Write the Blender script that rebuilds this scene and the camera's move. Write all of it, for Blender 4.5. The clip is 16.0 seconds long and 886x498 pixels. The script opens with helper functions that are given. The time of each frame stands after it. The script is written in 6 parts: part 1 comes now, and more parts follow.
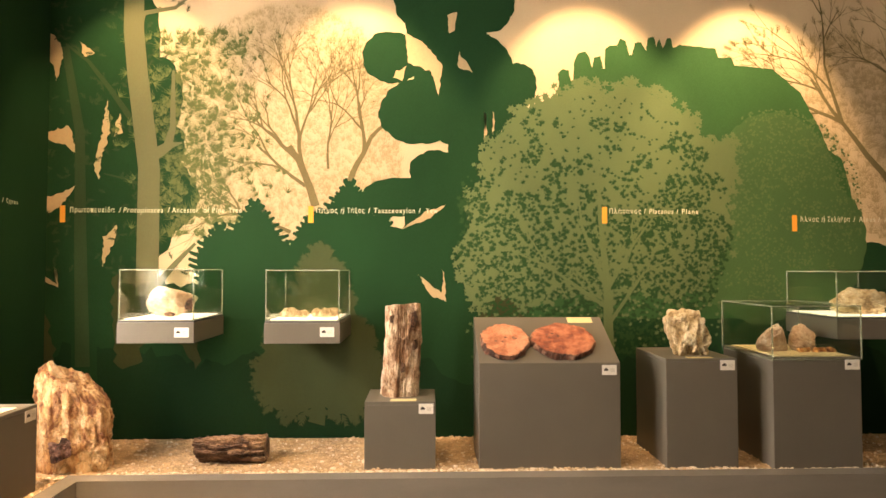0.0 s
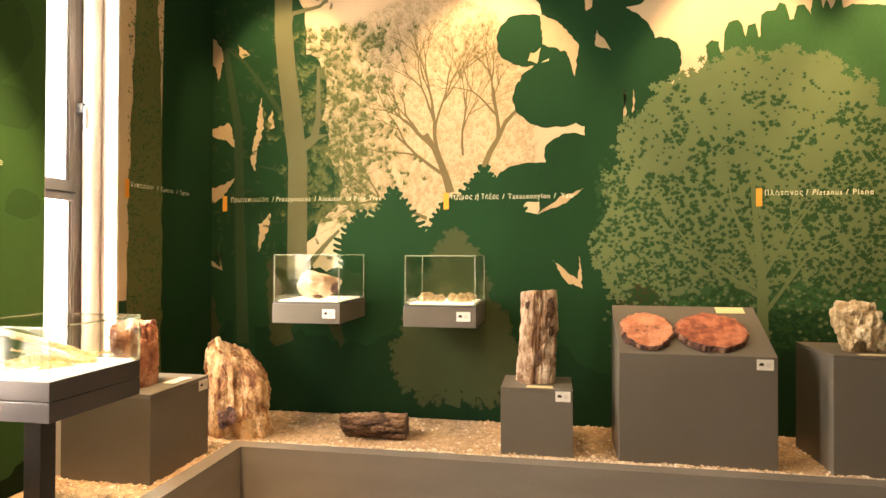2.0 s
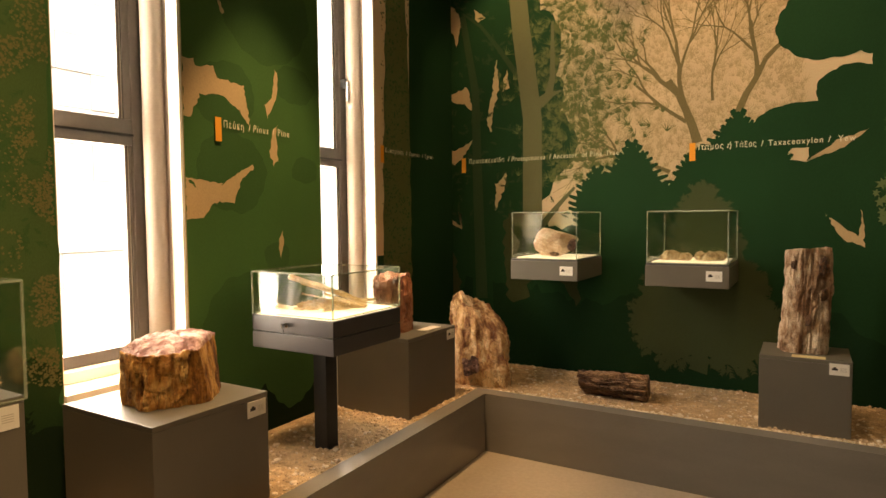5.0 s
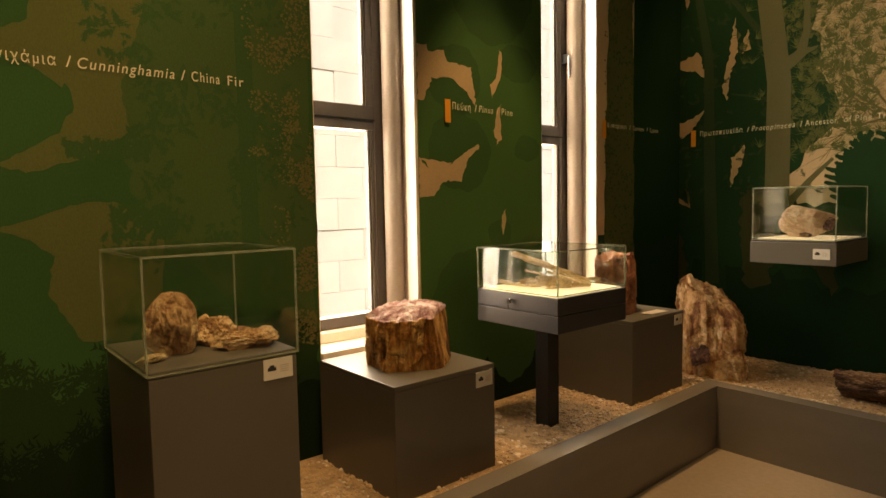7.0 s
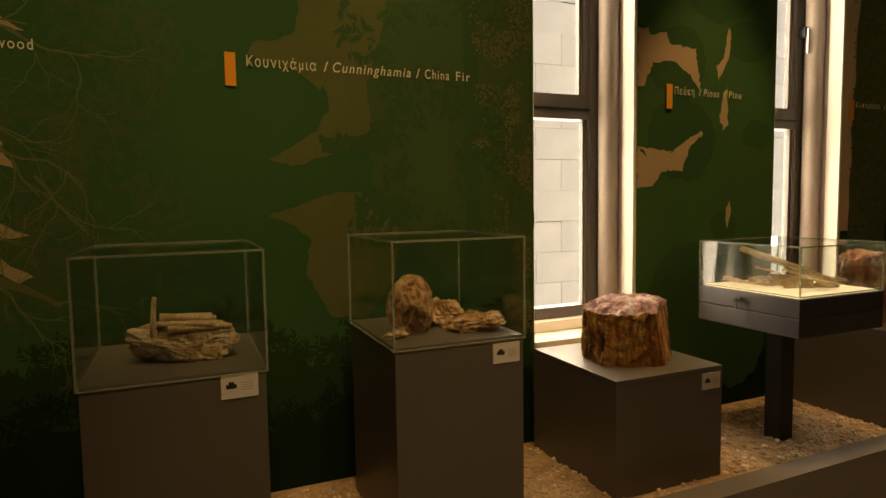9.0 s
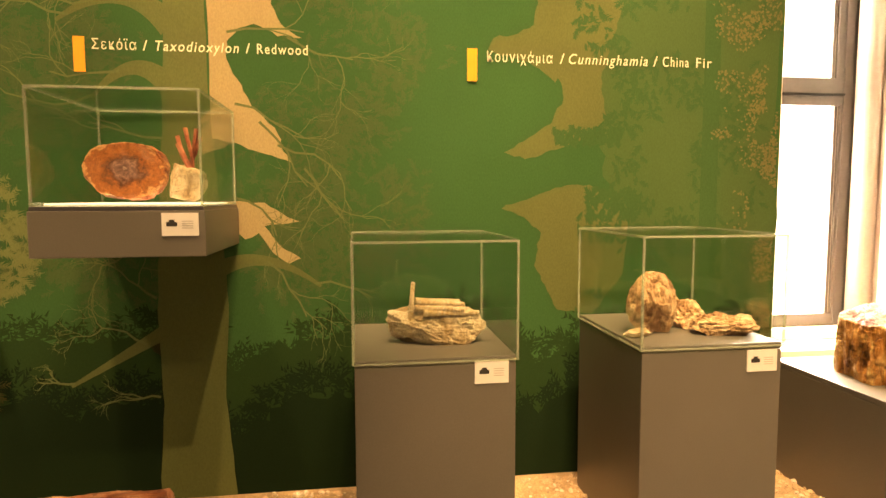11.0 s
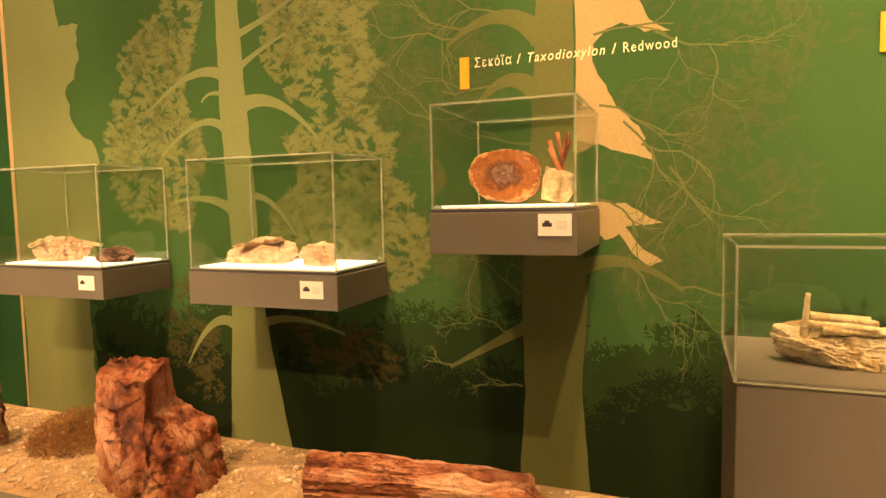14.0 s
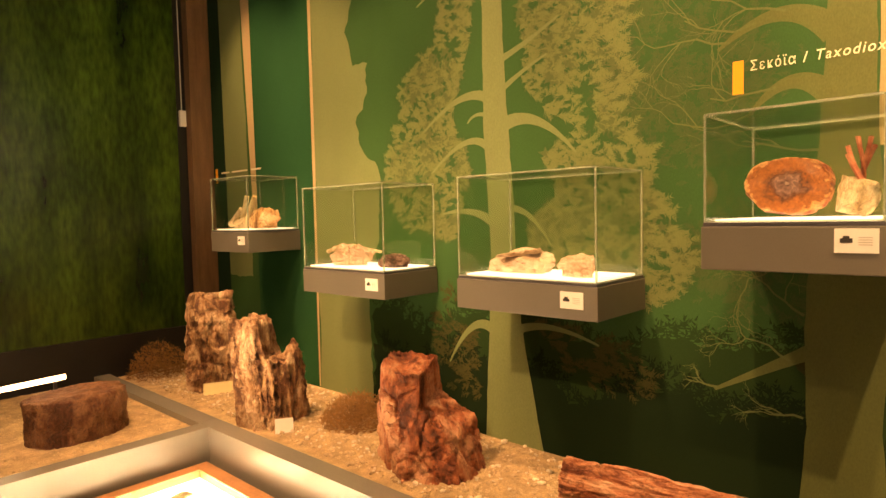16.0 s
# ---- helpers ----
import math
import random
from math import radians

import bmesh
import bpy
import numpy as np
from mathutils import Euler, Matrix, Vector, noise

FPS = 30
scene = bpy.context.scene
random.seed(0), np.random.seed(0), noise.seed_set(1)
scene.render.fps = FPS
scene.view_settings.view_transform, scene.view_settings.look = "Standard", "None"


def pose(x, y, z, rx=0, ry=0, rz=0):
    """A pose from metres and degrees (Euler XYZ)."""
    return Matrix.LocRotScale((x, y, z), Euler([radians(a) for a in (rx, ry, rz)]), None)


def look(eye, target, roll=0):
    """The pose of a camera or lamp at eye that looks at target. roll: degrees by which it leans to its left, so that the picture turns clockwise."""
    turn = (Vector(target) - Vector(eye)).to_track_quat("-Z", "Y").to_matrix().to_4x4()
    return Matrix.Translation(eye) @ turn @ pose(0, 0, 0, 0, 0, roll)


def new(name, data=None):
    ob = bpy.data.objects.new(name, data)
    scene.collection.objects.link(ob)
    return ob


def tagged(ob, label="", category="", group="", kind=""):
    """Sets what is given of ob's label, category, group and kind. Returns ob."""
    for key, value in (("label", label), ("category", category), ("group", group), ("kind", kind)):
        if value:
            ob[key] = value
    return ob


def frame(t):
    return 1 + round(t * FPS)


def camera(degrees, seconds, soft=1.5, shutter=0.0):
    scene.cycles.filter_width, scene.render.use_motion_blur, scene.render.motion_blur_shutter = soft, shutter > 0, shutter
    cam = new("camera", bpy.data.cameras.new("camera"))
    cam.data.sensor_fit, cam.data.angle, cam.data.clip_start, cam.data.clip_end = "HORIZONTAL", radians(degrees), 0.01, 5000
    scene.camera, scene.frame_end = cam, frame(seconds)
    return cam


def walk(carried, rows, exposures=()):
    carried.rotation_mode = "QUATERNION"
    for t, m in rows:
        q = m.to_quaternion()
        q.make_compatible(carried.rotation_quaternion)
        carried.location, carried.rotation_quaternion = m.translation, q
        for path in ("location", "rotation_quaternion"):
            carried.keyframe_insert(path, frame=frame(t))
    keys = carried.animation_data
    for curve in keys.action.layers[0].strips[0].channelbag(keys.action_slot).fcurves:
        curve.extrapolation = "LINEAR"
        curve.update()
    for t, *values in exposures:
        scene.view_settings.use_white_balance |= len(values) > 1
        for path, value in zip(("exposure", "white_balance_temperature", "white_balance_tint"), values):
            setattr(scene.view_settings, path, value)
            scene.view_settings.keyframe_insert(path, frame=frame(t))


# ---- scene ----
# camera and its walk
cam = camera(71.8, 16.0)
PATH = [
    (0, (-0.066, 0.042, 1.482), (-0.009, 2.04, 1.548), -0.0),
    (0.5, (-0.065, 0.044, 1.497), (-0.11, 2.043, 1.545), -0.2),
    (1, (-0.095, 0.046, 1.488), (-0.24, 2.04, 1.531), -0.1),
    (1.5, (-0.117, 0.05, 1.48), (-0.362, 2.034, 1.517), -0.0),
    (2, (-0.125, 0.05, 1.482), (-0.476, 2.019, 1.501), 0.2),
    (2.5, (-0.144, 0.052, 1.477), (-0.591, 2.002, 1.474), 0.3),
    (3, (-0.155, 0.049, 1.47), (-0.705, 1.972, 1.446), 0.2),
    (3.5, (-0.176, 0.048, 1.461), (-0.83, 1.938, 1.42), 0.0),
    (4, (-0.187, 0.042, 1.453), (-0.956, 1.887, 1.391), -0.2),
    (6.5, (-0.278, 0.007, 1.419), (-1.687, 1.421, 1.287), -0.9),
    (7, (-0.297, -0.003, 1.411), (-1.822, 1.282, 1.268), -1.0),
    (7.5, (-0.314, -0.023, 1.413), (-1.928, 1.148, 1.254), -1.0),
    (8, (-0.335, -0.055, 1.412), (-2.027, 0.998, 1.253), -1.0),
    (8.5, (-0.352, -0.094, 1.407), (-2.12, 0.829, 1.251), -0.9),
    (9, (-0.367, -0.136, 1.398), (-2.2, 0.651, 1.245), -0.9),
    (11.5, (-0.454, -0.426, 1.395), (-2.443, -0.295, 1.227), -0.2),
    (12, (-0.467, -0.467, 1.393), (-2.46, -0.502, 1.23), -0.4),
    (12.5, (-0.473, -0.489, 1.392), (-2.456, -0.691, 1.232), -0.5),
    (13, (-0.468, -0.498, 1.396), (-2.425, -0.879, 1.233), -0.8),
    (13.5, (-0.468, -0.502, 1.394), (-2.379, -1.068, 1.234), -1.0),
    (14, (-0.453, -0.508, 1.398), (-2.309, -1.235, 1.243), -1.1),
    (14.5, (-0.434, -0.514, 1.402), (-2.223, -1.397, 1.262), -1.1),
    (15, (-0.403, -0.521, 1.409), (-2.109, -1.556, 1.278), -1.2),
    (15.5, (-0.371, -0.542, 1.405), (-1.973, -1.733, 1.287), -1.3),
    (16, (-0.342, -0.564, 1.412), (-1.809, -1.919, 1.304), -1.3),
]
EXPOSURE = [(0, 2.70, 7100, 18), (2.0, 2.56, 7150, 18), (4.0, 1.97, 7400, 15), (6.5, 0.40, 8300, 16), (7.5, 0.36, 8500, 16), (8.0, 0.14, 8500, 15), (8.5, -0.28, 8500, 14), (9.0, -0.18, 8500, 14), (11.5, 2.93, 8200, 21), (13.5, 2.95, 8600, 27), (15, 2.80, 8800, 29), (16, 2.92, 9000, 29)]
walk(cam, [(t, look(eye, target, roll)) for t, eye, target, roll in PATH], EXPOSURE)

# ---- world, sun, lamps ----
world = bpy.data.worlds.new("sky")
scene.world = world
world.use_nodes = True
wn = world.node_tree
sky = wn.nodes.new("ShaderNodeTexSky")
sky.sky_type, sky.sun_disc = "NISHITA", False
sky.sun_elevation, sky.sun_rotation = radians(50), radians(250)
wn.links.new(sky.outputs[0], wn.nodes["Background"].inputs[0])
wn.nodes["Background"].inputs[1].default_value = 0.15
sun = new("sun", bpy.data.lights.new("sun", "SUN"))
sun.data.energy, sun.data.angle, sun.data.color = 4.2, radians(0.5), (1.0, 0.96, 0.90)
sun.matrix_world = look((0, 0, 10), (-6.0, 3.0, 0.0))

WARM = (1.0, 0.70, 0.38)


def spot(eye, target, watts, cone=70, blend=0.35, radius=0.03, color=WARM):
    ob = new("ceiling_spot", bpy.data.lights.new("ceiling_spot", "SPOT"))
    ob.data.energy, ob.data.spot_size, ob.data.spot_blend, ob.data.shadow_soft_size = watts, radians(cone), blend, radius
    ob.data.color = color
    ob.matrix_world = look(eye, target)
    return ob


# ceiling spots that wash the long mural and the side mural
for x, w in ((-2.0, 25), (-0.55, 31), (1.05, 33), (2.2, 37)):
    spot((x, 3.45, 3.75), (x, 4.25, 2.55), w, 66, 0.55)
# downlights over the gravel bed
for x, w in ((-1.9, 18), (-0.7, 18), (0.5, 16), (1.7, 9)):
    spot((x, 3.15, 3.75), (x, 3.78, 0.4), w, 62, 0.8)
for y, w in ((0.95, 66), (0.3, 62), (-0.5, 62), (-1.3, 53), (-2.1, 33), (-2.9, 27), (-3.7, 28), (-4.4, 26)):
    spot((-1.60, y, 3.7), (-2.64, y, 1.85), w, 52, 1.0)
# unseen fill spots on the room side, added to lift plinth fronts and stumps
spot((-0.55, -0.15, 3.7), (-2.15, 0.0, 0.62), 52, 60, 0.8)
spot((0.6, 0.45, 3.7), (-2.1, 0.42, 0.60), 90, 27, 0.9)
spot((0.6, -2.2, 3.7), (-2.2, -2.6, 0.60), 76, 50, 0.8)
spot((-0.9, -3.4, 3.7), (-2.1, -3.3, 0.4), 42, 60, 0.7)
# over the window-side bed and the far bed
spot((-2.12, 2.22, 3.75), (-2.2, 2.36, 0.4), 150, 46, 0.5)
spot((-1.6, 1.1, 3.75), (-2.3, 1.2, 0.5), 46, 44, 0.8)
spot((-0.9, -4.3, 3.7), (-1.4, -4.1, 0.3), 34, 55, 0.7)
# unseen soft lamp added under the middle of the ceiling as overhead fill
panel = new("overhead_fill", bpy.data.lights.new("overhead_fill", "AREA"))
panel.data.shape, panel.data.size, panel.data.size_y, panel.data.energy, panel.data.color = "RECTANGLE", 1.6, 0.3, 3, (1.0, 0.80, 0.55)
panel.matrix_world = pose(1.2, -0.6, 3.72, 0, 0, 90)


def daylight(y):
    ob = new("window_daylight", bpy.data.lights.new("window_daylight", "AREA"))
    ob.data.shape, ob.data.size, ob.data.size_y, ob.data.energy, ob.data.color = "RECTANGLE", 0.5, 2.3, 46, (1.0, 0.92, 0.80)
    ob.matrix_world = look((-2.98, y, 1.95), (0, y, 1.7))
    return ob


daylight(1.56)
daylight(3.02)

# ---- materials ----
def material(name, rgb, rough=0.6, vary=0.12, scale=6.0, fine=60.0, bump=0.1, metal=0.0, stretch=(1, 1, 1), rgb2=None, coat=0.0, sharp=False, gain=1.0):
    """Principled paint, stone or metal with colour variation at two scales and fine relief."""
    m = bpy.data.materials.new(name)
    m.use_nodes = True
    n, l = m.node_tree.nodes, m.node_tree.links
    bsdf = n["Principled BSDF"]
    tc = n.new("ShaderNodeTexCoord")
    mp = n.new("ShaderNodeMapping")
    mp.inputs["Scale"].default_value = stretch
    l.new(tc.outputs["Object"], mp.inputs["Vector"])
    big, small = n.new("ShaderNodeTexNoise"), n.new("ShaderNodeTexNoise")
    big.inputs["Scale"].default_value, big.inputs["Detail"].default_value = scale, 6
    small.inputs["Scale"].default_value, small.inputs["Detail"].default_value = fine, 4
    l.new(mp.outputs[0], big.inputs["Vector"])
    l.new(mp.outputs[0], small.inputs["Vector"])
    ramp = n.new("ShaderNodeValToRGB")
    lo, hi = (0.40, 0.60) if sharp else (0.3, 0.7)
    second = rgb2 or tuple(c * (1 + vary) for c in rgb)
    first = rgb if rgb2 else tuple(c * (1 - vary) for c in rgb)
    ramp.color_ramp.elements[0].position, ramp.color_ramp.elements[1].position = lo, hi
    ramp.color_ramp.elements[0].color, ramp.color_ramp.elements[1].color = (*first, 1), (*second, 1)
    l.new(big.outputs[0], ramp.inputs[0])
    mix = n.new("ShaderNodeMix")
    mix.data_type, mix.blend_type = "RGBA", "OVERLAY"
    mix.inputs[0].default_value = min(1.0, vary * 2.2)
    l.new(ramp.outputs[0], mix.inputs[6])
    l.new(small.outputs[0], mix.inputs[7])
    l.new(mix.outputs[2], bsdf.inputs["Base Color"])
    bsdf.inputs["Roughness"].default_value, bsdf.inputs["Metallic"].default_value = rough, metal
    bsdf.inputs["Coat Weight"].default_value = coat
    if bump:
        b = n.new("ShaderNodeBump")
        b.inputs["Strength"].default_value, b.inputs["Distance"].default_value = bump, 0.01
        l.new(small.outputs[0], b.inputs["Height"])
        l.new(b.outputs[0], bsdf.inputs["Normal"])
    return m


def petrified(name, dark, mid, light, grain=(5.5, 5.5, 2.4), rough=0.55, bump=0.7, spots=0.55):
    """Silicified wood: splintered plates of differing tone, streaks along the axis, blotches and dark cracks."""
    m = bpy.data.materials.new(name)
    m.use_nodes = True
    n, l = m.node_tree.nodes, m.node_tree.links
    bsdf = n["Principled BSDF"]
    tc = n.new("ShaderNodeTexCoord")
    mp = n.new("ShaderNodeMapping")
    mp.inputs["Scale"].default_value = grain
    l.new(tc.outputs["Object"], mp.inputs["Vector"])
    streak, blotch, fine = (n.new("ShaderNodeTexNoise") for _ in range(3))
    for node, sc, det, ro in ((streak, 3.2, 9, 0.62), (blotch, 11.0, 7, 0.6), (fine, 17.0, 9, 0.68)):
        node.inputs["Scale"].default_value, node.inputs["Detail"].default_value, node.inputs["Roughness"].default_value = sc, det, ro
    streak.inputs["Distortion"].default_value = 0.7
    l.new(mp.outputs[0], streak.inputs["Vector"])
    l.new(mp.outputs[0], fine.inputs["Vector"])
    l.new(tc.outputs["Object"], blotch.inputs["Vector"])
    # tone of the splintered plate that the point belongs to
    plate = n.new("ShaderNodeAttribute")
    plate.attribute_name = "plate"

    def madd(a, k, c):
        node = n.new("ShaderNodeMath")
        node.operation = "MULTIPLY_ADD"
        l.new(a, node.inputs[0])
        node.inputs[1].default_value = k
        if isinstance(c, float):
            node.inputs[2].default_value = c
        else:
            l.new(c, node.inputs[2])
        return node.outputs[0]
    tone = madd(plate.outputs["Fac"], 0.22, madd(blotch.outputs[0], 0.75, madd(streak.outputs[0], 0.9, -0.325)))
    ramp = n.new("ShaderNodeValToRGB")
    e = ramp.color_ramp.elements
    e[0].position, e[1].position = 0.36, 0.66
    e[0].color, e[1].color = (*dark, 1), (*light, 1)
    em = e.new(0.50)
    em.color = (*mid, 1)
    l.new(tone, ramp.inputs[0])
    mix = n.new("ShaderNodeMix")
    mix.data_type, mix.blend_type = "RGBA", "OVERLAY"
    mix.inputs[0].default_value = 0.75
    l.new(ramp.outputs[0], mix.inputs[6])
    l.new(fine.outputs[0], mix.inputs[7])
    # thin dark cracks that follow the grain
    wob, vor, cr = n.new("ShaderNodeMix"), n.new("ShaderNodeTexVoronoi"), n.new("ShaderNodeValToRGB")
    wob.data_type, wob.inputs[0].default_value = "RGBA", 0.16
    l.new(tc.outputs["Object"], wob.inputs[6])
    l.new(blotch.outputs[1], wob.inputs[7])
    mp2 = n.new("ShaderNodeMapping")
    mp2.inputs["Scale"].default_value = [k * 0.8 + 0.3 for k in grain]
    l.new(wob.outputs[2], mp2.inputs["Vector"])
    vor.feature = "DISTANCE_TO_EDGE"
    vor.inputs["Scale"].default_value = 5.0
    l.new(mp2.outputs[0], vor.inputs["Vector"])
    cr.color_ramp.elements[0].color, cr.color_ramp.elements[1].color = (0.16, 0.10, 0.06, 1), (1, 1, 1, 1)
    cr.color_ramp.elements[1].position = 0.045
    l.new(vor.outputs["Distance"], cr.inputs[0])
    mul = n.new("ShaderNodeMix")
    mul.data_type, mul.blend_type = "RGBA", "MULTIPLY"
    mul.inputs[0].default_value = spots
    l.new(mix.outputs[2], mul.inputs[6])
    l.new(cr.outputs[0], mul.inputs[7])
    l.new(mul.outputs[2], bsdf.inputs["Base Color"])
    bsdf.inputs["Roughness"].default_value = rough
    b = n.new("ShaderNodeBump")
    b.inputs["Strength"].default_value, b.inputs["Distance"].default_value = bump, 0.022
    hgt = n.new("ShaderNodeMath")
    hgt.operation, hgt.inputs[1].default_value = "MULTIPLY_ADD", 0.30
    l.new(cr.outputs[0], hgt.inputs[0])
    l.new(fine.outputs[0], hgt.inputs[2])
    l.new(hgt.outputs[0], b.inputs["Height"])
    l.new(b.outputs[0], bsdf.inputs["Normal"])
    return m


def ringed(name, rx, ry):
    """A polished cross-section of petrified wood: grey heart, growth rings, orange outer wood, cream skin."""
    m = bpy.data.materials.new(name)
    m.use_nodes = True
    n, l = m.node_tree.nodes, m.node_tree.links
    bsdf = n["Principled BSDF"]
    tc, mp = n.new("ShaderNodeTexCoord"), n.new("ShaderNodeMapping")
    mp.inputs["Scale"].default_value = (1 / rx, 1 / ry, 0.0)
    l.new(tc.outputs["Object"], mp.inputs["Vector"])
    ln = n.new("ShaderNodeVectorMath")
    ln.operation = "LENGTH"
    l.new(mp.outputs[0], ln.inputs[0])
    big, fine = n.new("ShaderNodeTexNoise"), n.new("ShaderNodeTexNoise")
    big.inputs["Scale"].default_value, big.inputs["Detail"].default_value = 48.0, 9
    fine.inputs["Scale"].default_value, fine.inputs["Detail"].default_value = 150.0, 6
    l.new(tc.outputs["Object"], big.inputs["Vector"])
    l.new(tc.outputs["Object"], fine.inputs["Vector"])
    rad = n.new("ShaderNodeMath")
    rad.operation, rad.inputs[1].default_value = "MULTIPLY_ADD", 0.80
    l.new(big.outputs[0], rad.inputs[0])
    l.new(ln.outputs["Value"], rad.inputs[2])
    ramp = n.new("ShaderNodeValToRGB")
    e = ramp.color_ramp.elements
    e[0].position, e[0].color = 0.30, (0.26, 0.19, 0.16, 1)
    e[1].position, e[1].color = 1.0, (0.44, 0.24, 0.11, 1)
    for p, c in ((0.34, (0.10, 0.050, 0.042)), (0.46, (0.22, 0.13, 0.105)), (0.56, (0.07, 0.026, 0.016)), (0.66, (0.20, 0.070, 0.026)), (0.76, (0.27, 0.098, 0.033)), (0.93, (0.24, 0.080, 0.026))):
        el = e.new(p)
        el.color = (*c, 1)
    sc = n.new("ShaderNodeMath")
    sc.operation, sc.inputs[1].default_value = "MULTIPLY", 0.72
    l.new(rad.outputs[0], sc.inputs[0])
    l.new(sc.outputs[0], ramp.inputs[0])
    # growth rings
    sn, k = n.new("ShaderNodeMath"), n.new("ShaderNodeMath")
    k.operation, k.inputs[1].default_value = "MULTIPLY", 62.0
    sn.operation = "SINE"
    l.new(rad.outputs[0], k.inputs[0])
    l.new(k.outputs[0], sn.inputs[0])
    half = n.new("ShaderNodeMath")
    half.operation, half.inputs[1].default_value, half.inputs[2].default_value = "MULTIPLY_ADD", 0.10, 0.5
    l.new(sn.outputs[0], half.inputs[0])
    mix, mix2 = n.new("ShaderNodeMix"), n.new("ShaderNodeMix")
    for node, f in ((mix, 0.8), (mix2, 0.7)):
        node.data_type, node.blend_type = "RGBA", "OVERLAY"
        node.inputs[0].default_value = f
    l.new(ramp.outputs[0], mix.inputs[6])
    l.new(half.outputs[0], mix.inputs[7])
    l.new(mix.outputs[2], mix2.inputs[6])
    l.new(fine.outputs[0], mix2.inputs[7])
    l.new(mix2.outputs[2], bsdf.inputs["Base Color"])
    bsdf.inputs["Roughness"].default_value = 0.32
    return m


def glass(name, tint=(0.95, 0.975, 0.955), base=0.035, edge=0.55):
    """Clear sheet: straight view through, with a sheen that grows towards grazing."""
    m = bpy.data.materials.new(name)
    m.use_nodes = True
    n, l = m.node_tree.nodes, m.node_tree.links
    n.remove(n["Principled BSDF"])
    tr, gl, lw, pw, ma, mx = (n.new("ShaderNode" + k) for k in ("BsdfTransparent", "BsdfGlossy", "LayerWeight", "Math", "Math", "MixShader"))
    tr.inputs[0].default_value = (*tint, 1)
    gl.inputs["Roughness"].default_value = 0.02
    lw.inputs[0].default_value = 0.5
    pw.operation, pw.inputs[1].default_value = "POWER", 4.0
    ma.operation, ma.inputs[1].default_value, ma.inputs[2].default_value = "MULTIPLY_ADD", edge, base
    l.new(lw.outputs["Facing"], pw.inputs[0])
    l.new(pw.outputs[0], ma.inputs[0])
    l.new(ma.outputs[0], mx.inputs[0])
    l.new(tr.outputs[0], mx.inputs[1])
    l.new(gl.outputs[0], mx.inputs[2])
    l.new(mx.outputs[0], n["Material Output"].inputs[0])
    return m


def clear_edge(name, rgb):
    """Polished edge of an acrylic sheet: half clear, half frosted, pale green."""
    m = bpy.data.materials.new(name)
    m.use_nodes = True
    n, l = m.node_tree.nodes, m.node_tree.links
    bsdf = n["Principled BSDF"]
    bsdf.inputs["Base Color"].default_value = (*rgb, 1)
    bsdf.inputs["Roughness"].default_value = 0.18
    tr, mx = n.new("ShaderNodeBsdfTransparent"), n.new("ShaderNodeMixShader")
    tr.inputs[0].default_value = (0.86, 0.92, 0.80, 1)
    mx.inputs[0].default_value = 0.31
    l.new(tr.outputs[0], mx.inputs[1])
    l.new(bsdf.outputs[0], mx.inputs[2])
    l.new(mx.outputs[0], n["Material Output"].inputs[0])
    return m


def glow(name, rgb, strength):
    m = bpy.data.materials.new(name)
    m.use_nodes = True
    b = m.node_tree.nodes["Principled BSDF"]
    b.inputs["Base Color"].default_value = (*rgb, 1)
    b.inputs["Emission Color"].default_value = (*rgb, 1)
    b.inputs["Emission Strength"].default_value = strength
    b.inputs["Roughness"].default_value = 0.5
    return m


def paint(name, rgb, vary=0.10):
    m = material(name, rgb, rough=0.85, vary=vary, scale=2.0, fine=220.0, bump=0.03, stretch=(1, 1, 0.5))
    m.node_tree.nodes["Principled BSDF"].inputs["Specular IOR Level"].default_value = 0.12
    return m


GREY = material("grey_lacquer", (0.136, 0.121, 0.096), rough=0.42, vary=0.06, scale=3, fine=300, bump=0.02)
KERB = material("brushed_grey_board", (0.215, 0.195, 0.165), rough=0.24, vary=0.08, scale=2, fine=180, bump=0.03, stretch=(1, 1, 4))
CASE_METAL = material("dark_grey_metal", (0.09, 0.085, 0.09), rough=0.32, vary=0.08, scale=5, fine=240, bump=0.02, metal=0.3)
BLACK = material("black_steel", (0.012, 0.012, 0.012), rough=0.45, vary=0.1)
CHROME = material("chrome", (0.7, 0.7, 0.7), rough=0.15, metal=1.0, vary=0.03, bump=0)
WHITE = material("white_board", (0.78, 0.76, 0.72), rough=0.6, vary=0.03, bump=0.02)
CARD = material("card", (0.80, 0.77, 0.70), rough=0.5, vary=0.03, bump=0)
CARD_BUFF = material("buff_card", (0.74, 0.62, 0.34), rough=0.5, vary=0.04, bump=0)
INK = material("ink", (0.03, 0.025, 0.02), rough=0.6, vary=0.02, bump=0)
INK_PALE = material("pale_ink", (0.52, 0.48, 0.42), rough=0.6, vary=0.02, bump=0)
GLASS = glass("clear_acrylic")
PANE_GLASS = glass("window_glass", (0.97, 0.98, 0.98))
EDGE = clear_edge("polished_acrylic_edge", (0.62, 0.64, 0.52))
# white case base, made to emit a little so it stays bright
EMISSIVE_BASE = glow("emissive_white_base", (1.0, 0.84, 0.62), 0.25)
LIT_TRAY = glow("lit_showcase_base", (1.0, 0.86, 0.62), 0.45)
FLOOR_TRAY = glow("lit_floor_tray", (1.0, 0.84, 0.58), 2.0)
# emission of the bar that replaces a streak reflected in glass
REFLECTION_GLOW = glow("reflection_bar", (1.0, 0.78, 0.46), 1.3)
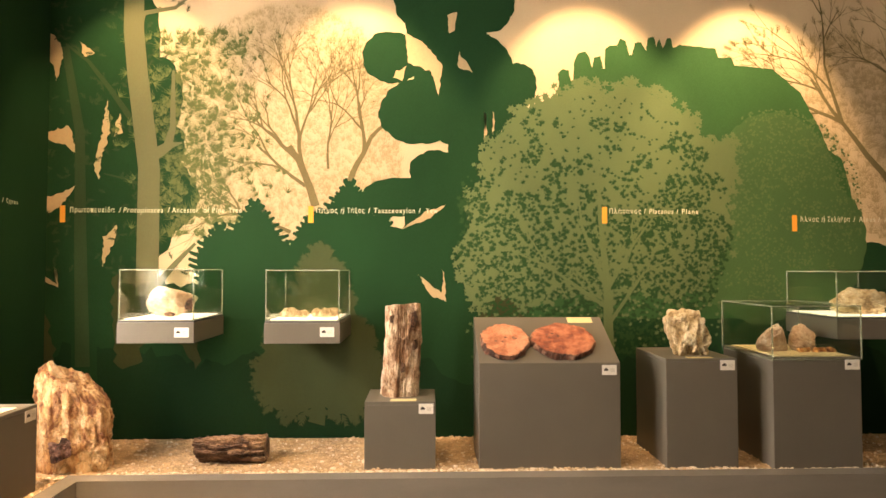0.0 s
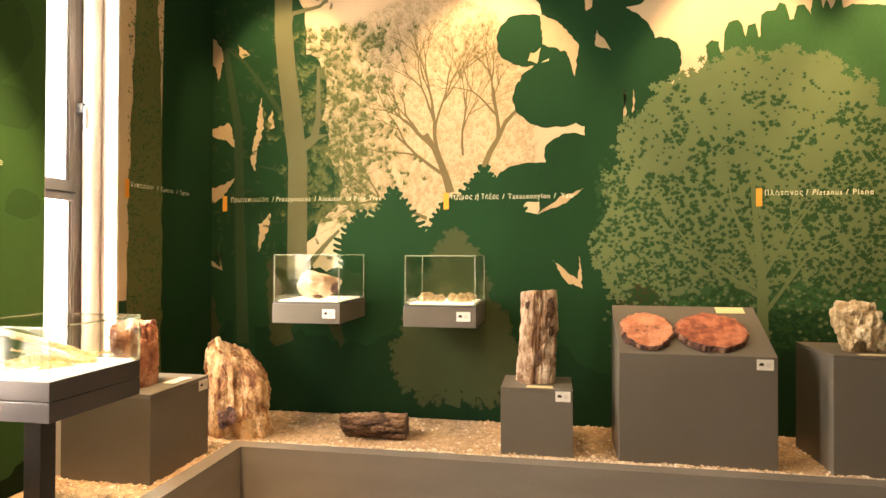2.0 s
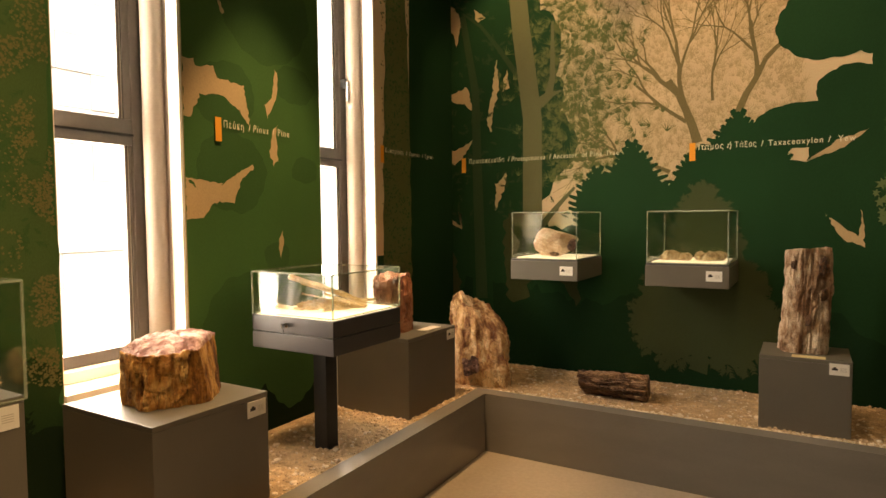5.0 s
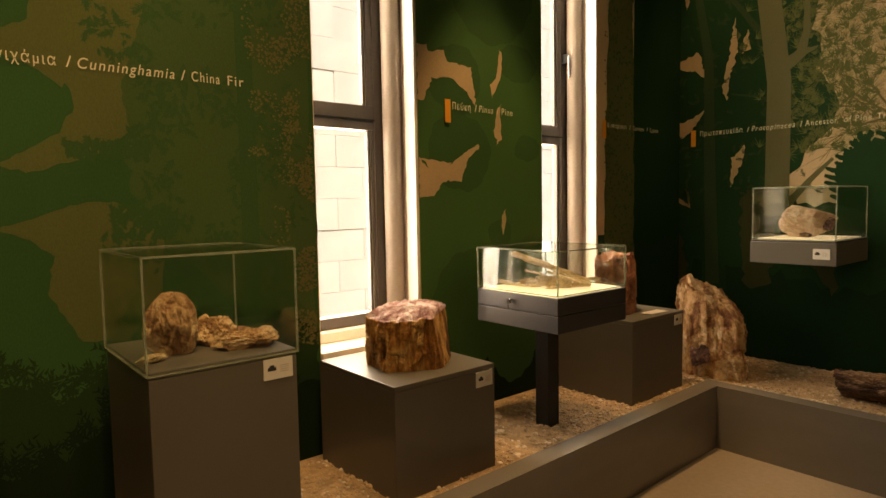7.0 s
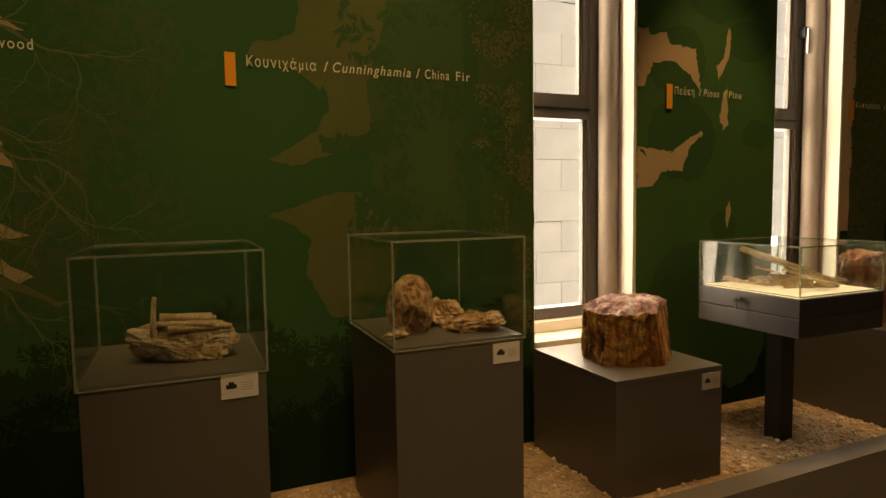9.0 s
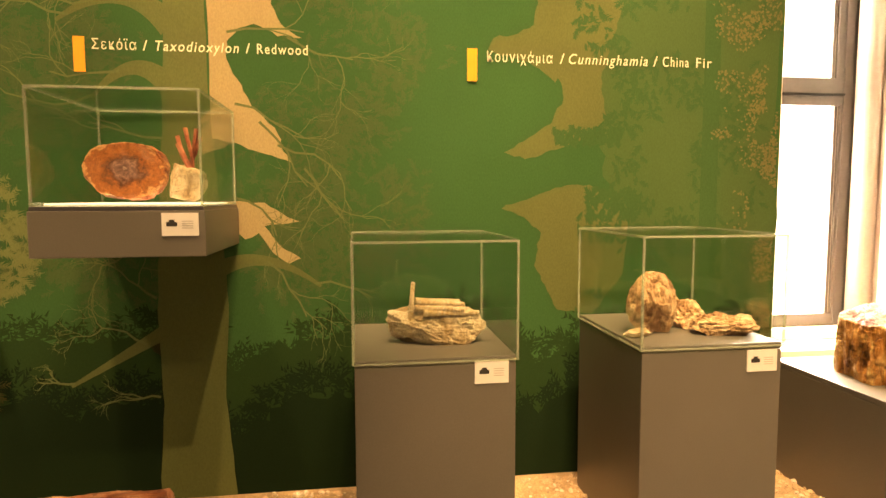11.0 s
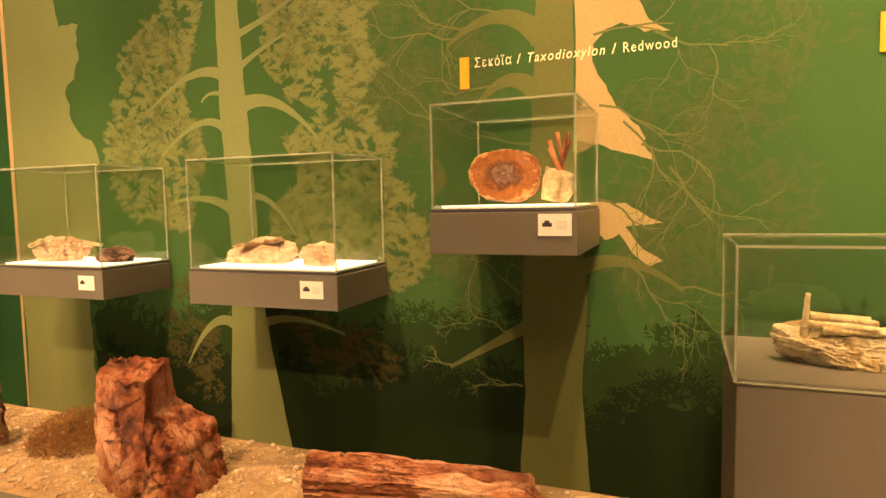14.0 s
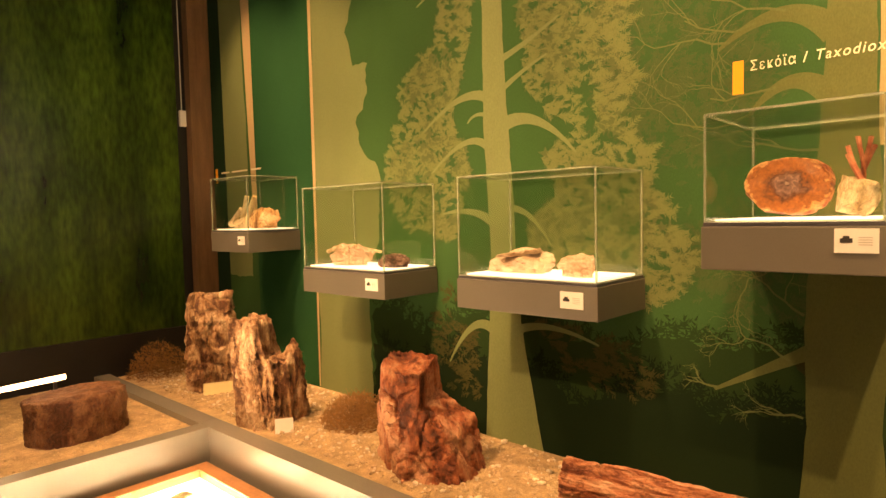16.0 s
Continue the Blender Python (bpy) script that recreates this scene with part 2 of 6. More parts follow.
FLOOR = material("beige_floor", (0.42, 0.34, 0.25), rough=0.28, vary=0.08, scale=1.5, fine=40, bump=0.02)
# out-of-view ceiling and closing walls, darkened so less light bounces back
CEILING = material("ceiling_paint", (0.26, 0.24, 0.21), rough=0.8, vary=0.04)
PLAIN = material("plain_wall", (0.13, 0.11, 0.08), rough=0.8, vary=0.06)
GRAVEL = material("gravel_bed", (0.48, 0.325, 0.175), rough=0.9, vary=0.3, scale=14, fine=160, bump=0.9)
STONES = material("pebbles", (0.54, 0.385, 0.23), rough=0.85, vary=0.32, scale=25, fine=200, bump=0.3)
PALE_STONES = material("pale_pebbles", (0.74, 0.62, 0.46), rough=0.85, vary=0.25, scale=25, fine=200, bump=0.3)
FRAME = material("bronze_window_frame", (0.13, 0.115, 0.105), rough=0.4, vary=0.06, bump=0.02)
JAMB = material("beige_jamb", (0.36, 0.29, 0.235), rough=0.45, vary=0.05, bump=0.02)
PALE_GLINT = material("pale_glint", (0.55, 0.53, 0.48), rough=0.4, vary=0.03, bump=0)
JAMB_WHITE = material("cream_jamb", (0.80, 0.76, 0.67), rough=0.6, vary=0.03, bump=0.02)
OUT_STONE = material("pale_limestone", (0.80, 0.79, 0.75), rough=0.85, vary=0.10, scale=3, fine=40, bump=0.3)
DARKWOOD = material("brown_post", (0.20, 0.112, 0.058), rough=0.5, vary=0.2, stretch=(6, 6, 0.6))
COPPER = material("orange_wood_frame", (0.45, 0.20, 0.09), rough=0.4, vary=0.15, stretch=(1, 1, 1))
ORANGE = paint("orange_paint", (0.80, 0.34, 0.05), 0.03)
LETTER = paint("letter_cream", (0.72, 0.66, 0.48), 0.02)

PALE_WOOD = petrified("pale_petrified_wood", (0.26, 0.095, 0.028), (0.62, 0.35, 0.145), (0.84, 0.62, 0.36), (5, 5, 1.8))
RUST_WOOD = petrified("rust_petrified_wood", (0.14, 0.050, 0.020), (0.46, 0.245, 0.125), (0.72, 0.50, 0.32), (6, 6, 2.4))
GREY_WOOD = petrified("ash_petrified_wood", (0.28, 0.145, 0.07), (0.52, 0.36, 0.23), (0.72, 0.58, 0.42), (7, 7, 2.8))
RED_WOOD = petrified("red_petrified_wood", (0.13, 0.032, 0.014), (0.40, 0.115, 0.048), (0.62, 0.31, 0.18), (3.2, 3.2, 1.7))
BROWN_WOOD = petrified("brown_petrified_wood", (0.05, 0.022, 0.010), (0.17, 0.085, 0.04), (0.36, 0.21, 0.11))
HONEY_WOOD = petrified("honey_petrified_wood", (0.15, 0.048, 0.010), (0.56, 0.25, 0.055), (0.84, 0.53, 0.20), (7, 7, 1.0))
BLOCK_RED = petrified("rust_red_block", (0.24, 0.075, 0.034), (0.46, 0.17, 0.085), (0.62, 0.31, 0.18), (5, 5, 3), 0.55, 0.4, 0.3)
PINK_TOP = petrified("pink_agate_face", (0.34, 0.15, 0.12), (0.60, 0.36, 0.31), (0.82, 0.68, 0.64), (7, 7, 7))
RED_FACE = petrified("red_jasper_face", (0.22, 0.055, 0.028), (0.39, 0.11, 0.055), (0.54, 0.20, 0.11), (7, 7, 7), 0.5, 0.3, 0.35)
ORANGE_FACE = petrified("orange_jasper_face", (0.42, 0.145, 0.07), (0.56, 0.22, 0.115), (0.66, 0.32, 0.19), (5, 5, 5), 0.5, 0.3, 0.25)
CREAM_ROCK = petrified("cream_rock", (0.38, 0.26, 0.12), (0.62, 0.48, 0.28), (0.78, 0.66, 0.44), (6, 6, 3))
BISCUIT = petrified("biscuit_rock", (0.28, 0.14, 0.06), (0.58, 0.36, 0.18), (0.76, 0.55, 0.33), (9, 9, 6), 0.6, 0.6, 0.3)
RED_LOG = petrified("red_log_grain", (0.28, 0.085, 0.040), (0.54, 0.21, 0.105), (0.72, 0.43, 0.27), (5, 5, 1.1))
PINK_ROCK = petrified("rose_rock", (0.48, 0.31, 0.19), (0.60, 0.43, 0.29), (0.71, 0.55, 0.40), (8, 8, 8), 0.6, 0.4)
PEACH_ROCK = petrified("peach_rock", (0.58, 0.385, 0.26), (0.66, 0.47, 0.34), (0.72, 0.55, 0.42), (7, 7, 7), 0.6, 0.2)
YELLOW_TWIG = petrified("straw_fossil", (0.60, 0.41, 0.18), (0.72, 0.53, 0.27), (0.84, 0.70, 0.46), (10, 10, 2))
CORE = petrified("dark_core", (0.04, 0.018, 0.012), (0.16, 0.07, 0.05), (0.42, 0.26, 0.22), (10, 10, 10))
DRY_BUSH = material("dry_moss", (0.30, 0.15, 0.05), rough=0.9, vary=0.3, scale=20)

# ---- helpers for building ----
ORIGIN = {}
GRAVEL_Z = 0.325


def empty(name, at, label, category, group=""):
    ob = new(name)
    ob.empty_display_size = 0.05
    ob.location = at
    ORIGIN[ob] = Vector(at)
    return tagged(ob, label, category, group)


def part(name, bm, mat, parent, label="", kind="", smooth=False):
    """One mesh under a thing; its vertices are given in world metres."""
    base = ORIGIN.get(parent, Vector())
    if smooth:
        for f in bm.faces:
            f.smooth = True
    bmesh.ops.translate(bm, verts=bm.verts, vec=-base)
    me = bpy.data.meshes.new(name)
    bm.to_mesh(me)
    bm.free()
    mats = mat if isinstance(mat, (list, tuple)) else [mat]
    for one in mats:
        me.materials.append(one)
    ob = new(name, me)
    if parent is not None:
        ob.parent = parent
        ORIGIN[ob] = base
    return tagged(ob, label, "", "", kind)


def structure(name, bm, mat, label="", category="", parent=None):
    ob = part(name, bm, mat, parent, label, "structure")
    return tagged(ob, "", category or name.split("_")[0])


def box(x0, x1, y0, y1, z0, z1, bevel=0.0, bm=None):
    own = bm is None
    bm = bm or bmesh.new()
    made = bmesh.ops.create_cube(bm, size=1.0)["verts"]
    for v in made:
        v.co = Vector((x0 + (v.co.x + 0.5) * (x1 - x0), y0 + (v.co.y + 0.5) * (y1 - y0), z0 + (v.co.z + 0.5) * (z1 - z0)))
    if bevel:
        edges = {e for v in made for e in v.link_edges}
        bmesh.ops.bevel(bm, geom=list(edges), offset=bevel, segments=2, affect="EDGES", profile=0.6)
    return bm


def prism(points, z0, z1):
    bm = bmesh.new()
    low = [bm.verts.new((x, y, z0)) for x, y in points]
    top = [bm.verts.new((x, y, z1)) for x, y in points]
    bm.faces.new(low[::-1])
    bm.faces.new(top)
    k = len(points)
    for i in range(k):
        bm.faces.new((low[i], low[(i + 1) % k], top[(i + 1) % k], top[i]))
    bmesh.ops.recalc_face_normals(bm, faces=bm.faces)
    return bm


# ---- the room ----
XW, YW, YF, XR, HC = -2.66, 4.30, -5.20, 3.9, 3.85
MURAL_CREAM = paint("mural_cream", (0.60, 0.46, 0.29))
structure("floor", box(-2.9, XR, YF, YW, -0.12, 0.0), FLOOR, "polished beige floor of the museum room")
structure("ceiling", box(-3.05, XR + 0.2, YF - 0.2, YW + 0.2, HC, HC + 0.15), CEILING, "unseen ceiling, kept dark to cut bounced light")
wall_back = structure("wall_back", box(XW, XR + 0.2, YW, YW + 0.2, 0.0, HC), MURAL_CREAM, "long wall painted with a forest mural", "wall")
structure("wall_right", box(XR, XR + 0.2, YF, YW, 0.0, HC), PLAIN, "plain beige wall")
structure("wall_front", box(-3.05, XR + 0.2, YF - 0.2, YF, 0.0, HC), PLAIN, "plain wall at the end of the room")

WIN = [(1.28, 1.84), (2.75, 3.29)]
SILL = 0.775
HEAD = 3.35
XO = XW - 0.34
wall_left = structure("wall_left", box(XO, XW, YF, WIN[0][0], 0.0, HC), MURAL_CREAM, "wall with tall windows and a painted forest mural", "wall")
structure("wall_left_pier", box(XO, XW, WIN[0][1], WIN[1][0], 0.0, HC), MURAL_CREAM, "wall pier between the windows", "wall")
structure("wall_left_corner", box(XO, XW, WIN[1][1], YW + 0.2, 0.0, HC), MURAL_CREAM, "wall piece beside the corner", "wall")
for k, (a, b) in enumerate(WIN):
    structure("wall_apron_%d" % (k + 1), box(XO, XW, a, b, 0.0, SILL - 0.03), JAMB_WHITE, "wall below the window", "wall")
    structure("wall_lintel_%d" % (k + 1), box(XO, XW, a, b, HEAD, HC), JAMB_WHITE, "wall above the window", "wall")


def window(k, a, b):
    w = empty("window_%d" % k, (XW - 0.25, (a + b) / 2, SILL), "tall bronze framed window with two panes and a cream reveal", "window")
    tagged(w, kind="structure")
    xf0, xf1 = XW - 0.27, XW - 0.20
    part("sill", box(XO - 0.02, XW + 0.015, a + 0.002, b - 0.002, SILL - 0.03, SILL, 0.004), JAMB_WHITE, w, "cream sill")
    zs = SILL + 0.05
    part("sill_step", box(XO, xf1 + 0.05, a + 0.002, b - 0.002, SILL + 0.001, zs, 0.004), JAMB_WHITE, w, "raised cream inner sill")
    fa, fb = a + 0.004, b - 0.072
    gl = fb - 0.082
    for nm, y0, y1, z0, z1 in (("frame_side", fa, fa + 0.030, zs, HEAD), ("frame_side", fb - 0.046, fb, zs, HEAD), ("frame_rail", fa + 0.030, fb - 0.046, zs, zs + 0.055),
                               ("frame_rail", fa + 0.030, fb - 0.046, HEAD - 0.06, HEAD), ("transom", fa + 0.030, fb - 0.046, 1.785, 1.905)):
        part(nm, box(xf0, xf1, y0, y1, z0, z1, 0.005), FRAME, w, "bronze metal frame")
    # raised black strip puts the shade of a groove on the transom
    part("transom_shade_strip", box(xf1 + 0.001, xf1 + 0.010, fa + 0.030, fb - 0.046, 1.828, 1.838), BLACK, w, "black strip standing for the shade of a groove")
    for z0, z1, edge in ((zs + 0.055, 1.785, gl), (1.905, HEAD - 0.06, gl - 0.022)):
        g = part("pane", box(xf0 + 0.03, xf0 + 0.036, fa + 0.030, edge + 0.006, z0, z1), PANE_GLASS, w, "clear glass pane")
        g.visible_shadow = False
        part("sash", box(xf1 - 0.030, xf1 - 0.006, edge, edge + 0.014, z0, z1, 0.002), FRAME, w, "sash edge")
        # pale strip paints the bright reflection line beside the pane
        part("sash_glint", box(xf1 - 0.026, xf1 - 0.012, edge + 0.0145, edge + 0.022, z0, z1, 0.001), PALE_GLINT, w, "pale strip standing for a glint along the glass")
        part("sash_stile", box(xf1 - 0.034, xf1 - 0.002, edge + 0.0225, fb - 0.0465, z0, z1, 0.002), FRAME, w, "sash stile")
    part("frame_filler", box(xf0 + 0.01, xf1 - 0.005, fb + 0.0005, b - 0.003, zs, HEAD), FRAME, w)
    # rounded beige jamb post on the far side, cream reveal strip at the wall
    bm = bmesh.new()
    bmesh.ops.create_cone(bm, cap_ends=True, segments=28, radius1=0.050, radius2=0.050, depth=HEAD - SILL)
    bmesh.ops.translate(bm, verts=bm.verts, vec=(XW - 0.150, b - 0.040, (HEAD + SILL) / 2))
    part("jamb_post", bm, JAMB, w, "rounded beige jamb", smooth=True)
    part("jamb_strip", box(XW - 0.150, XW - 0.081, b - 0.014, b - 0.002, SILL, HEAD), JAMB, w, "flat beige jamb strip")
    part("reveal", box(XW - 0.080, XW - 0.0015, b - 0.016, b - 0.002, SILL, HEAD), JAMB_WHITE, w, "cream reveal")
    part("reveal", box(XO, XW - 0.002, a + 0.0005, a + 0.0035, SILL, HEAD), JAMB_WHITE, w, "cream reveal")
    if k == 2:
        hz = 2.33
        hnd = part("handle", box(xf1, xf1 + 0.045, fb - 0.040, fb - 0.014, hz - 0.03, hz + 0.03, 0.006), BLACK, w, "dark window handle plate")
        part("grip", box(xf1 + 0.046, xf1 + 0.060, fb - 0.036, fb - 0.018, hz - 0.12, hz + 0.015, 0.006), CHROME, hnd, "metal grip")
    return w


for k, (a, b) in enumerate(WIN):
    window(k + 1, a, b)

# outside: ground and a pale stone wall across a narrow yard
structure("ground", box(-60, XO - 0.01, -60, 60, -0.35, -0.25), OUT_STONE, "pale paved yard outside")
yard = structure("yard_wall", box(-5.6, -5.3, -3, 14, -0.25, 5.0), OUT_STONE, "pale limestone block wall outside", "wall")

# ---- gravel beds and their kerb ----
KI = [(XR, 3.37), (-1.91, 3.37), (-1.775, -3.55), (0.30, -3.535)]
KO = [(XR, 3.47), (-2.01, 3.47), (-1.873, -3.645), (0.30, -3.63)]
for i, nm in enumerate(("kerb_back", "kerb_left", "kerb_far")):
    structure(nm, prism([KI[i], KI[i + 1], KO[i + 1], KO[i]], 0.0, 0.36), KERB, "brushed grey board kerb of the gravel bed", "kerb")
structure("kerb_spur", prism([(-1.775, -3.648), (-1.873, -3.648), (-1.855, YF), (-1.757, YF)], 0.0, 0.36), KERB, "grey board kerb between gravel beds", "kerb")
structure("bed_back", prism([(XR, YW), (XW, YW), (XW, 3.6), (-2.0, 3.471), (XR, 3.471)], 0.0, GRAVEL_Z), GRAVEL, "gravel bed along the mural wall", "gravel")
structure("bed_left", prism([(XW, 3.6), (XW, YF), (-1.856, YF), (-1.874, -3.65), (-2.011, 3.46)], 0.0, GRAVEL_Z), GRAVEL, "gravel bed along the window wall", "gravel")
structure("bed_far", prism([(-1.756, YF), (1.2, YF), (1.2, -3.631), (0.30, -3.631), (-1.774, -3.646)], 0.0, GRAVEL_Z), GRAVEL, "gravel bed at the end of the room", "gravel")


def swell(x, y):
    """Unevenness of the gravel."""
    return 0.010 * noise.noise((x * 5.1, y * 5.1, 1.0)) + 0.006 * noise.noise((x * 15, y * 15, 4.0))


def gravel_skin(name, x0, x1, y0, y1, label, step=0.03):
    bm = bmesh.new()
    nx, ny = int((x1 - x0) / step), int((y1 - y0) / step)
    grid = [[bm.verts.new((x0 + (x1 - x0) * i / nx, y0 + (y1 - y0) * j / ny, 0)) for j in range(ny + 1)] for i in range(nx + 1)]
    for col in grid:
        for v in col:
            rim = min(v.co.x - x0, x1 - v.co.x, v.co.y - y0, y1 - v.co.y)
            v.co.z = GRAVEL_Z + 0.004 + swell(v.co.x, v.co.y) + 0.004 * noise.noise((v.co.x * 40, v.co.y * 40, 0)) if rim > 0.001 else GRAVEL_Z - 0.02
    for i in range(nx):
        for j in range(ny):
            bm.faces.new((grid[i][j], grid[i + 1][j], grid[i + 1][j + 1], grid[i][j + 1]))
    ob = part(name, bm, GRAVEL, None, label, "stuff", smooth=True)
    return tagged(ob, "", "gravel")


gravel_skin("gravel_surface", -2.64, 3.3, 3.475, 4.285, "uneven sandy gravel along the mural wall")
gravel_skin("gravel_surface", -2.645, -1.99, -5.19, 3.47, "uneven sandy gravel along the window wall")
gravel_skin("gravel_surface", -1.75, 0.9, -5.19, -3.65, "uneven sandy gravel at the end of the room")


def pebbles(name, count, place, lo, hi, mat, seed, label):
    rng = np.random.default_rng(seed)
    bm = bmesh.new()
    bmesh.ops.create_icosphere(bm, subdivisions=1, radius=1.0)
    base = np.array([v.co[:] for v in bm.verts])
    tri = np.array([[v.index for v in f.verts] for f in bm.faces])
    bm.free()
    u = rng.random((count, 2))
    pts = np.array([place(a, b) for a, b in u])
    pts[:, 2] += np.array([swell(x, y) for x, y, z in pts]) + 0.003
    size = lo + (hi - lo) * rng.random(count) ** 3
    sc = size[:, None] * (0.6 + 0.7 * rng.random((count, 3))) * np.array([1, 1, 0.7])
    jit = 1 + 0.25 * (rng.random((count, len(base), 1)) - 0.5)
    ang = rng.random(count) * 6.283
    v = base[None] * jit * sc[:, None, :]
    c, s = np.cos(ang)[:, None], np.sin(ang)[:, None]
    v = np.stack([v[..., 0] * c - v[..., 1] * s, v[..., 0] * s + v[..., 1] * c, v[..., 2]], -1) + pts[:, None, :]
    me = bpy.data.meshes.new(name)
    me.from_pydata(v.reshape(-1, 3).tolist(), [], (tri[None] + (np.arange(count) * len(base))[:, None, None]).reshape(-1, 3).tolist())
    me.materials.append(mat)
    return tagged(new(name, me), label, "gravel", "", "stuff")


pebbles("loose_gravel", 15000, lambda a, b: (-2.6 + 5.8 * a, 3.48 + 0.8 * b, GRAVEL_Z + 0.002), 0.003, 0.014, STONES, 1, "loose beige gravel along the mural wall")
pebbles("loose_gravel", 2200, lambda a, b: (-1.9 + 5.0 * a, 3.475 + 0.10 * b, GRAVEL_Z + 0.008), 0.005, 0.012, PALE_STONES, 2, "pale gravel beside the kerb")
pebbles("loose_gravel", 16000, lambda a, b: (-2.62 + 0.64 * a, -5.15 + 8.7 * b, GRAVEL_Z + 0.002), 0.003, 0.016, STONES, 3, "loose beige gravel along the window wall")
pebbles("loose_gravel", 1500, lambda a, b: (-2.63 + 0.64 * a, -5.1 + 8.6 * b, GRAVEL_Z + 0.006), 0.005, 0.017, PALE_STONES, 5, "larger pale stones along the window wall")
pebbles("loose_gravel", 900, lambda a, b: (-2.5 + 5.6 * a, 3.5 + 0.76 * b, GRAVEL_Z + 0.006), 0.005, 0.015, PALE_STONES, 6, "larger pale stones along the mural wall")
pebbles("loose_gravel", 2500, lambda a, b: (-1.75 + 2.6 * a, -5.15 + 1.48 * b, GRAVEL_Z + 0.001), 0.004, 0.012, STONES, 4, "loose gravel at the end of the room")

# ---- plinths, cases and cards ----
def card(parent, face, u, z, w=0.085, h=0.058, mat=CARD):
    """A small label card on a front; face is ('x', plane) or ('y', plane)."""
    axis, plane = face

    def plate(u0, u1, z0, z1, d0, d1):
        return box(plane + d0, plane + d1, u0, u1, z0, z1) if axis == "x" else box(u0, u1, plane - d1, plane - d0, z0, z1)
    c = part("label_card", plate(u, u + w, z, z + h, 0.0005, 0.004), mat, parent, "small white printed card")
    # plain roof-shaped mark and bars for the small print
    bm = plate(u + 0.13 * w, u + 0.42 * w, z + 0.42 * h, z + 0.60 * h, 0.0045, 0.005)
    plate_b = plate(u + 0.20 * w, u + 0.35 * w, z + 0.60 * h, z + 0.70 * h, 0.0045, 0.005)
    me = bpy.data.meshes.new("tmp")
    plate_b.to_mesh(me)
    plate_b.free()
    bm.from_mesh(me)
    bpy.data.meshes.remove(me)
    part("mark", bm, INK, c)
    for i in range(4):
        zz = z + h * (0.62 - 0.10 * i)
        part("print_line", plate(u + 0.55 * w, u + 0.86 * w, zz, zz + 0.035 * h, 0.0045, 0.005), INK_PALE, c)
    return c


def plinth(x0, x1, y0, y1, top, label, group="grey plinths"):
    p = empty("plinth", ((x0 + x1) / 2, (y0 + y1) / 2, GRAVEL_Z), label, "plinth", group)
    part("body", box(x0, x1, y0, y1, GRAVEL_Z - 0.03, top - 0.02, 0.003), GREY, p)
    part("top_panel", box(x0, x1, y0, y1, top - 0.0195, top, 0.003), GREY, p)
    return p


def acrylic(parent, x0, x1, y0, y1, z0, z1, t=0.005):
    """Five-sided clear cover with polished edges."""
    c = part("cover_top", box(x0, x1, y0, y1, z1 - t, z1), GLASS, parent, "clear acrylic cover")
    c.visible_shadow = False
    for a, b, cc, d in ((x0, x0 + t, y0, y1), (x1 - t, x1, y0, y1), (x0 + t, x1 - t, y0, y0 + t), (x0 + t, x1 - t, y1 - t, y1)):
        g = part("cover_side", box(a, b, cc, d, z0, z1 - t - 0.0005), GLASS, parent, "clear acrylic side")
        g.visible_shadow = False
    e, o = 0.0064, 0.0006
    for x in (x0 - o, x1 + o - e):
        for y in (y0 - o, y1 + o - e):
            part("edge_strip", box(x, x + e, y, y + e, z0, z1 - 0.001), EDGE, parent)
    for za, zb in ((z1 - e, z1 + o), (z0, z0 + 0.004)):
        for x in (x0 - o, x1 + o - e):
            part("edge_strip", box(x, x + e, y0 + e, y1 - e, za, zb), EDGE, parent)
        for y in (y0 - o, y1 + o - e):
            part("edge_strip", box(x0 + e, x1 - e, y, y + e, za, zb), EDGE, parent)


def wall_case(x0, x1, y0, y1, z0, z1, zt, label, face):
    """Display shelf fixed to a wall: grey box, white base with added emission, clear cover."""
    p = empty("wall_display_case", ((x0 + x1) / 2, (y0 + y1) / 2, z0), label, "display case", "wall cases")
    part("shelf_box", box(x0, x1, y0, y1, z0, z1 - 0.012, 0.003), GREY, p)
    part("rim", box(x0 + 0.004, x1 - 0.004, y0 + 0.004, y1 - 0.004, z1 - 0.0115, z1, 0.002), CASE_METAL, p, "dark rim")
    part("lit_base", box(x0 + 0.03, x1 - 0.03, y0 + 0.03, y1 - 0.03, z1 + 0.0005, z1 + 0.008), EMISSIVE_BASE, p, "white base panel with added emission")
    acrylic(p, x0 + 0.006, x1 - 0.006, y0 + 0.006, y1 - 0.006, z1 + 0.0005, zt)
    return p


def plinth_case(x0, x1, y0, y1, z1, zt, label):
    p = empty("display_case", ((x0 + x1) / 2, (y0 + y1) / 2, GRAVEL_Z), label, "display case", "plinth cases")
    part("body", box(x0, x1, y0, y1, GRAVEL_Z - 0.03, z1 - 0.02, 0.003), GREY, p)
    part("top_panel", box(x0, x1, y0, y1, z1 - 0.0195, z1, 0.003), GREY, p)
    acrylic(p, x0 - 0.006, x1 + 0.006, y0 - 0.006, y1 + 0.006, z1 - 0.012, zt)
    return p


# along the mural wall
p = plinth(-0.418, -0.007, 3.62, 3.99, 0.715, "low grey plinth on the gravel under a standing fossil trunk")
card(p, ("y", 3.62), -0.105, 0.645)
part("name_plate", box(-0.27, -0.12, 3.63, 3.68, 0.7155, 0.719), CARD_BUFF, p, "small pale plate")
p = plinth(1.335, 1.756, 3.59, 4.10, 0.961, "tall grey plinth on the gravel under a cream rock")
card(p, ("y", 3.59), 1.655, 0.893)
part("name_plate", box(1.47, 1.62, 3.60, 3.64, 0.9615, 0.965), CARD_BUFF, p, "small pale plate")
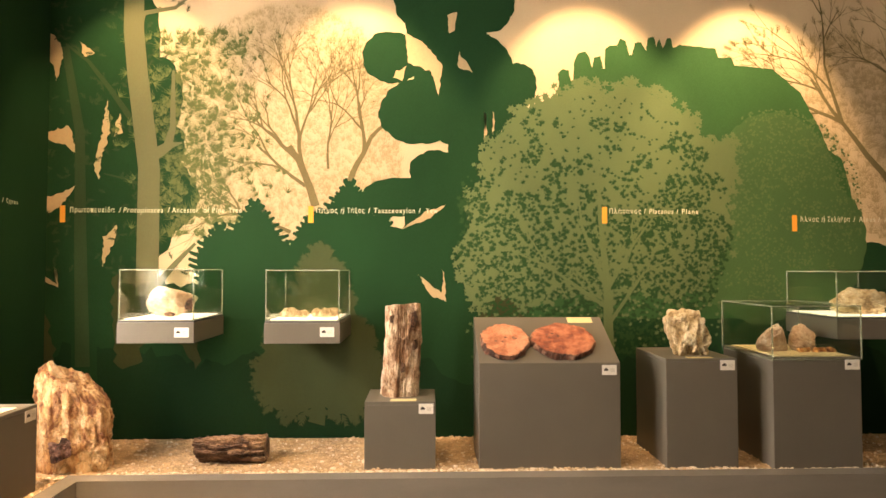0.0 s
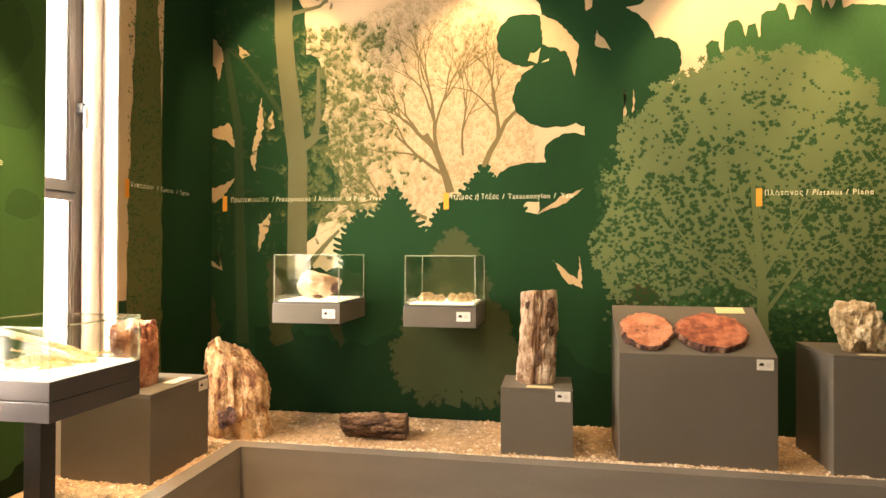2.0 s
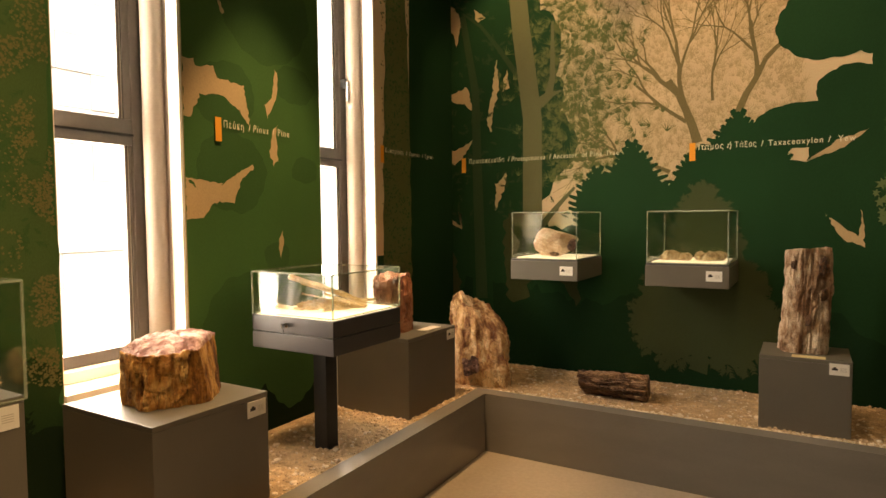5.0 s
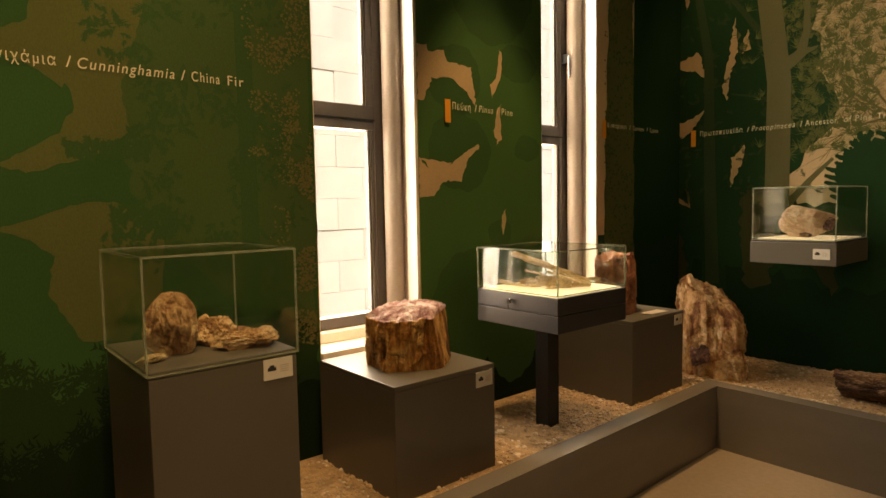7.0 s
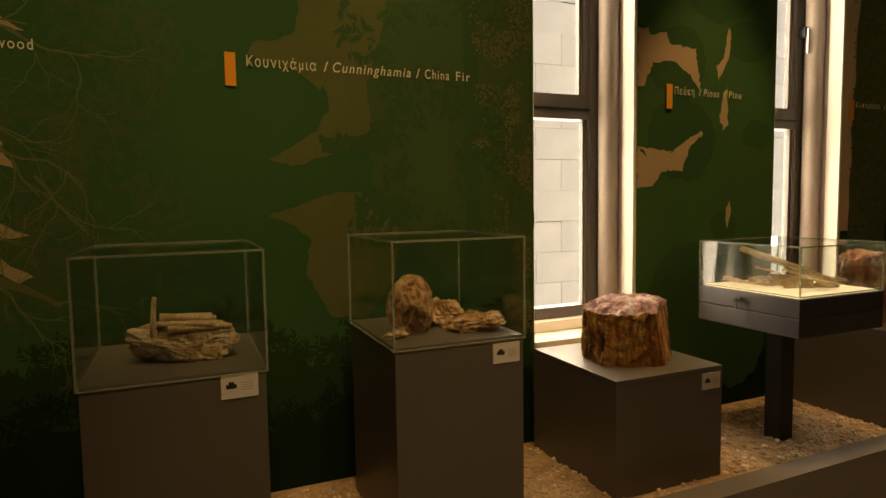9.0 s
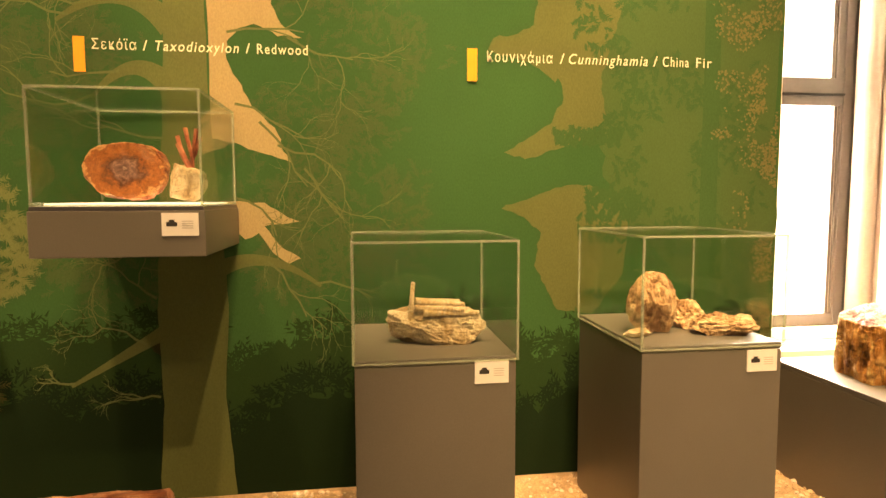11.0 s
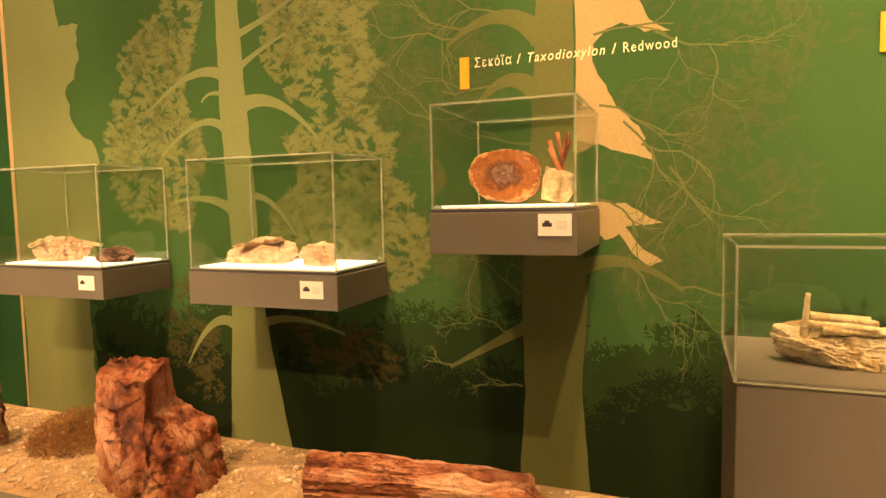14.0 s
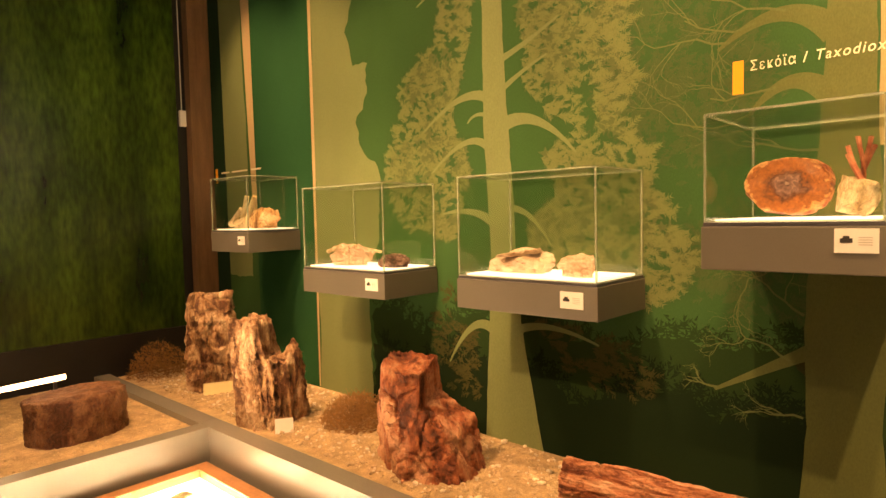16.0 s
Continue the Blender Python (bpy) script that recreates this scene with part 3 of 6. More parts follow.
p = plinth_case(1.945, 2.465, 3.55, 4.14, 0.97, 1.27, "grey plinth case with a clear cover over pale rocks")
card(p, ("y", 3.55), 2.37, 0.90)
part("cream_tray", box(1.98, 2.43, 3.58, 4.10, 0.9705, 0.978, 0.002), CARD_BUFF, p, "pale tray")

# sloping desk plinth under the two red slabs
desk = empty("sloped_plinth", (0.66, 3.82, GRAVEL_Z), "wide grey plinth with a sloping top for two red slabs", "plinth", "grey plinths")
bm = bmesh.new()
prof = [(3.61, GRAVEL_Z - 0.03), (3.61, 0.936), (4.03, 1.17), (4.03, GRAVEL_Z - 0.03)]
lo = [bm.verts.new((0.246, y, z)) for y, z in prof]
hi = [bm.verts.new((1.072, y, z)) for y, z in prof]
bm.faces.new(lo)
bm.faces.new(hi[::-1])
for i in range(4):
    bm.faces.new((lo[i], hi[i], hi[(i + 1) % 4], lo[(i + 1) % 4]))
bmesh.ops.recalc_face_normals(bm, faces=bm.faces)
bmesh.ops.bevel(bm, geom=list(bm.edges), offset=0.003, segments=2, affect="EDGES", profile=0.6)
part("body", bm, GREY, desk)
card(desk, ("y", 3.61), 0.965, 0.865)
SLOPE = math.degrees(math.atan2(1.17 - 0.936, 0.42))


def on_slope(x, s, lift=0.0):
    """Pose on the sloping top, s metres up from its front edge."""
    a = radians(SLOPE)
    return pose(x, 3.61 + s * math.cos(a) - lift * math.sin(a), 0.936 + s * math.sin(a) + lift * math.cos(a), SLOPE)


bm = box(-0.08, 0.08, -0.03, 0.03, 0, 0.003)
bm.transform(on_slope(0.93, 0.44, 0.001))
part("name_plate", bm, CARD_BUFF, desk, "pale yellow plate")

LBL = "grey wall case, clear cover, lit base,"
wa = wall_case(-1.906, -1.45, 3.757, 4.295, 1.04, 1.175, 1.482, LBL + " pale fossil", "y")
card(wa, ("y", 3.757), -1.565, 1.075)
wb = wall_case(-1.035, -0.58, 3.757, 4.295, 1.035, 1.17, 1.478, LBL + " small fragments", "y")
card(wb, ("y", 3.757), -0.70, 1.075)
wc = wall_case(2.47, 3.0, 3.757, 4.295, 1.05, 1.185, 1.47, LBL + " cream rock", "y")
card(wc, ("y", 3.757), 2.88, 1.085)

# along the window wall
p = plinth(-2.60, -2.09, 2.80, 3.32, 0.78, "grey plinth near the corner under a red fossil block")
card(p, ("x", -2.09), 3.22, 0.705)
part("name_plate", box(-2.20, -2.13, 3.06, 3.22, 0.7805, 0.784), CARD, p, "small white plate")
p = plinth(-2.61, -2.063, 1.246, 1.75, 0.76, "grey plinth beside the window under a pink-topped fossil stump")
card(p, ("x", -2.063), 1.645, 0.675, 0.09, 0.062)
p = plinth_case(-2.55, -2.056, 0.43, 0.866, 0.97, 1.287, "tall grey plinth case with two rough brown fossils")
card(p, ("x", -2.056), 0.755, 0.885, 0.095, 0.064)
p = plinth_case(-2.55, -2.06, -0.382, 0.062, 0.96, 1.281, "tall grey plinth case with one layered fossil")
card(p, ("x", -2.06), -0.055, 0.885, 0.095, 0.064)

wd = wall_case(-2.655, -2.176, -1.226, -0.778, 1.238, 1.375, 1.69, LBL + " orange ringed slice", "x")
card(wd, ("x", -2.176), -0.89, 1.295, 0.095, 0.062)
we = wall_case(-2.655, -2.272, -2.271, -1.615, 1.025, 1.16, 1.575, LBL + " flat pale fossil", "x")
card(we, ("x", -2.272), -1.765, 1.065, 0.095, 0.062)
wf = wall_case(-2.655, -2.285, -3.41, -2.744, 1.016, 1.15, 1.58, LBL + " twig lump, dark piece", "x")
card(wf, ("x", -2.285), -2.88, 1.055, 0.09, 0.06)
wg = wall_case(-2.655, -2.28, -4.44, -3.97, 1.213, 1.35, 1.688, LBL + " branching fossils", "x")
card(wg, ("x", -2.28), -4.09, 1.26, 0.08, 0.055)

# glazed metal showcase on one leg, with lock and key
vit = empty("pedestal_showcase", (-2.22, 2.30, GRAVEL_Z), "dark metal showcase on one black leg with lock and key", "display case")
part("leg", box(-2.27, -2.19, 2.24, 2.32, GRAVEL_Z - 0.03, 0.845, 0.003), BLACK, vit, "black square steel leg")
part("case_base", box(-2.47, -1.97, 2.045, 2.555, 0.845, 0.922, 0.003), CASE_METAL, vit)
tray = part("case_frame", box(-2.47, -1.97, 2.045, 2.555, 0.925, 1.0, 0.003), CASE_METAL, vit)
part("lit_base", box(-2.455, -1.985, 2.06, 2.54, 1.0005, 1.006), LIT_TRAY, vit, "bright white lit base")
acrylic(vit, -2.470, -1.970, 2.045, 2.555, 1.007, 1.205)


def cyl(center, radius, depth, turn=(0, 0, 0), seg=20, r2=None):
    bm = bmesh.new()
    bmesh.ops.create_cone(bm, cap_ends=True, segments=seg, radius1=radius, radius2=radius if r2 is None else r2, depth=depth)
    bm.transform(pose(*center, *turn))
    return bm


lock = part("lock", cyl((-2.24, 2.040, 0.965), 0.011, 0.02, (90, 0, 0)), CHROME, vit, "chrome cam lock", smooth=True)
part("key", box(-2.2415, -2.2385, 2.005, 2.03, 0.955, 0.975, 0.001), CHROME, lock, "small key")
part("key", box(-2.246, -2.234, 2.012, 2.016, 0.928, 0.952, 0.001), CASE_METAL, lock, "dark hanging key")

# ---- the painted forest ----
DEEP = paint("mural_deep_green", (0.0105, 0.044, 0.0150))
MID = paint("mural_green", (0.034, 0.096, 0.030))
LEAFY = paint("mural_leaf_green", (0.055, 0.115, 0.040))
SAGE = paint("mural_sage", (0.165, 0.200, 0.088))
OLIVE = paint("mural_olive", (0.105, 0.125, 0.045))
BARK = paint("mural_bark", (0.128, 0.132, 0.066))
TWIG = paint("mural_twig_brown", (0.165, 0.135, 0.062))
HAZE = paint("mural_needle_tan", (0.400, 0.305, 0.170))
ALDER = paint("mural_alder_leaf", (0.085, 0.135, 0.050))
PLANE = paint("mural_plane_green", (0.108, 0.146, 0.062))
LEAF_GAP = paint("mural_leaf_gap", (0.022, 0.062, 0.020))
SPRAY = paint("mural_spray_sage", (0.140, 0.168, 0.068))
TAN = paint("mural_tan", (0.470, 0.340, 0.190))
TAN_DULL = paint("mural_dull_tan", (0.345, 0.270, 0.140))
CHINA = paint("mural_china_fir", (0.100, 0.118, 0.041))
THICKET_SHADE = paint("mural_thicket_shade", (0.007, 0.018, 0.006))
BUSH_SHADE = paint("mural_bush_shade", (0.017, 0.042, 0.012))
LOW_CONIFER = paint("mural_low_conifer", (0.052, 0.068, 0.029))
PIER = paint("mural_pier_green", (0.048, 0.118, 0.033))
PIER_DARK = paint("mural_pier_shade", (0.037, 0.094, 0.028))
PATCH = paint("mural_patch", (0.044, 0.050, 0.019))
NIGHT = paint("mural_night_green", (0.008, 0.028, 0.012))


class Sketch:
    """Flat painted shapes on a wall: u runs to the right along it, v is the height."""

    def __init__(self, wall, layer, seed=1):
        self.wall, self.layer, self.k, self.bm, self.rng = wall, layer, 0, bmesh.new(), random.Random(seed)

    def at(self, u, v):
        off = 0.0010 + self.layer * 0.0005 + (self.k * 0.618034 % 1.0) * 0.00042
        return (u, YW - off, v) if self.wall == "back" else (XW + off, u, v)

    def poly(self, pts):
        self.k += 1
        pts = [p for i, p in enumerate(pts) if p != pts[i - 1]]
        return self.bm.faces.new([self.bm.verts.new(self.at(u, v)) for u, v in pts])

    def blob(self, u, v, ru, rv, wob=0.10, n=72, scallop=0.05, lobes=13):
        ph = self.rng.random() * 50
        pts = []
        for i in range(n):
            a = 2 * math.pi * i / n
            r = 1 + wob * noise.noise((math.cos(a) * 1.4 + ph, math.sin(a) * 1.4, ph)) * 1.6 + scallop * abs(math.sin(a * lobes / 2 + ph)) + 0.02 * noise.noise((math.cos(a) * 9, math.sin(a) * 9, ph))
            pts.append((u + ru * r * math.cos(a), v + rv * r * math.sin(a)))
        self.poly(pts)

    def ragged(self, pts, amp=0.012, step=0.03):
        """A polygon whose sides are roughened."""
        out = []
        for i, (u, v) in enumerate(pts):
            u2, v2 = pts[(i + 1) % len(pts)]
            k = max(1, int(math.hypot(u2 - u, v2 - v) / step))
            nu, nv = -(v2 - v), u2 - u
            ln = math.hypot(nu, nv) or 1
            for j in range(k):
                s = j / k
                d = amp * noise.noise((u * 9 + s * 7.3, v * 9 + s * 5.1, 3.0)) * 2
                out.append((u + (u2 - u) * s + nu / ln * d, v + (v2 - v) * s + nv / ln * d))
        self.poly(out)

    def ribbon(self, pts, w0, w1):
        k = len(pts)
        left, right = [], []
        for i, (u, v) in enumerate(pts):
            a, b = pts[max(0, i - 1)], pts[min(k - 1, i + 1)]
            du, dv = b[0] - a[0], b[1] - a[1]
            ln = math.hypot(du, dv) or 1
            w = (w0 + (w1 - w0) * i / (k - 1)) / 2
            left.append((u - dv / ln * w, v + du / ln * w))
            right.append((u + dv / ln * w, v - du / ln * w))
        self.poly(left + right[::-1])

    def branch(self, u, v, ang, length, width, depth, spread=0.55, tips=None, bend=0.25, ratio=0.72):
        r = self.rng
        pts, a = [(u, v)], ang
        for _ in range(4):
            a += r.uniform(-bend, bend) * 0.5
            u, v = u + math.cos(a) * length / 4, v + math.sin(a) * length / 4
            pts.append((u, v))
        self.ribbon(pts, width, width * 0.55)
        if depth == 0:
            if tips is not None:
                tips.append((u, v, a))
            return
        for s in ((-1, 1) if r.random() < 0.65 else (-1, 0.15, 1)):
            k = r.choice((2, 3, 4))
            self.branch(*pts[k], a + s * spread * r.uniform(0.6, 1.25), length * ratio * r.uniform(0.8, 1.15), width * 0.58, depth - 1, spread, tips, bend, ratio)

    def tuft(self, u, v, ang, size, n=9, fan=1.1, w=0.0035):
        for i in range(n):
            a = ang + fan * (2 * i / (n - 1) - 1) + self.rng.uniform(-0.1, 0.1)
            s = size * self.rng.uniform(0.7, 1.1)
            du, dv = math.cos(a), math.sin(a)
            self.poly([(u - dv * w, v + du * w), (u + dv * w, v - du * w), (u + du * s, v + dv * s)])

    def leaf(self, u, v, size, ang=None):
        r = self.rng
        ang = r.random() * 6.28 if ang is None else ang
        pts = []
        for i in range(10):
            a = ang + i * 0.628
            rad = size * (r.uniform(0.75, 1.15) if i % 2 == 0 else r.uniform(0.3, 0.5))
            pts.append((u + rad * math.cos(a), v + rad * math.sin(a)))
        self.poly(pts)

    def fir(self, u, top, base, half, slope=0.85):
        """A fir whose boughs end in rounded, upturned fingers."""
        r = self.rng
        self.poly([(u, top), (u + half * 0.62, top - half * 0.9), (u + half * 0.8, base), (u - half * 0.8, base), (u - half * 0.62, top - half * 0.9)])
        z, i = top - 0.015, 0
        while z > base:
            for side in (-1, 1):
                w = min(half, 0.022 + slope * (top - z)) * r.uniform(0.78, 1.06)
                q = z + r.uniform(-0.008, 0.008)
                self.ribbon([(u, q - 0.01), (u + side * w * 0.5, q - 0.012), (u + side * w * 0.85, q), (u + side * w, q + 0.012)], 0.044, 0.022)
                self.blob(u + side * w, q + 0.012, 0.013, 0.012, 0.1, 10, 0.0)
                self.ribbon([(u + side * w * 0.5, q - 0.01), (u + side * w * 0.72, q + 0.022)], 0.03, 0.016)
                self.blob(u + side * w * 0.72, q + 0.022, 0.010, 0.010, 0.1, 10, 0.0)
            z -= r.uniform(0.034, 0.046)

    def frond(self, u, v, ang, size, w=0.004, n=7):
        """A feathery spray: a stem with short paired needles."""
        r = self.rng
        du, dv = math.cos(ang), math.sin(ang)
        self.poly([(u - dv * w * 0.6, v + du * w * 0.6), (u + dv * w * 0.6, v - du * w * 0.6), (u + du * size, v + dv * size)])
        for i in range(n):
            s = size * (0.15 + 0.8 * i / n)
            for side in (-1, 1):
                a = ang + side * r.uniform(0.5, 0.95)
                k = size * 0.5 * (1 - 0.55 * i / n) * r.uniform(0.7, 1.1)
                p, q = u + du * s, v + dv * s
                eu, ev = math.cos(a), math.sin(a)
                self.poly([(p - ev * w, q + eu * w), (p + ev * w, q - eu * w), (p + eu * k, q + ev * k)])

    def maple(self, u, v, size, ang):
        """A broad leaf with five points."""
        pts = []
        for i, rad in enumerate((0.28, 1.0, 0.5, 0.95, 0.45, 0.8, 0.35, 0.8, 0.45, 0.95, 0.5, 1.0)):
            a = ang + math.pi + (i * 2 * math.pi / 12)
            pts.append((u + size * rad * math.cos(a) * self.rng.uniform(0.85, 1.1), v + size * rad * math.sin(a)))
        self.poly(pts)

    def bough(self, p0, p1, p2, w0, w1, n=10):
        """A smoothly curved tapering limb."""
        pts = []
        for i in range(n + 1):
            t = i / n
            a, b, c = (1 - t) ** 2, 2 * t * (1 - t), t * t
            pts.append((a * p0[0] + b * p1[0] + c * p2[0], a * p0[1] + b * p1[1] + c * p2[1]))
        self.ribbon(pts, w0, w1)

    def done(self, name, mat, parent, label):
        ob = part(name, self.bm, mat, parent, label, "structure")
        return ob


def bk(a, b):
    """Mural drawing grid of the long wall, about 254 units to the metre, to wall metres."""
    return -2.548 + (a - 112) / 253.7, 1.811 + (392 - b) / 249.5


# -- long wall: background --
sk = Sketch("back", 0, 5)
for _ in range(4600):
    a, b = sk.rng.uniform(290, 700), sk.rng.uniform(10, 440)
    if ((a - 500) / 215) ** 2 + ((b - 240) / 225) ** 2 < 1:
        sk.tuft(*bk(a, b), sk.rng.uniform(0.7, 2.5), 0.060, 4, 0.6, 0.0016)
for _ in range(700):
    sk.tuft(*bk(sk.rng.uniform(1420, 1620), sk.rng.uniform(60, 420)), sk.rng.uniform(0.4, 2.6), 0.09, 5, 0.7, 0.0028)
sk.done("painted_needles", HAZE, wall_back, "tan painted needle haze")

sk = Sketch("back", 1, 6)
sk.ragged([bk(-40, 385), bk(60, 400), bk(180, 430), bk(290, 500), bk(420, 505), bk(560, 490), bk(640, 460), bk(760, 400), bk(900, 340), bk(1440, 340), bk(1520, 430), bk(1750, 440), (3.89, 0.2), (-2.65, 0.2)], 0.04, 0.05)
sk.done("painted_undergrowth_shade", DEEP, wall_back, "dark green painted undergrowth and low shade")

sk = Sketch("back", 2, 7)
for a, b, w, h in ((120, 20, 95, 60), (225, 72, 52, 84), (80, 150, 50, 70), (85, 300, 55, 52), (170, 200, 90, 110), (240, 260, 75, 60), (190, 380, 130, 90), (75, 480, 65, 75), (280, 350, 60, 60), (60, 60, 30, 60), (130, 120, 80, 80), (200, 140, 80, 90), (130, 330, 60, 60), (230, 330, 70, 70), (120, 420, 110, 70), (270, 180, 45, 70)):
    sk.blob(*bk(a, b), w / 253.7, h / 249.5)
sk.ribbon([bk(155, 790), bk(150, 500), bk(150, 250), bk(105, 90), bk(60, 20)], 0.19, 0.08)
sk.ragged([bk(-40, 1100), bk(-40, -60), bk(22, -60), bk(24, 150), bk(42, 165), bk(42, 1100)], 0.004)
sk.done("painted_stone_pine", DEEP, wall_back, "dark green painted pine")

sk = Sketch("back", 3, 8)
for pts in (((44, 232), (60, 226), (90, 238), (120, 228), (134, 276), (118, 262), (78, 250), (46, 268)), ((44, 362), (60, 358), (100, 345), (136, 330), (118, 352), (100, 372), (62, 385), (46, 402)),
            ((184, 182), (190, 240), (178, 270), (172, 320), (162, 300), (176, 235)), ((205, 205), (212, 240), (196, 246)), ((182, 420), (205, 398), (202, 425), (180, 470)),
            ((58, 455), (75, 480), (105, 500), (100, 470), (106, 505), (70, 490)), ((136, 80), (160, 100), (142, 110)), ((52, 45), (95, 75), (108, 100), (96, 150), (90, 120), (50, 105)),
            ((24, 20), (36, 10), (48, 0), (46, 150), (40, 160))):
    sk.ragged([bk(a, b) for a, b in pts], 0.010, 0.02)
sk.done("painted_sky_gap", TAN, wall_back, "tan gaps between the painted crowns")

# darker low band: the dimness at the wall foot put into paint
sk = Sketch("back", 1, 60)
sk.layer = 1.2
sk.ragged([(-2.65, 0.2)] + [(-2.65 + 0.25 * k, 0.90 + 0.05 * math.sin(k * 1.1) + 0.02 * math.sin(k * 2.3)) for k in range(27)] + [(3.89, 0.84), (3.89, 0.2)], 0.05, 0.04)
sk.done("painted_undergrowth_shade", paint("mural_foot_shade", (0.0075, 0.031, 0.0115)), wall_back, "very dark green paint for the shade along the wall foot")

# stone pine with round crowns beside the plane tree
sk = Sketch("back", 2, 9)
for a, b, w, h in ((682, 103, 52, 46), (775, 0, 90, 58), (850, 5, 50, 50), (735, 200, 78, 56), (790, 110, 66, 130), (800, 165, 84, 92), (770, 50, 60, 60), (830, 250, 50, 80), (850, 125, 46, 62), (905, 150, 34, 40), (880, 200, 30, 30), (760, 305, 45, 38), (700, 350, 72, 34), (790, 420, 90, 95), (610, 470, 110, 70), (690, 500, 110, 100), (850, 560, 130, 110)):
    sk.blob(*bk(a, b), w / 253.7, h / 249.5, 0.07, 72, 0.04, 15)
sk.ribbon([bk(800, 480), bk(812, 330), bk(818, 200), bk(800, 60), bk(790, -40)], 0.15, 0.07)
sk.ribbon([bk(800, 130), bk(760, 80), bk(735, 55)], 0.05, 0.03)
sk.ribbon([bk(858, 300), bk(856, 240), bk(852, 190)], 0.05, 0.03)
sk.done("painted_round_pine", DEEP, wall_back, "dark green painted pine with round crowns")
sk = Sketch("back", 3, 10)
for pts in (((780, 28), (798, 22), (794, 55), (782, 60)), ((705, 60), (740, 78), (772, 118), (764, 170), (752, 128), (710, 112)), ((800, 92), (826, 128), (798, 120)), ((690, 128), (708, 118), (700, 145), (684, 140)), ((848, 198), (852, 238), (845, 250)), ((862, 196), (866, 215), (860, 240)),
            ((700, 405), (740, 375), (780, 360), (750, 385), (715, 398)), ((728, 482), (770, 515), (774, 475), (778, 530), (752, 520)), ((845, 270), (862, 262), (845, 300))):
    sk.ragged([bk(a, b) for a, b in pts], 0.008, 0.02)
sk.done("painted_sky_gap", TAN, wall_back, "tan gaps between the painted crowns")

# tall pale trunk
sk = Sketch("back", 5, 11)
sk.ribbon([bk(258, 520), bk(258, 420), bk(258, 300), bk(246, 210), bk(236, 140), bk(228, 60), bk(228, -30)], 0.155, 0.135)
sk.ribbon([bk(262, 280), bk(290, 262), bk(298, 230), bk(298, 130)], 0.09, 0.02)
sk.ribbon([bk(290, 262), bk(315, 256)], 0.05, 0.01)
sk.ribbon([bk(228, 90), bk(245, 30), bk(300, 20), bk(330, -5)], 0.05, 0.015)
sk.ribbon([bk(275, 500), bk(310, 460), bk(340, 430)], 0.05, 0.02)
sk.done("painted_trunk", BARK, wall_back, "grey-green painted trunk")
sk = Sketch("back", 4, 12)
for _ in range(620):
    a, b = sk.rng.gauss(345, 55), sk.rng.uniform(60, 420)
    sk.tuft(*bk(a, b), sk.rng.uniform(-0.5, 3.6), 0.075, 6, 0.9, 0.0035)
sk.done("painted_needles", OLIVE, wall_back, "olive painted needle sprays")
sk = Sketch("back", 4, 121)
for _ in range(420):
    a, b = sk.rng.uniform(60, 320), sk.rng.uniform(0, 480)
    if noise.noise((a / 45, b / 45, 3)) > 0.0:
        sk.frond(*bk(a, b), sk.rng.uniform(-0.5, 3.6), 0.06, 0.003, 5)
sk.ribbon([bk(240, 235), bk(190, 165), bk(150, 115), bk(110, 85)], 0.045, 0.015)
sk.ribbon([bk(250, 330), bk(215, 318), bk(180, 310)], 0.025, 0.008)
sk.ribbon([bk(150, 640), bk(142, 420), bk(138, 240), bk(110, 90)], 0.10, 0.05)
sk.done("painted_dim_bough", paint("mural_dim_bough", (0.030, 0.056, 0.022)), wall_back, "dim green painted boughs among the pine crowns")

# bare winter trees
sk = Sketch("back", 1.5, 13)
tips = []
for a, b, ang, ln, w, d in ((548, 365, 1.95, 0.46, 0.060, 5), (600, 350, 1.30, 0.46, 0.050, 5), (460, 430, 2.1, 0.36, 0.026, 4), (505, 410, 2.7, 0.36, 0.026, 4), (530, 330, 2.35, 0.42, 0.026, 5), (570, 300, 1.75, 0.34, 0.018, 4)):
    sk.branch(*bk(a, b), ang, ln, w, d, 0.31, tips, 0.35, 0.76)
for u, v, a in tips:
    sk.tuft(u, v, a, 0.070, 3, 0.5, 0.0016)
tips = []
sk.branch(*bk(1590, 330), 2.1, 0.6, 0.05, 5, 0.45, tips)
sk.branch(*bk(1650, 420), 1.7, 0.7, 0.06, 5, 0.45, tips)
for u, v, a in tips:
    sk.frond(u, v, a, 0.075, 0.0022, 5)
sk.done("painted_bare_tree", TWIG, wall_back, "brown painted bare branches")

# dark crown with a ragged top, the leafy plane and the alder
sk = Sketch("back", 2, 14)
sk.ragged([bk(a, b) for a, b in ((975, 190), (980, 150), (978, 130), (988, 121), (998, 124), (1002, 142), (1006, 142), (1007, 112), (1014, 94), (1028, 90), (1036, 100), (1040, 118), (1044, 100), (1056, 97), (1060, 120), (1063, 120), (1064, 84), (1072, 78), (1086, 78), (1092, 66), (1102, 70), (1108, 96), (1114, 94), (1118, 74), (1130, 72), (1138, 88), (1142, 64), (1152, 62), (1157, 80), (1162, 66), (1170, 82), (1177, 64), (1184, 64), (1188, 82), (1200, 76), (1266, 82), (1270, 98))]
          + [bk(a, b) for a, b in ((1294, 98), (1300, 112), (1370, 118), (1420, 160), (1452, 220), (1470, 262), (1495, 280), (1508, 330), (1520, 420), (1500, 560), (860, 560), (850, 300))], 0.004, 0.02)
sk.done("painted_dark_crown", MID, wall_back, "dark green painted crown")
sk = Sketch("back", 4, 15)
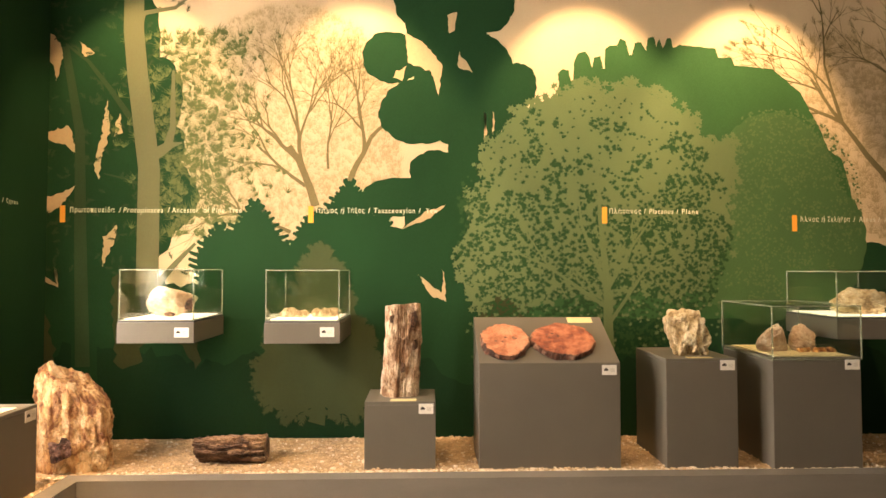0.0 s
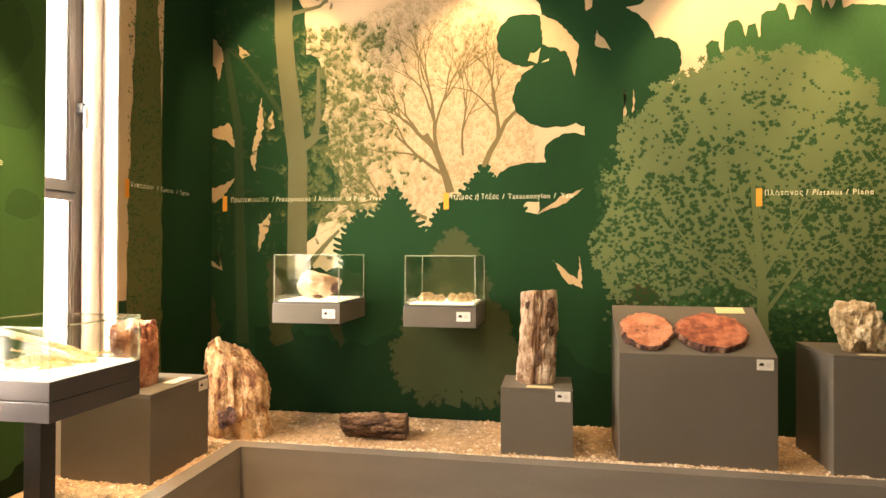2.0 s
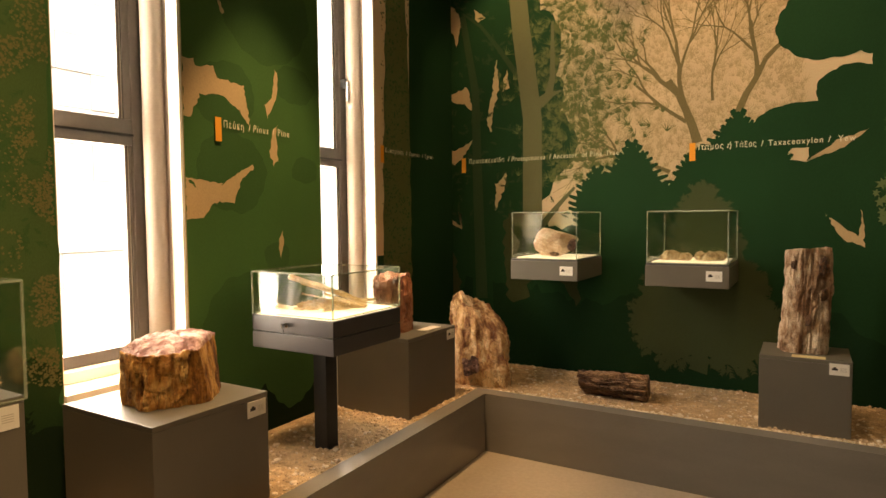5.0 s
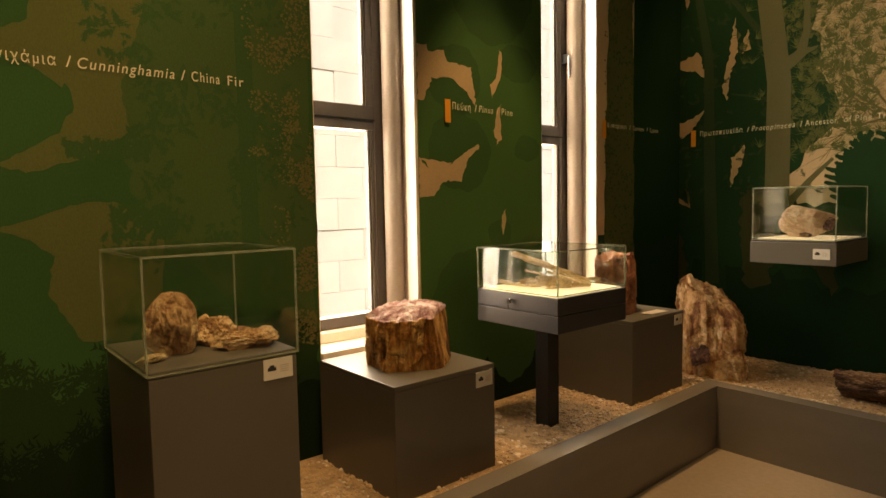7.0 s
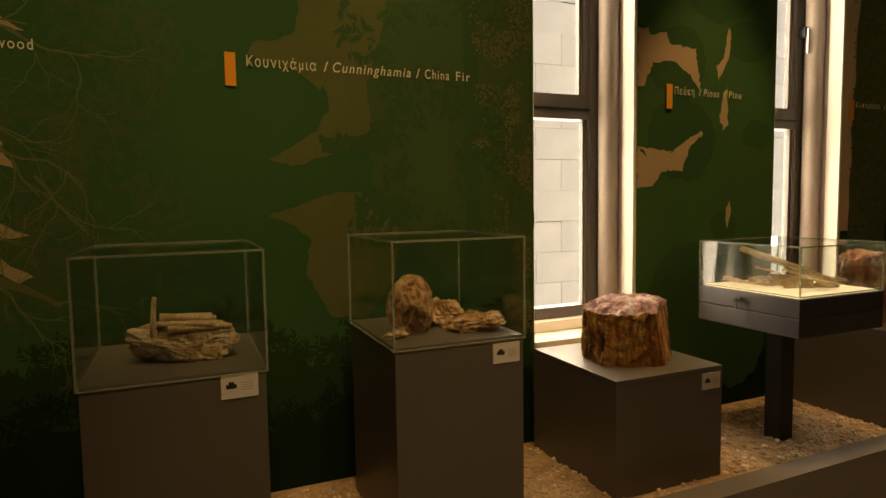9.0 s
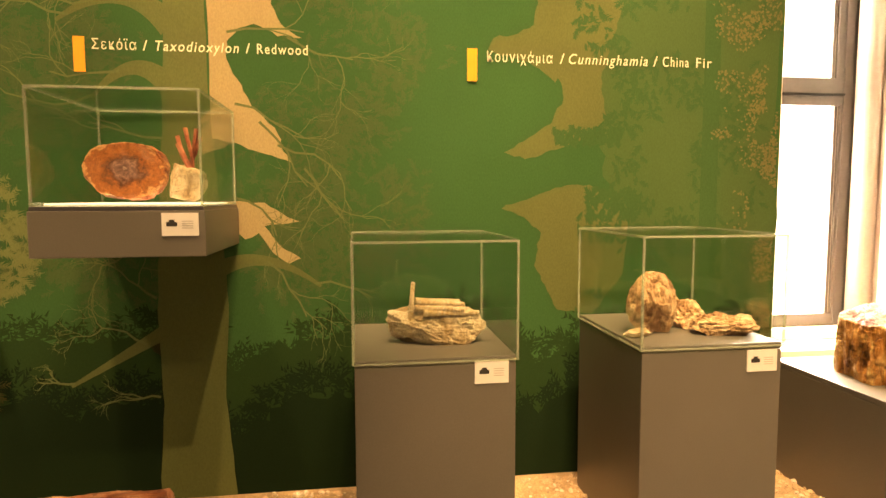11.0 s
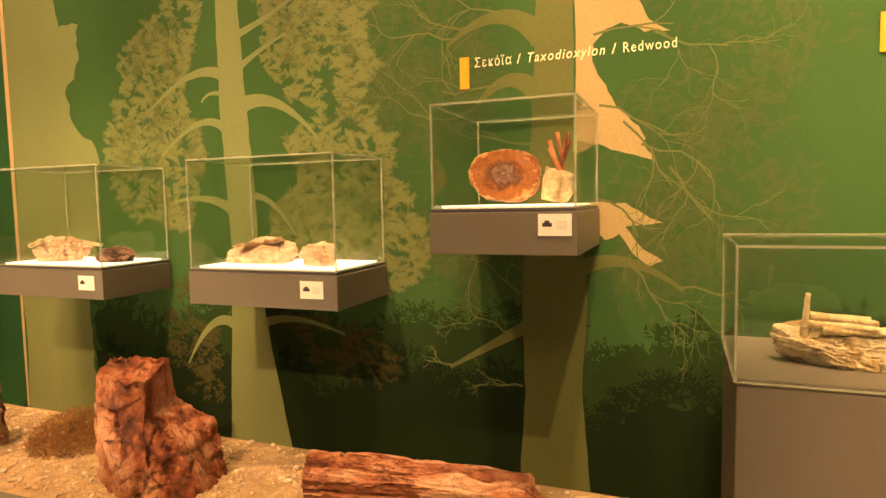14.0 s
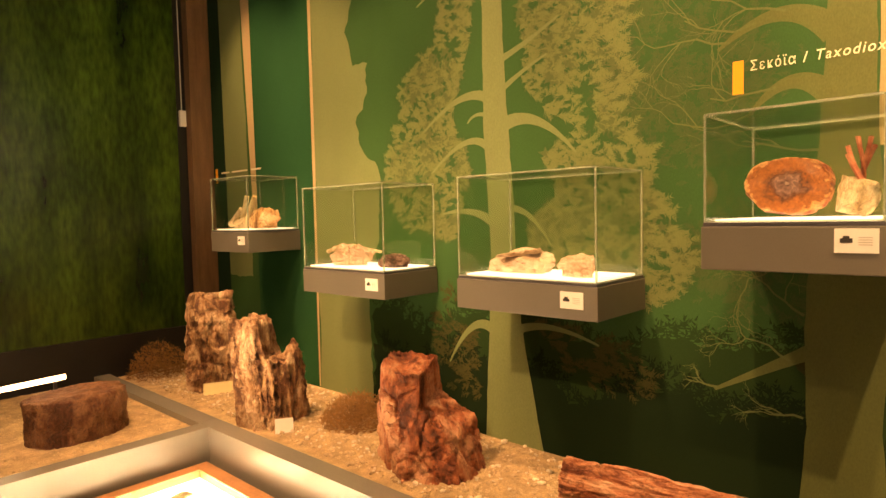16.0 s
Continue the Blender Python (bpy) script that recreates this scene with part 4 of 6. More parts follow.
for a, b, w, h in ((1370, 330, 118, 125), (1330, 430, 120, 140), (1440, 430, 90, 120)):
    sk.blob(*bk(a, b), w / 253.7, h / 249.5, 0.06, 96, 0.03, 26)
sk.done("painted_alder", LEAFY, wall_back, "green painted alder crown")
sk = Sketch("back", 5, 16)
for _ in range(3000):
    a, b = sk.rng.uniform(1240, 1560), sk.rng.uniform(190, 560)
    if ((a - 1380) / 150) ** 2 + ((b - 370) / 185) ** 2 < 1 and noise.noise((a / 40, b / 40, 7)) > (b - 330) / 500 - 0.35:
        sk.leaf(*bk(a, b), sk.rng.uniform(0.008, 0.016))
sk.done("painted_alder_leaf", ALDER, wall_back, "olive painted alder leaves")

CROWN = ((805, 500), (800, 440), (825, 392), (815, 350), (848, 318), (838, 278), (872, 250), (888, 222), (905, 196), (938, 180), (965, 178), (990, 164), (1018, 150), (1035, 158), (1052, 152), (1062, 176), (1086, 156), (1112, 146), (1140, 160), (1160, 168), (1178, 172), (1186, 200), (1208, 200), (1224, 214), (1232, 240), (1262, 250), (1298, 246), (1286, 276), (1300, 310), (1280, 345), (1290, 400), (1262, 450), (1230, 500), (1180, 520), (1120, 505), (1060, 530), (990, 515), (930, 540), (870, 520), (830, 545))
sk = Sketch("back", 6, 17)
sk.ragged([bk(a, b) for a, b in CROWN], 0.02, 0.02)
for (a, b), (c, d) in zip(CROWN, CROWN[1:]):
    for _ in range(13):
        q, j = sk.rng.random(), sk.rng.gauss(0, 7)
        away = math.atan2(-((b + d) / 2 - 420), (a + c) / 2 - 1040)
        sk.maple(*bk(a + (c - a) * q + j, b + (d - b) * q + sk.rng.gauss(0, 7)), sk.rng.uniform(0.022, 0.042), away + sk.rng.uniform(-0.9, 0.9))
sk.done("painted_plane_tree", PLANE, wall_back, "sage green painted plane tree crown")

# leaf gaps, packed denser lower down to paint the light fading there
sk = Sketch("back", 7, 18)
for _ in range(5200):
    a, b = sk.rng.uniform(800, 1290), sk.rng.uniform(165, 620)
    if ((a - 1042) / 250) ** 2 + ((b - 400) / 232) ** 2 > 1:
        continue
    thick = 0.75 * noise.noise((a / 34, b / 34, 1)) + 0.4 * noise.noise((a / 90, b / 70, 5)) + max((b - 470) / 560, (b - 400) / 260)
    if thick > -0.22 - 0.12 * sk.rng.random():
        sk.maple(*bk(a, b), sk.rng.uniform(0.012, 0.026), sk.rng.uniform(-2.4, -0.7))
    elif sk.rng.random() < 0.16:
        sk.maple(*bk(a, b), sk.rng.uniform(0.009, 0.016), sk.rng.uniform(-2.4, -0.7))
sk.done("painted_leaf_shadow", LEAF_GAP, wall_back, "green gaps between painted plane leaves, denser below for fading light")
sk = Sketch("back", 8, 19)
for pts, w in ((((1066, 610), (1064, 500), (1052, 380), (1048, 250)), 0.075), (((1060, 500), (1020, 400), (1010, 320)), 0.035), (((1064, 510), (1112, 430), (1150, 380)), 0.03), (((1066, 570), (1130, 480), (1190, 450)), 0.028), (((1062, 540), (960, 470), (890, 440)), 0.03), (((1112, 430), (1108, 400), (1120, 350)), 0.014), (((960, 470), (920, 410), (905, 380)), 0.014)):
    sk.ribbon([bk(a, b) for a, b in pts], w, 0.008)
for _ in range(520):
    a, b = sk.rng.uniform(810, 1270), sk.rng.uniform(430, 640)
    if sk.rng.random() < (b - 560) / 80:
        continue
    sk.maple(*bk(a, b), sk.rng.uniform(0.012, 0.024), sk.rng.uniform(-2.4, -0.7))
sk.done("painted_plane_branch", PLANE, wall_back, "painted plane leaves and limbs")

# small firs in front
sk = Sketch("back", 6, 20)
for a, t, b, h in ((442, 356, 560, 0.33), (382, 396, 560, 0.20), (608, 320, 560, 0.34), (548, 372, 560, 0.27), (660, 372, 560, 0.26), (492, 425, 560, 0.16)):
    u, top = bk(a, t)
    sk.fir(u, top, bk(a, b)[1], h)
sk.done("painted_fir", DEEP, wall_back, "dark green painted firs")
sk = Sketch("back", 8, 21)
half = ((558, 440, 5), (554, 455, 12), (558, 470, 20), (558, 482, 34), (558, 520, 46), (558, 560, 66), (558, 590, 88), (558, 615, 94), (558, 645, 114), (558, 680, 104), (558, 705, 88), (558, 726, 50), (558, 712, 16))
rim = [(a + w, b) for a, b, w in half] + [(a - w, b) for a, b, w in half[::-1]]
sk.ragged([bk(a, b) for a, b in rim], 0.02, 0.03)
for (a, b), (c, d) in zip(rim, rim[1:]):
    for _ in range(10):
        q = sk.rng.random()
        away = math.atan2(-((b + d) / 2 - 600), (a + c) / 2 - 558)
        sk.frond(*bk(a + (c - a) * q - 8 * math.cos(away), b + (d - b) * q), away + sk.rng.uniform(-0.7, 0.9), sk.rng.uniform(0.05, 0.10), 0.008, 4)
sk.ribbon([bk(558, 690), bk(557, 720), bk(552, 738)], 0.06, 0.12)
sk.done("painted_pale_conifer", LOW_CONIFER, wall_back, "olive painted conifer low on the wall")
sk = Sketch("back", 2, 22)
for pts in (((30, 640), (40, 560), (75, 530), (95, 560), (100, 640), (70, 700)), ((195, 520), (215, 440), (250, 470), (262, 560), (245, 640), (205, 640)), ((835, 560), (860, 480), (900, 490), (930, 540), (900, 580)), ((310, 600), (330, 520), (352, 560), (348, 640))):
    sk.ragged([bk(a, b) for a, b in pts], 0.03, 0.04)
sk.done("painted_ground_patch", PATCH, wall_back, "olive painted patches")

# -- window wall --
sk = Sketch("left", 0, 30)
sk.poly([(YF + 0.001, 0.2), (WIN[0][0] - 0.002, 0.2), (WIN[0][0] - 0.002, HC), (YF, HC)])
sk.done("painted_green_field", MID, wall_left, "deep green painted background")
sk = Sketch("left", 0, 31)
sk.poly([(WIN[0][1] + 0.002, 0.2), (WIN[1][0] - 0.002, 0.2), (WIN[1][0] - 0.002, HC), (WIN[0][1] + 0.002, HC)])
sk.done("painted_green_field", PIER, wall_left, "green painted background")
sk = Sketch("left", 0, 31)
sk.poly([(3.64, 0.2), (YW - 0.001, 0.2), (YW - 0.001, HC), (3.72, HC)])
sk.poly([(WIN[1][1] + 0.002, 0.2), (3.66, 0.2), (3.66, 1.2), (WIN[1][1] + 0.002, 1.2)])
sk.done("painted_green_field", DEEP, wall_left, "dark green painted background")

sk = Sketch("left", 1, 32)
for u, v, a, b in ((2.08, 2.05, 0.22, 0.16), (2.12, 1.68, 0.24, 0.20), (2.35, 2.55, 0.36, 0.28), (2.55, 2.18, 0.17, 0.10), (2.62, 1.72, 0.12, 0.07), (2.4, 1.25, 0.10, 0.08), (2.15, 0.85, 0.28, 0.3), (2.5, 0.7, 0.22, 0.3), (2.05, 2.95, 0.2, 0.2)):
    sk.blob(u, v, min(a, u - 1.85, 2.74 - u) / 1.15, b, 0.10)
sk.done("painted_pine_crown", PIER_DARK, wall_left, "darker green painted pine crowns")
sk = Sketch("left", 2, 33)


def pier(a, b):
    return max(1.843, 1.84 + (a - 172) * 0.00219), 1.93 - (b - 322) * 0.00183


for pts in (((172, 180), (200, 178), (205, 195), (250, 185), (260, 215), (335, 218), (348, 325), (320, 290), (270, 255), (215, 265), (190, 325), (172, 325)), ((430, 150), (440, 160), (435, 230), (405, 298), (397, 260), (420, 235)), ((435, 310), (430, 340), (436, 415), (420, 432), (410, 390), (418, 330)),
            ((172, 478), (195, 490), (205, 515), (240, 525), (270, 490)), ((270, 0), (285, 40), (275, 45), (262, 0)), ((445, 620), (450, 660), (436, 700), (430, 660))):
    sk.ragged([pier(a, b) for a, b in pts], 0.007, 0.015)
sk.ragged([pier(a, b) for a, b in ((172, 478), (205, 515), (240, 525), (270, 490), (310, 460), (355, 432), (360, 440), (320, 480), (300, 540), (245, 540), (215, 580), (172, 585))], 0.007, 0.015)
sk.done("painted_sky_gap", TAN, wall_left, "tan gaps between the painted pines")

# two darker steps paint the shade low on the pier and corner
for layer, seed, z, mat in ((0.3, 71, 0.80, BUSH_SHADE), (0.6, 72, 0.58, THICKET_SHADE)):
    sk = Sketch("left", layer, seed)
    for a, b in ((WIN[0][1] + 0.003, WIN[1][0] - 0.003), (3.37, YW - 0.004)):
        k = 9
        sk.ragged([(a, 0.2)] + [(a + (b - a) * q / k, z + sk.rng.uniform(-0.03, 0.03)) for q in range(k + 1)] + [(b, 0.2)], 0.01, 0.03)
    sk.done("painted_undergrowth_shade", mat, wall_left, "dark green painted undergrowth and low shade")

# cypress beside the corner
sk = Sketch("left", 1, 34)
sk.ragged([(3.37, 0.3), (3.36, 1.4), (3.40, 2.6), (3.46, 3.6), (3.60, 3.6), (3.68, 2.6), (3.70, 1.4), (3.69, 0.3)], 0.01, 0.02)
sk.done("painted_cypress", OLIVE, wall_left, "olive painted cypress column")
sk = Sketch("left", 2, 35)
for _ in range(1100):
    sk.leaf(sk.rng.uniform(3.36, 3.70), sk.rng.uniform(0.4, 3.6), sk.rng.uniform(0.006, 0.014))
sk.done("painted_cypress_leaf", MID, wall_left, "green flecks in the painted cypress")

def inside(poly, u, v):
    hit = False
    for (a, b), (c, d) in zip(poly, poly[1:] + poly[:1]):
        if (b > v) != (d > v) and u < a + (c - a) * (v - b) / (d - b):
            hit = not hit
    return hit


# china fir: olive haze of the crown, clear gaps at its rim, leaf masses and flecks by the window
sk = Sketch("left", 1, 36)
sk.ragged([(0.46, 3.4), (0.42, 2.40), (0.42, 2.11), (0.49, 1.79), (0.54, 1.58), (0.59, 1.41), (0.72, 1.24), (0.95, 1.02), (1.265, 0.92), (1.265, 3.4)], 0.03, 0.03)
sk.done("painted_fir_haze", paint("mural_fir_haze", (0.056, 0.104, 0.034)), wall_left, "dull green painted haze of the china fir crown")
sk = Sketch("left", 1.5, 361)
for pts in (((0.22, 3.4), (0.20, 2.70), (0.30, 2.45), (0.29, 2.10), (0.28, 2.02), (0.22, 1.99), (0.13, 1.97), (0.11, 1.93), (0.16, 1.905), (0.24, 1.895), (0.34, 1.84), (0.36, 1.82), (0.375, 1.835), (0.395, 1.80), (0.39, 1.74), (0.37, 1.725), (0.35, 1.67), (0.30, 1.64), (0.17, 1.56), (0.21, 1.543), (0.27, 1.54), (0.39, 1.58), (0.50, 1.62), (0.56, 1.70), (0.54, 1.84), (0.60, 2.02), (0.66, 2.30), (0.70, 3.4)),
            ((0.16, 1.36), (0.26, 1.39), (0.39, 1.44), (0.50, 1.445), (0.59, 1.39), (0.66, 1.30), (0.64, 1.10), (0.52, 0.95), (0.38, 0.97), (0.29, 1.14), (0.31, 1.26), (0.25, 1.325))):
    sk.ragged(pts, 0.006, 0.02)
sk.done("painted_crown_gap", CHINA, wall_left, "olive painted gaps in the china fir")
sk = Sketch("left", 2, 37)
for _ in range(2600):
    u, v = sk.rng.uniform(0.44, 1.20), sk.rng.uniform(0.95, 3.2)
    near = (u - 0.44 - 0.10 * math.sin(v * 5.0)) * 1.5
    if noise.noise((u * 4.2, v * 4.2, 4)) + 0.5 * noise.noise((u * 11, v * 11, 8)) > 0.34 - min(0.42, near):
        sk.frond(u, v, sk.rng.uniform(-2.8, -0.3), sk.rng.uniform(0.025, 0.06), 0.0034, 5)
for a, b, c, d in ((0.36, 1.575, 0.62, 1.63), (0.50, 1.30, 0.70, 1.40)):
    for _ in range(90):
        sk.frond(sk.rng.uniform(a, c), sk.rng.uniform(b, d), sk.rng.uniform(0.6, 2.6), sk.rng.uniform(0.03, 0.05), 0.004, 5)
sk.ribbon([(0.985, 0.9), (0.985, 1.8), (0.975, 3.3)], 0.075, 0.06)
sk.done("painted_fir_leaf", paint("mural_fir_leaf", (0.040, 0.094, 0.030)), wall_left, "green painted china fir leaves")
sk = Sketch("left", 3, 38)
for _ in range(4200):
    v = sk.rng.uniform(0.8, 3.2)
    u = 1.268 - abs(sk.rng.gauss(0, 0.10)) * (1.6 if v > 1.9 else 0.75)
    if u > 0.98 and noise.noise((u * 6, v * 6, 9)) > -0.02 + 0.25 * (1.6 - v) / 1.6:
        sk.leaf(u, v, sk.rng.uniform(0.004, 0.009))
for _ in range(900):
    u, v = sk.rng.uniform(0.99, 1.22), sk.rng.uniform(1.62, 2.2)
    if noise.noise((u * 7, v * 9, 19)) > 0.15:
        sk.leaf(u, v, sk.rng.uniform(0.004, 0.010))
sk.done("painted_light_leaf", paint("mural_gold_leaf", (0.140, 0.135, 0.054)), wall_left, "gold olive painted leaf flecks by the window")

# dark bushes along the foot of the painted wood, low shade in their colour
for layer, seed, z, mat in ((0.15, 51, 0.88, BUSH_SHADE), (0.35, 52, 0.66, THICKET_SHADE)):
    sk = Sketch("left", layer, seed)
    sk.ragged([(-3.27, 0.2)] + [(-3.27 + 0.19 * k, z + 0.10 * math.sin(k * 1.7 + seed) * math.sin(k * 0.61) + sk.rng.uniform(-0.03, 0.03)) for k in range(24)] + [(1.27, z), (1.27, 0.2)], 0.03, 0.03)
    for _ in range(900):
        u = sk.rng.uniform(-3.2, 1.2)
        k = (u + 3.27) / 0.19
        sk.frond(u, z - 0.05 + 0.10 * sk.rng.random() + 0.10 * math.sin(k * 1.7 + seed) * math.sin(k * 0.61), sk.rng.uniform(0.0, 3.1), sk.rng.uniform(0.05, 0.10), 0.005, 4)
    sk.done("painted_undergrowth_shade", mat, wall_left, "dark green painted undergrowth and low shade")
sk = Sketch("left", 0.6, 54)
sk.ragged([(-1.10, 0.90), (-1.02, 1.00), (-0.99, 0.92), (-1.03, 0.82)], 0.01, 0.02)
sk.done("painted_olive_bush", paint("mural_olive_bush", (0.034, 0.038, 0.012)), wall_left, "brown-olive painted shapes beside the redwood foot")

# redwood with tan gaps and fine drooping branches
sk = Sketch("left", 1.75, 39)
for pts in (((-0.872, 3.0), (-0.60, 3.0), (-0.56, 2.60), (-0.66, 2.30), (-0.65, 2.06), (-0.62, 1.99), (-0.55, 1.945), (-0.63, 1.955), (-0.71, 1.99), (-0.76, 1.975), (-0.80, 1.93), (-0.805, 1.87), (-0.77, 1.80), (-0.72, 1.71), (-0.65, 1.64), (-0.63, 1.60), (-0.635, 1.58), (-0.59, 1.52), (-0.66, 1.545), (-0.72, 1.56), (-0.78, 1.585), (-0.86, 1.60)),
            ((-0.85, 1.385), (-0.75, 1.385), (-0.69, 1.38), (-0.63, 1.34), (-0.57, 1.31), (-0.63, 1.305), (-0.69, 1.30), (-0.665, 1.26), (-0.63, 1.215), (-0.57, 1.185), (-0.61, 1.163), (-0.65, 1.19), (-0.69, 1.24), (-0.71, 1.27), (-0.76, 1.25), (-0.80, 1.29), (-0.85, 1.27))):
    sk.ragged(pts, 0.004, 0.02)
sk.done("painted_sky_gap", TAN_DULL, wall_left, "dull tan gaps beside the painted redwood")
sk = Sketch("left", 2, 40)
sk.ragged([(-1.085, 0.2), (-1.05, 0.67), (-1.06, 1.01), (-1.03, 1.51), (-1.01, 1.83), (-1.0, 2.10), (-0.99, 3.8), (-0.875, 3.8), (-0.87, 2.10), (-0.868, 1.78), (-0.85, 1.5), (-0.82, 1.02), (-0.84, 0.69), (-0.80, 0.2)], 0.003, 0.05)
for p0, p1, p2, w in (((-0.98, 1.97), (-1.12, 2.15), (-1.34, 1.98), 0.085), ((-0.98, 1.76), (-1.10, 1.92), (-1.24, 1.73), 0.080), ((-0.86, 1.14), (-0.70, 1.24), (-0.50, 1.08), 0.060), ((-1.04, 0.93), (-1.16, 0.86), (-1.35, 0.75), 0.050), ((-0.98, 2.45), (-1.15, 2.60), (-1.40, 2.45), 0.08), ((-0.88, 2.6), (-0.70, 2.72), (-0.45, 2.55), 0.07)):
    sk.bough(p0, p1, p2, w, 0.012, 16)
sk.done("painted_redwood", OLIVE, wall_left, "olive painted redwood trunk")
sk = Sketch("left", 3, 41)
tips = []
for u, v, ang, ln in ((-1.30, 2.00, 3.35, 0.24), (-1.22, 2.05, 3.0, 0.26), (-1.12, 2.07, 2.8, 0.26), (-1.15, 1.82, 3.5, 0.22), (-1.24, 1.74, 3.4, 0.24), (-1.02, 1.60, 3.2, 0.24), (-1.04, 1.42, 3.3, 0.22), (-1.05, 1.22, 3.2, 0.20), (-1.10, 0.89, 2.9, 0.16), (-1.34, 0.76, 3.5, 0.09), (-1.06, 0.70, 3.3, 0.12), (-1.06, 1.05, 3.1, 0.15), (-1.28, 2.28, 3.3, 0.3), (-1.02, 2.3, 2.9, 0.3),
                      (-0.80, 1.96, -0.15, 0.26), (-0.78, 1.72, -0.35, 0.26), (-0.70, 1.66, -0.5, 0.28), (-0.60, 1.95, -0.2, 0.24), (-0.64, 1.58, -0.45, 0.26), (-0.55, 1.50, -0.6, 0.22), (-0.52, 1.09, -0.15, 0.22), (-0.68, 1.17, -0.3, 0.24), (-0.80, 1.40, -0.4, 0.22), (-0.75, 2.3, 0.0, 0.3)):
    sk.branch(u, v, ang + sk.rng.uniform(-0.15, 0.15), ln, 0.009, 4, 0.46, tips, 1.1, 0.66)
sk.done("painted_twig", paint("mural_redwood_twig", (0.112, 0.138, 0.054)), wall_left, "sage painted drooping twigs")
sk = Sketch("left", 0.9, 42)
for u, v, a in tips:
    for _ in range(5 if v > 1.10 else 0):
        sk.frond(u + sk.rng.gauss(0, 0.05), v + sk.rng.gauss(-0.02, 0.05), a + sk.rng.uniform(-0.8, 0.8), 0.05, 0.0024, 5)
sk.done("painted_spray", paint("mural_spray_haze", (0.058, 0.098, 0.035)), wall_left, "dull green painted needle sprays")

# sequoia: trunk with feathery sage foliage
sk = Sketch("left", 3, 43)
sk.ragged([(-2.43, 3.8), (-2.32, 3.8), (-2.30, 2.28), (-2.28, 1.87), (-2.27, 1.73), (-2.25, 1.48), (-2.24, 1.18), (-2.22, 0.91), (-2.085, 0.22), (-2.445, 0.22), (-2.405, 0.90), (-2.39, 1.18), (-2.40, 1.48), (-2.42, 1.76), (-2.42, 2.29)], 0.003, 0.05)
for p0, p1, p2, w in (((-2.38, 1.96), (-2.54, 2.06), (-2.82, 1.85), 0.055), ((-2.38, 1.72), (-2.50, 1.86), (-2.77, 1.63), 0.045), ((-2.38, 1.88), (-2.48, 1.92), (-2.52, 1.86), 0.022), ((-2.30, 1.83), (-2.12, 1.90), (-1.92, 1.67), 0.070), ((-2.31, 1.99), (-2.20, 2.06), (-2.06, 2.11), 0.030), ((-2.32, 2.13), (-2.18, 2.17), (-2.00, 2.26), 0.035), ((-2.27, 1.44), (-2.15, 1.44), (-2.05, 1.27), 0.035),
                      ((-2.38, 1.38), (-2.50, 1.46), (-2.70, 1.42), 0.05), ((-2.36, 0.84), (-2.50, 0.97), (-2.67, 0.66), 0.060), ((-2.26, 0.86), (-2.10, 0.95), (-1.82, 0.85), 0.045), ((-2.40, 2.5), (-2.55, 2.66), (-2.85, 2.5), 0.06), ((-2.33, 2.6), (-2.15, 2.72), (-1.85, 2.55), 0.06)):
    sk.bough(p0, p1, p2, w, 0.009, 16)
sk.done("painted_sequoia", SAGE, wall_left, "sage painted sequoia trunk")
LEFT_BOUGH = [(-2.62, 3.1), (-2.66, 2.33), (-2.82, 2.22), (-2.97, 2.08), (-2.95, 1.95), (-3.07, 1.77), (-3.10, 1.60), (-2.95, 1.36), (-2.60, 1.30), (-2.50, 1.62), (-2.56, 1.80), (-2.62, 1.90), (-2.48, 2.3), (-2.46, 3.1)]
RIGHT_BOUGH = [(-2.24, 3.1), (-1.72, 3.1), (-1.68, 2.20), (-1.74, 2.07), (-1.66, 1.96), (-1.76, 1.88), (-1.68, 1.71), (-1.61, 1.64), (-1.64, 1.53), (-1.55, 1.42), (-1.45, 1.24), (-1.53, 1.08), (-1.75, 1.06), (-2.20, 1.10), (-2.17, 1.38), (-2.02, 1.50), (-2.10, 1.66), (-1.92, 1.78), (-2.06, 1.86), (-2.20, 2.0)]
sk = Sketch("left", 2, 44)
for poly, way, count in ((LEFT_BOUGH, 3.14, 4600), (RIGHT_BOUGH, 0.0, 6200)):
    for _ in range(count):
        u, v = sk.rng.uniform(-3.1, -1.44), sk.rng.uniform(1.04, 3.1)
        if inside(poly, u, v) and noise.noise((u * 5, v * 6, 2)) + 0.4 * noise.noise((u * 13, v * 13, 5)) > -0.36:
            sk.frond(u, v, way + sk.rng.uniform(-1.1, 0.8), sk.rng.uniform(0.04, 0.075), 0.0026, 6)
    for (a, b), (c, d) in zip(poly, poly[1:]):
        for _ in range(int(40 * math.hypot(c - a, d - b))):
            q = sk.rng.random()
            sk.frond(a + (c - a) * q, b + (d - b) * q, way + sk.rng.uniform(-1.0, 0.7), sk.rng.uniform(0.05, 0.085), 0.003, 6)
sk.done("painted_foliage", SPRAY, wall_left, "feathery sage painted foliage")
sk = Sketch("left", 1.8, 441)
for poly in (LEFT_BOUGH, RIGHT_BOUGH):
    for _ in range(3000):
        u, v = sk.rng.uniform(-3.1, -1.44), sk.rng.uniform(1.04, 3.1)
        if inside(poly, u, v) and noise.noise((u * 4, v * 4, 33)) > -0.1:
            sk.leaf(u, v, sk.rng.uniform(0.02, 0.045))
sk.done("painted_foliage_shade", paint("mural_foliage_shade", (0.088, 0.122, 0.046)), wall_left, "darker sage painted foliage behind the sprays")
sk = Sketch("left", 0.7, 49)
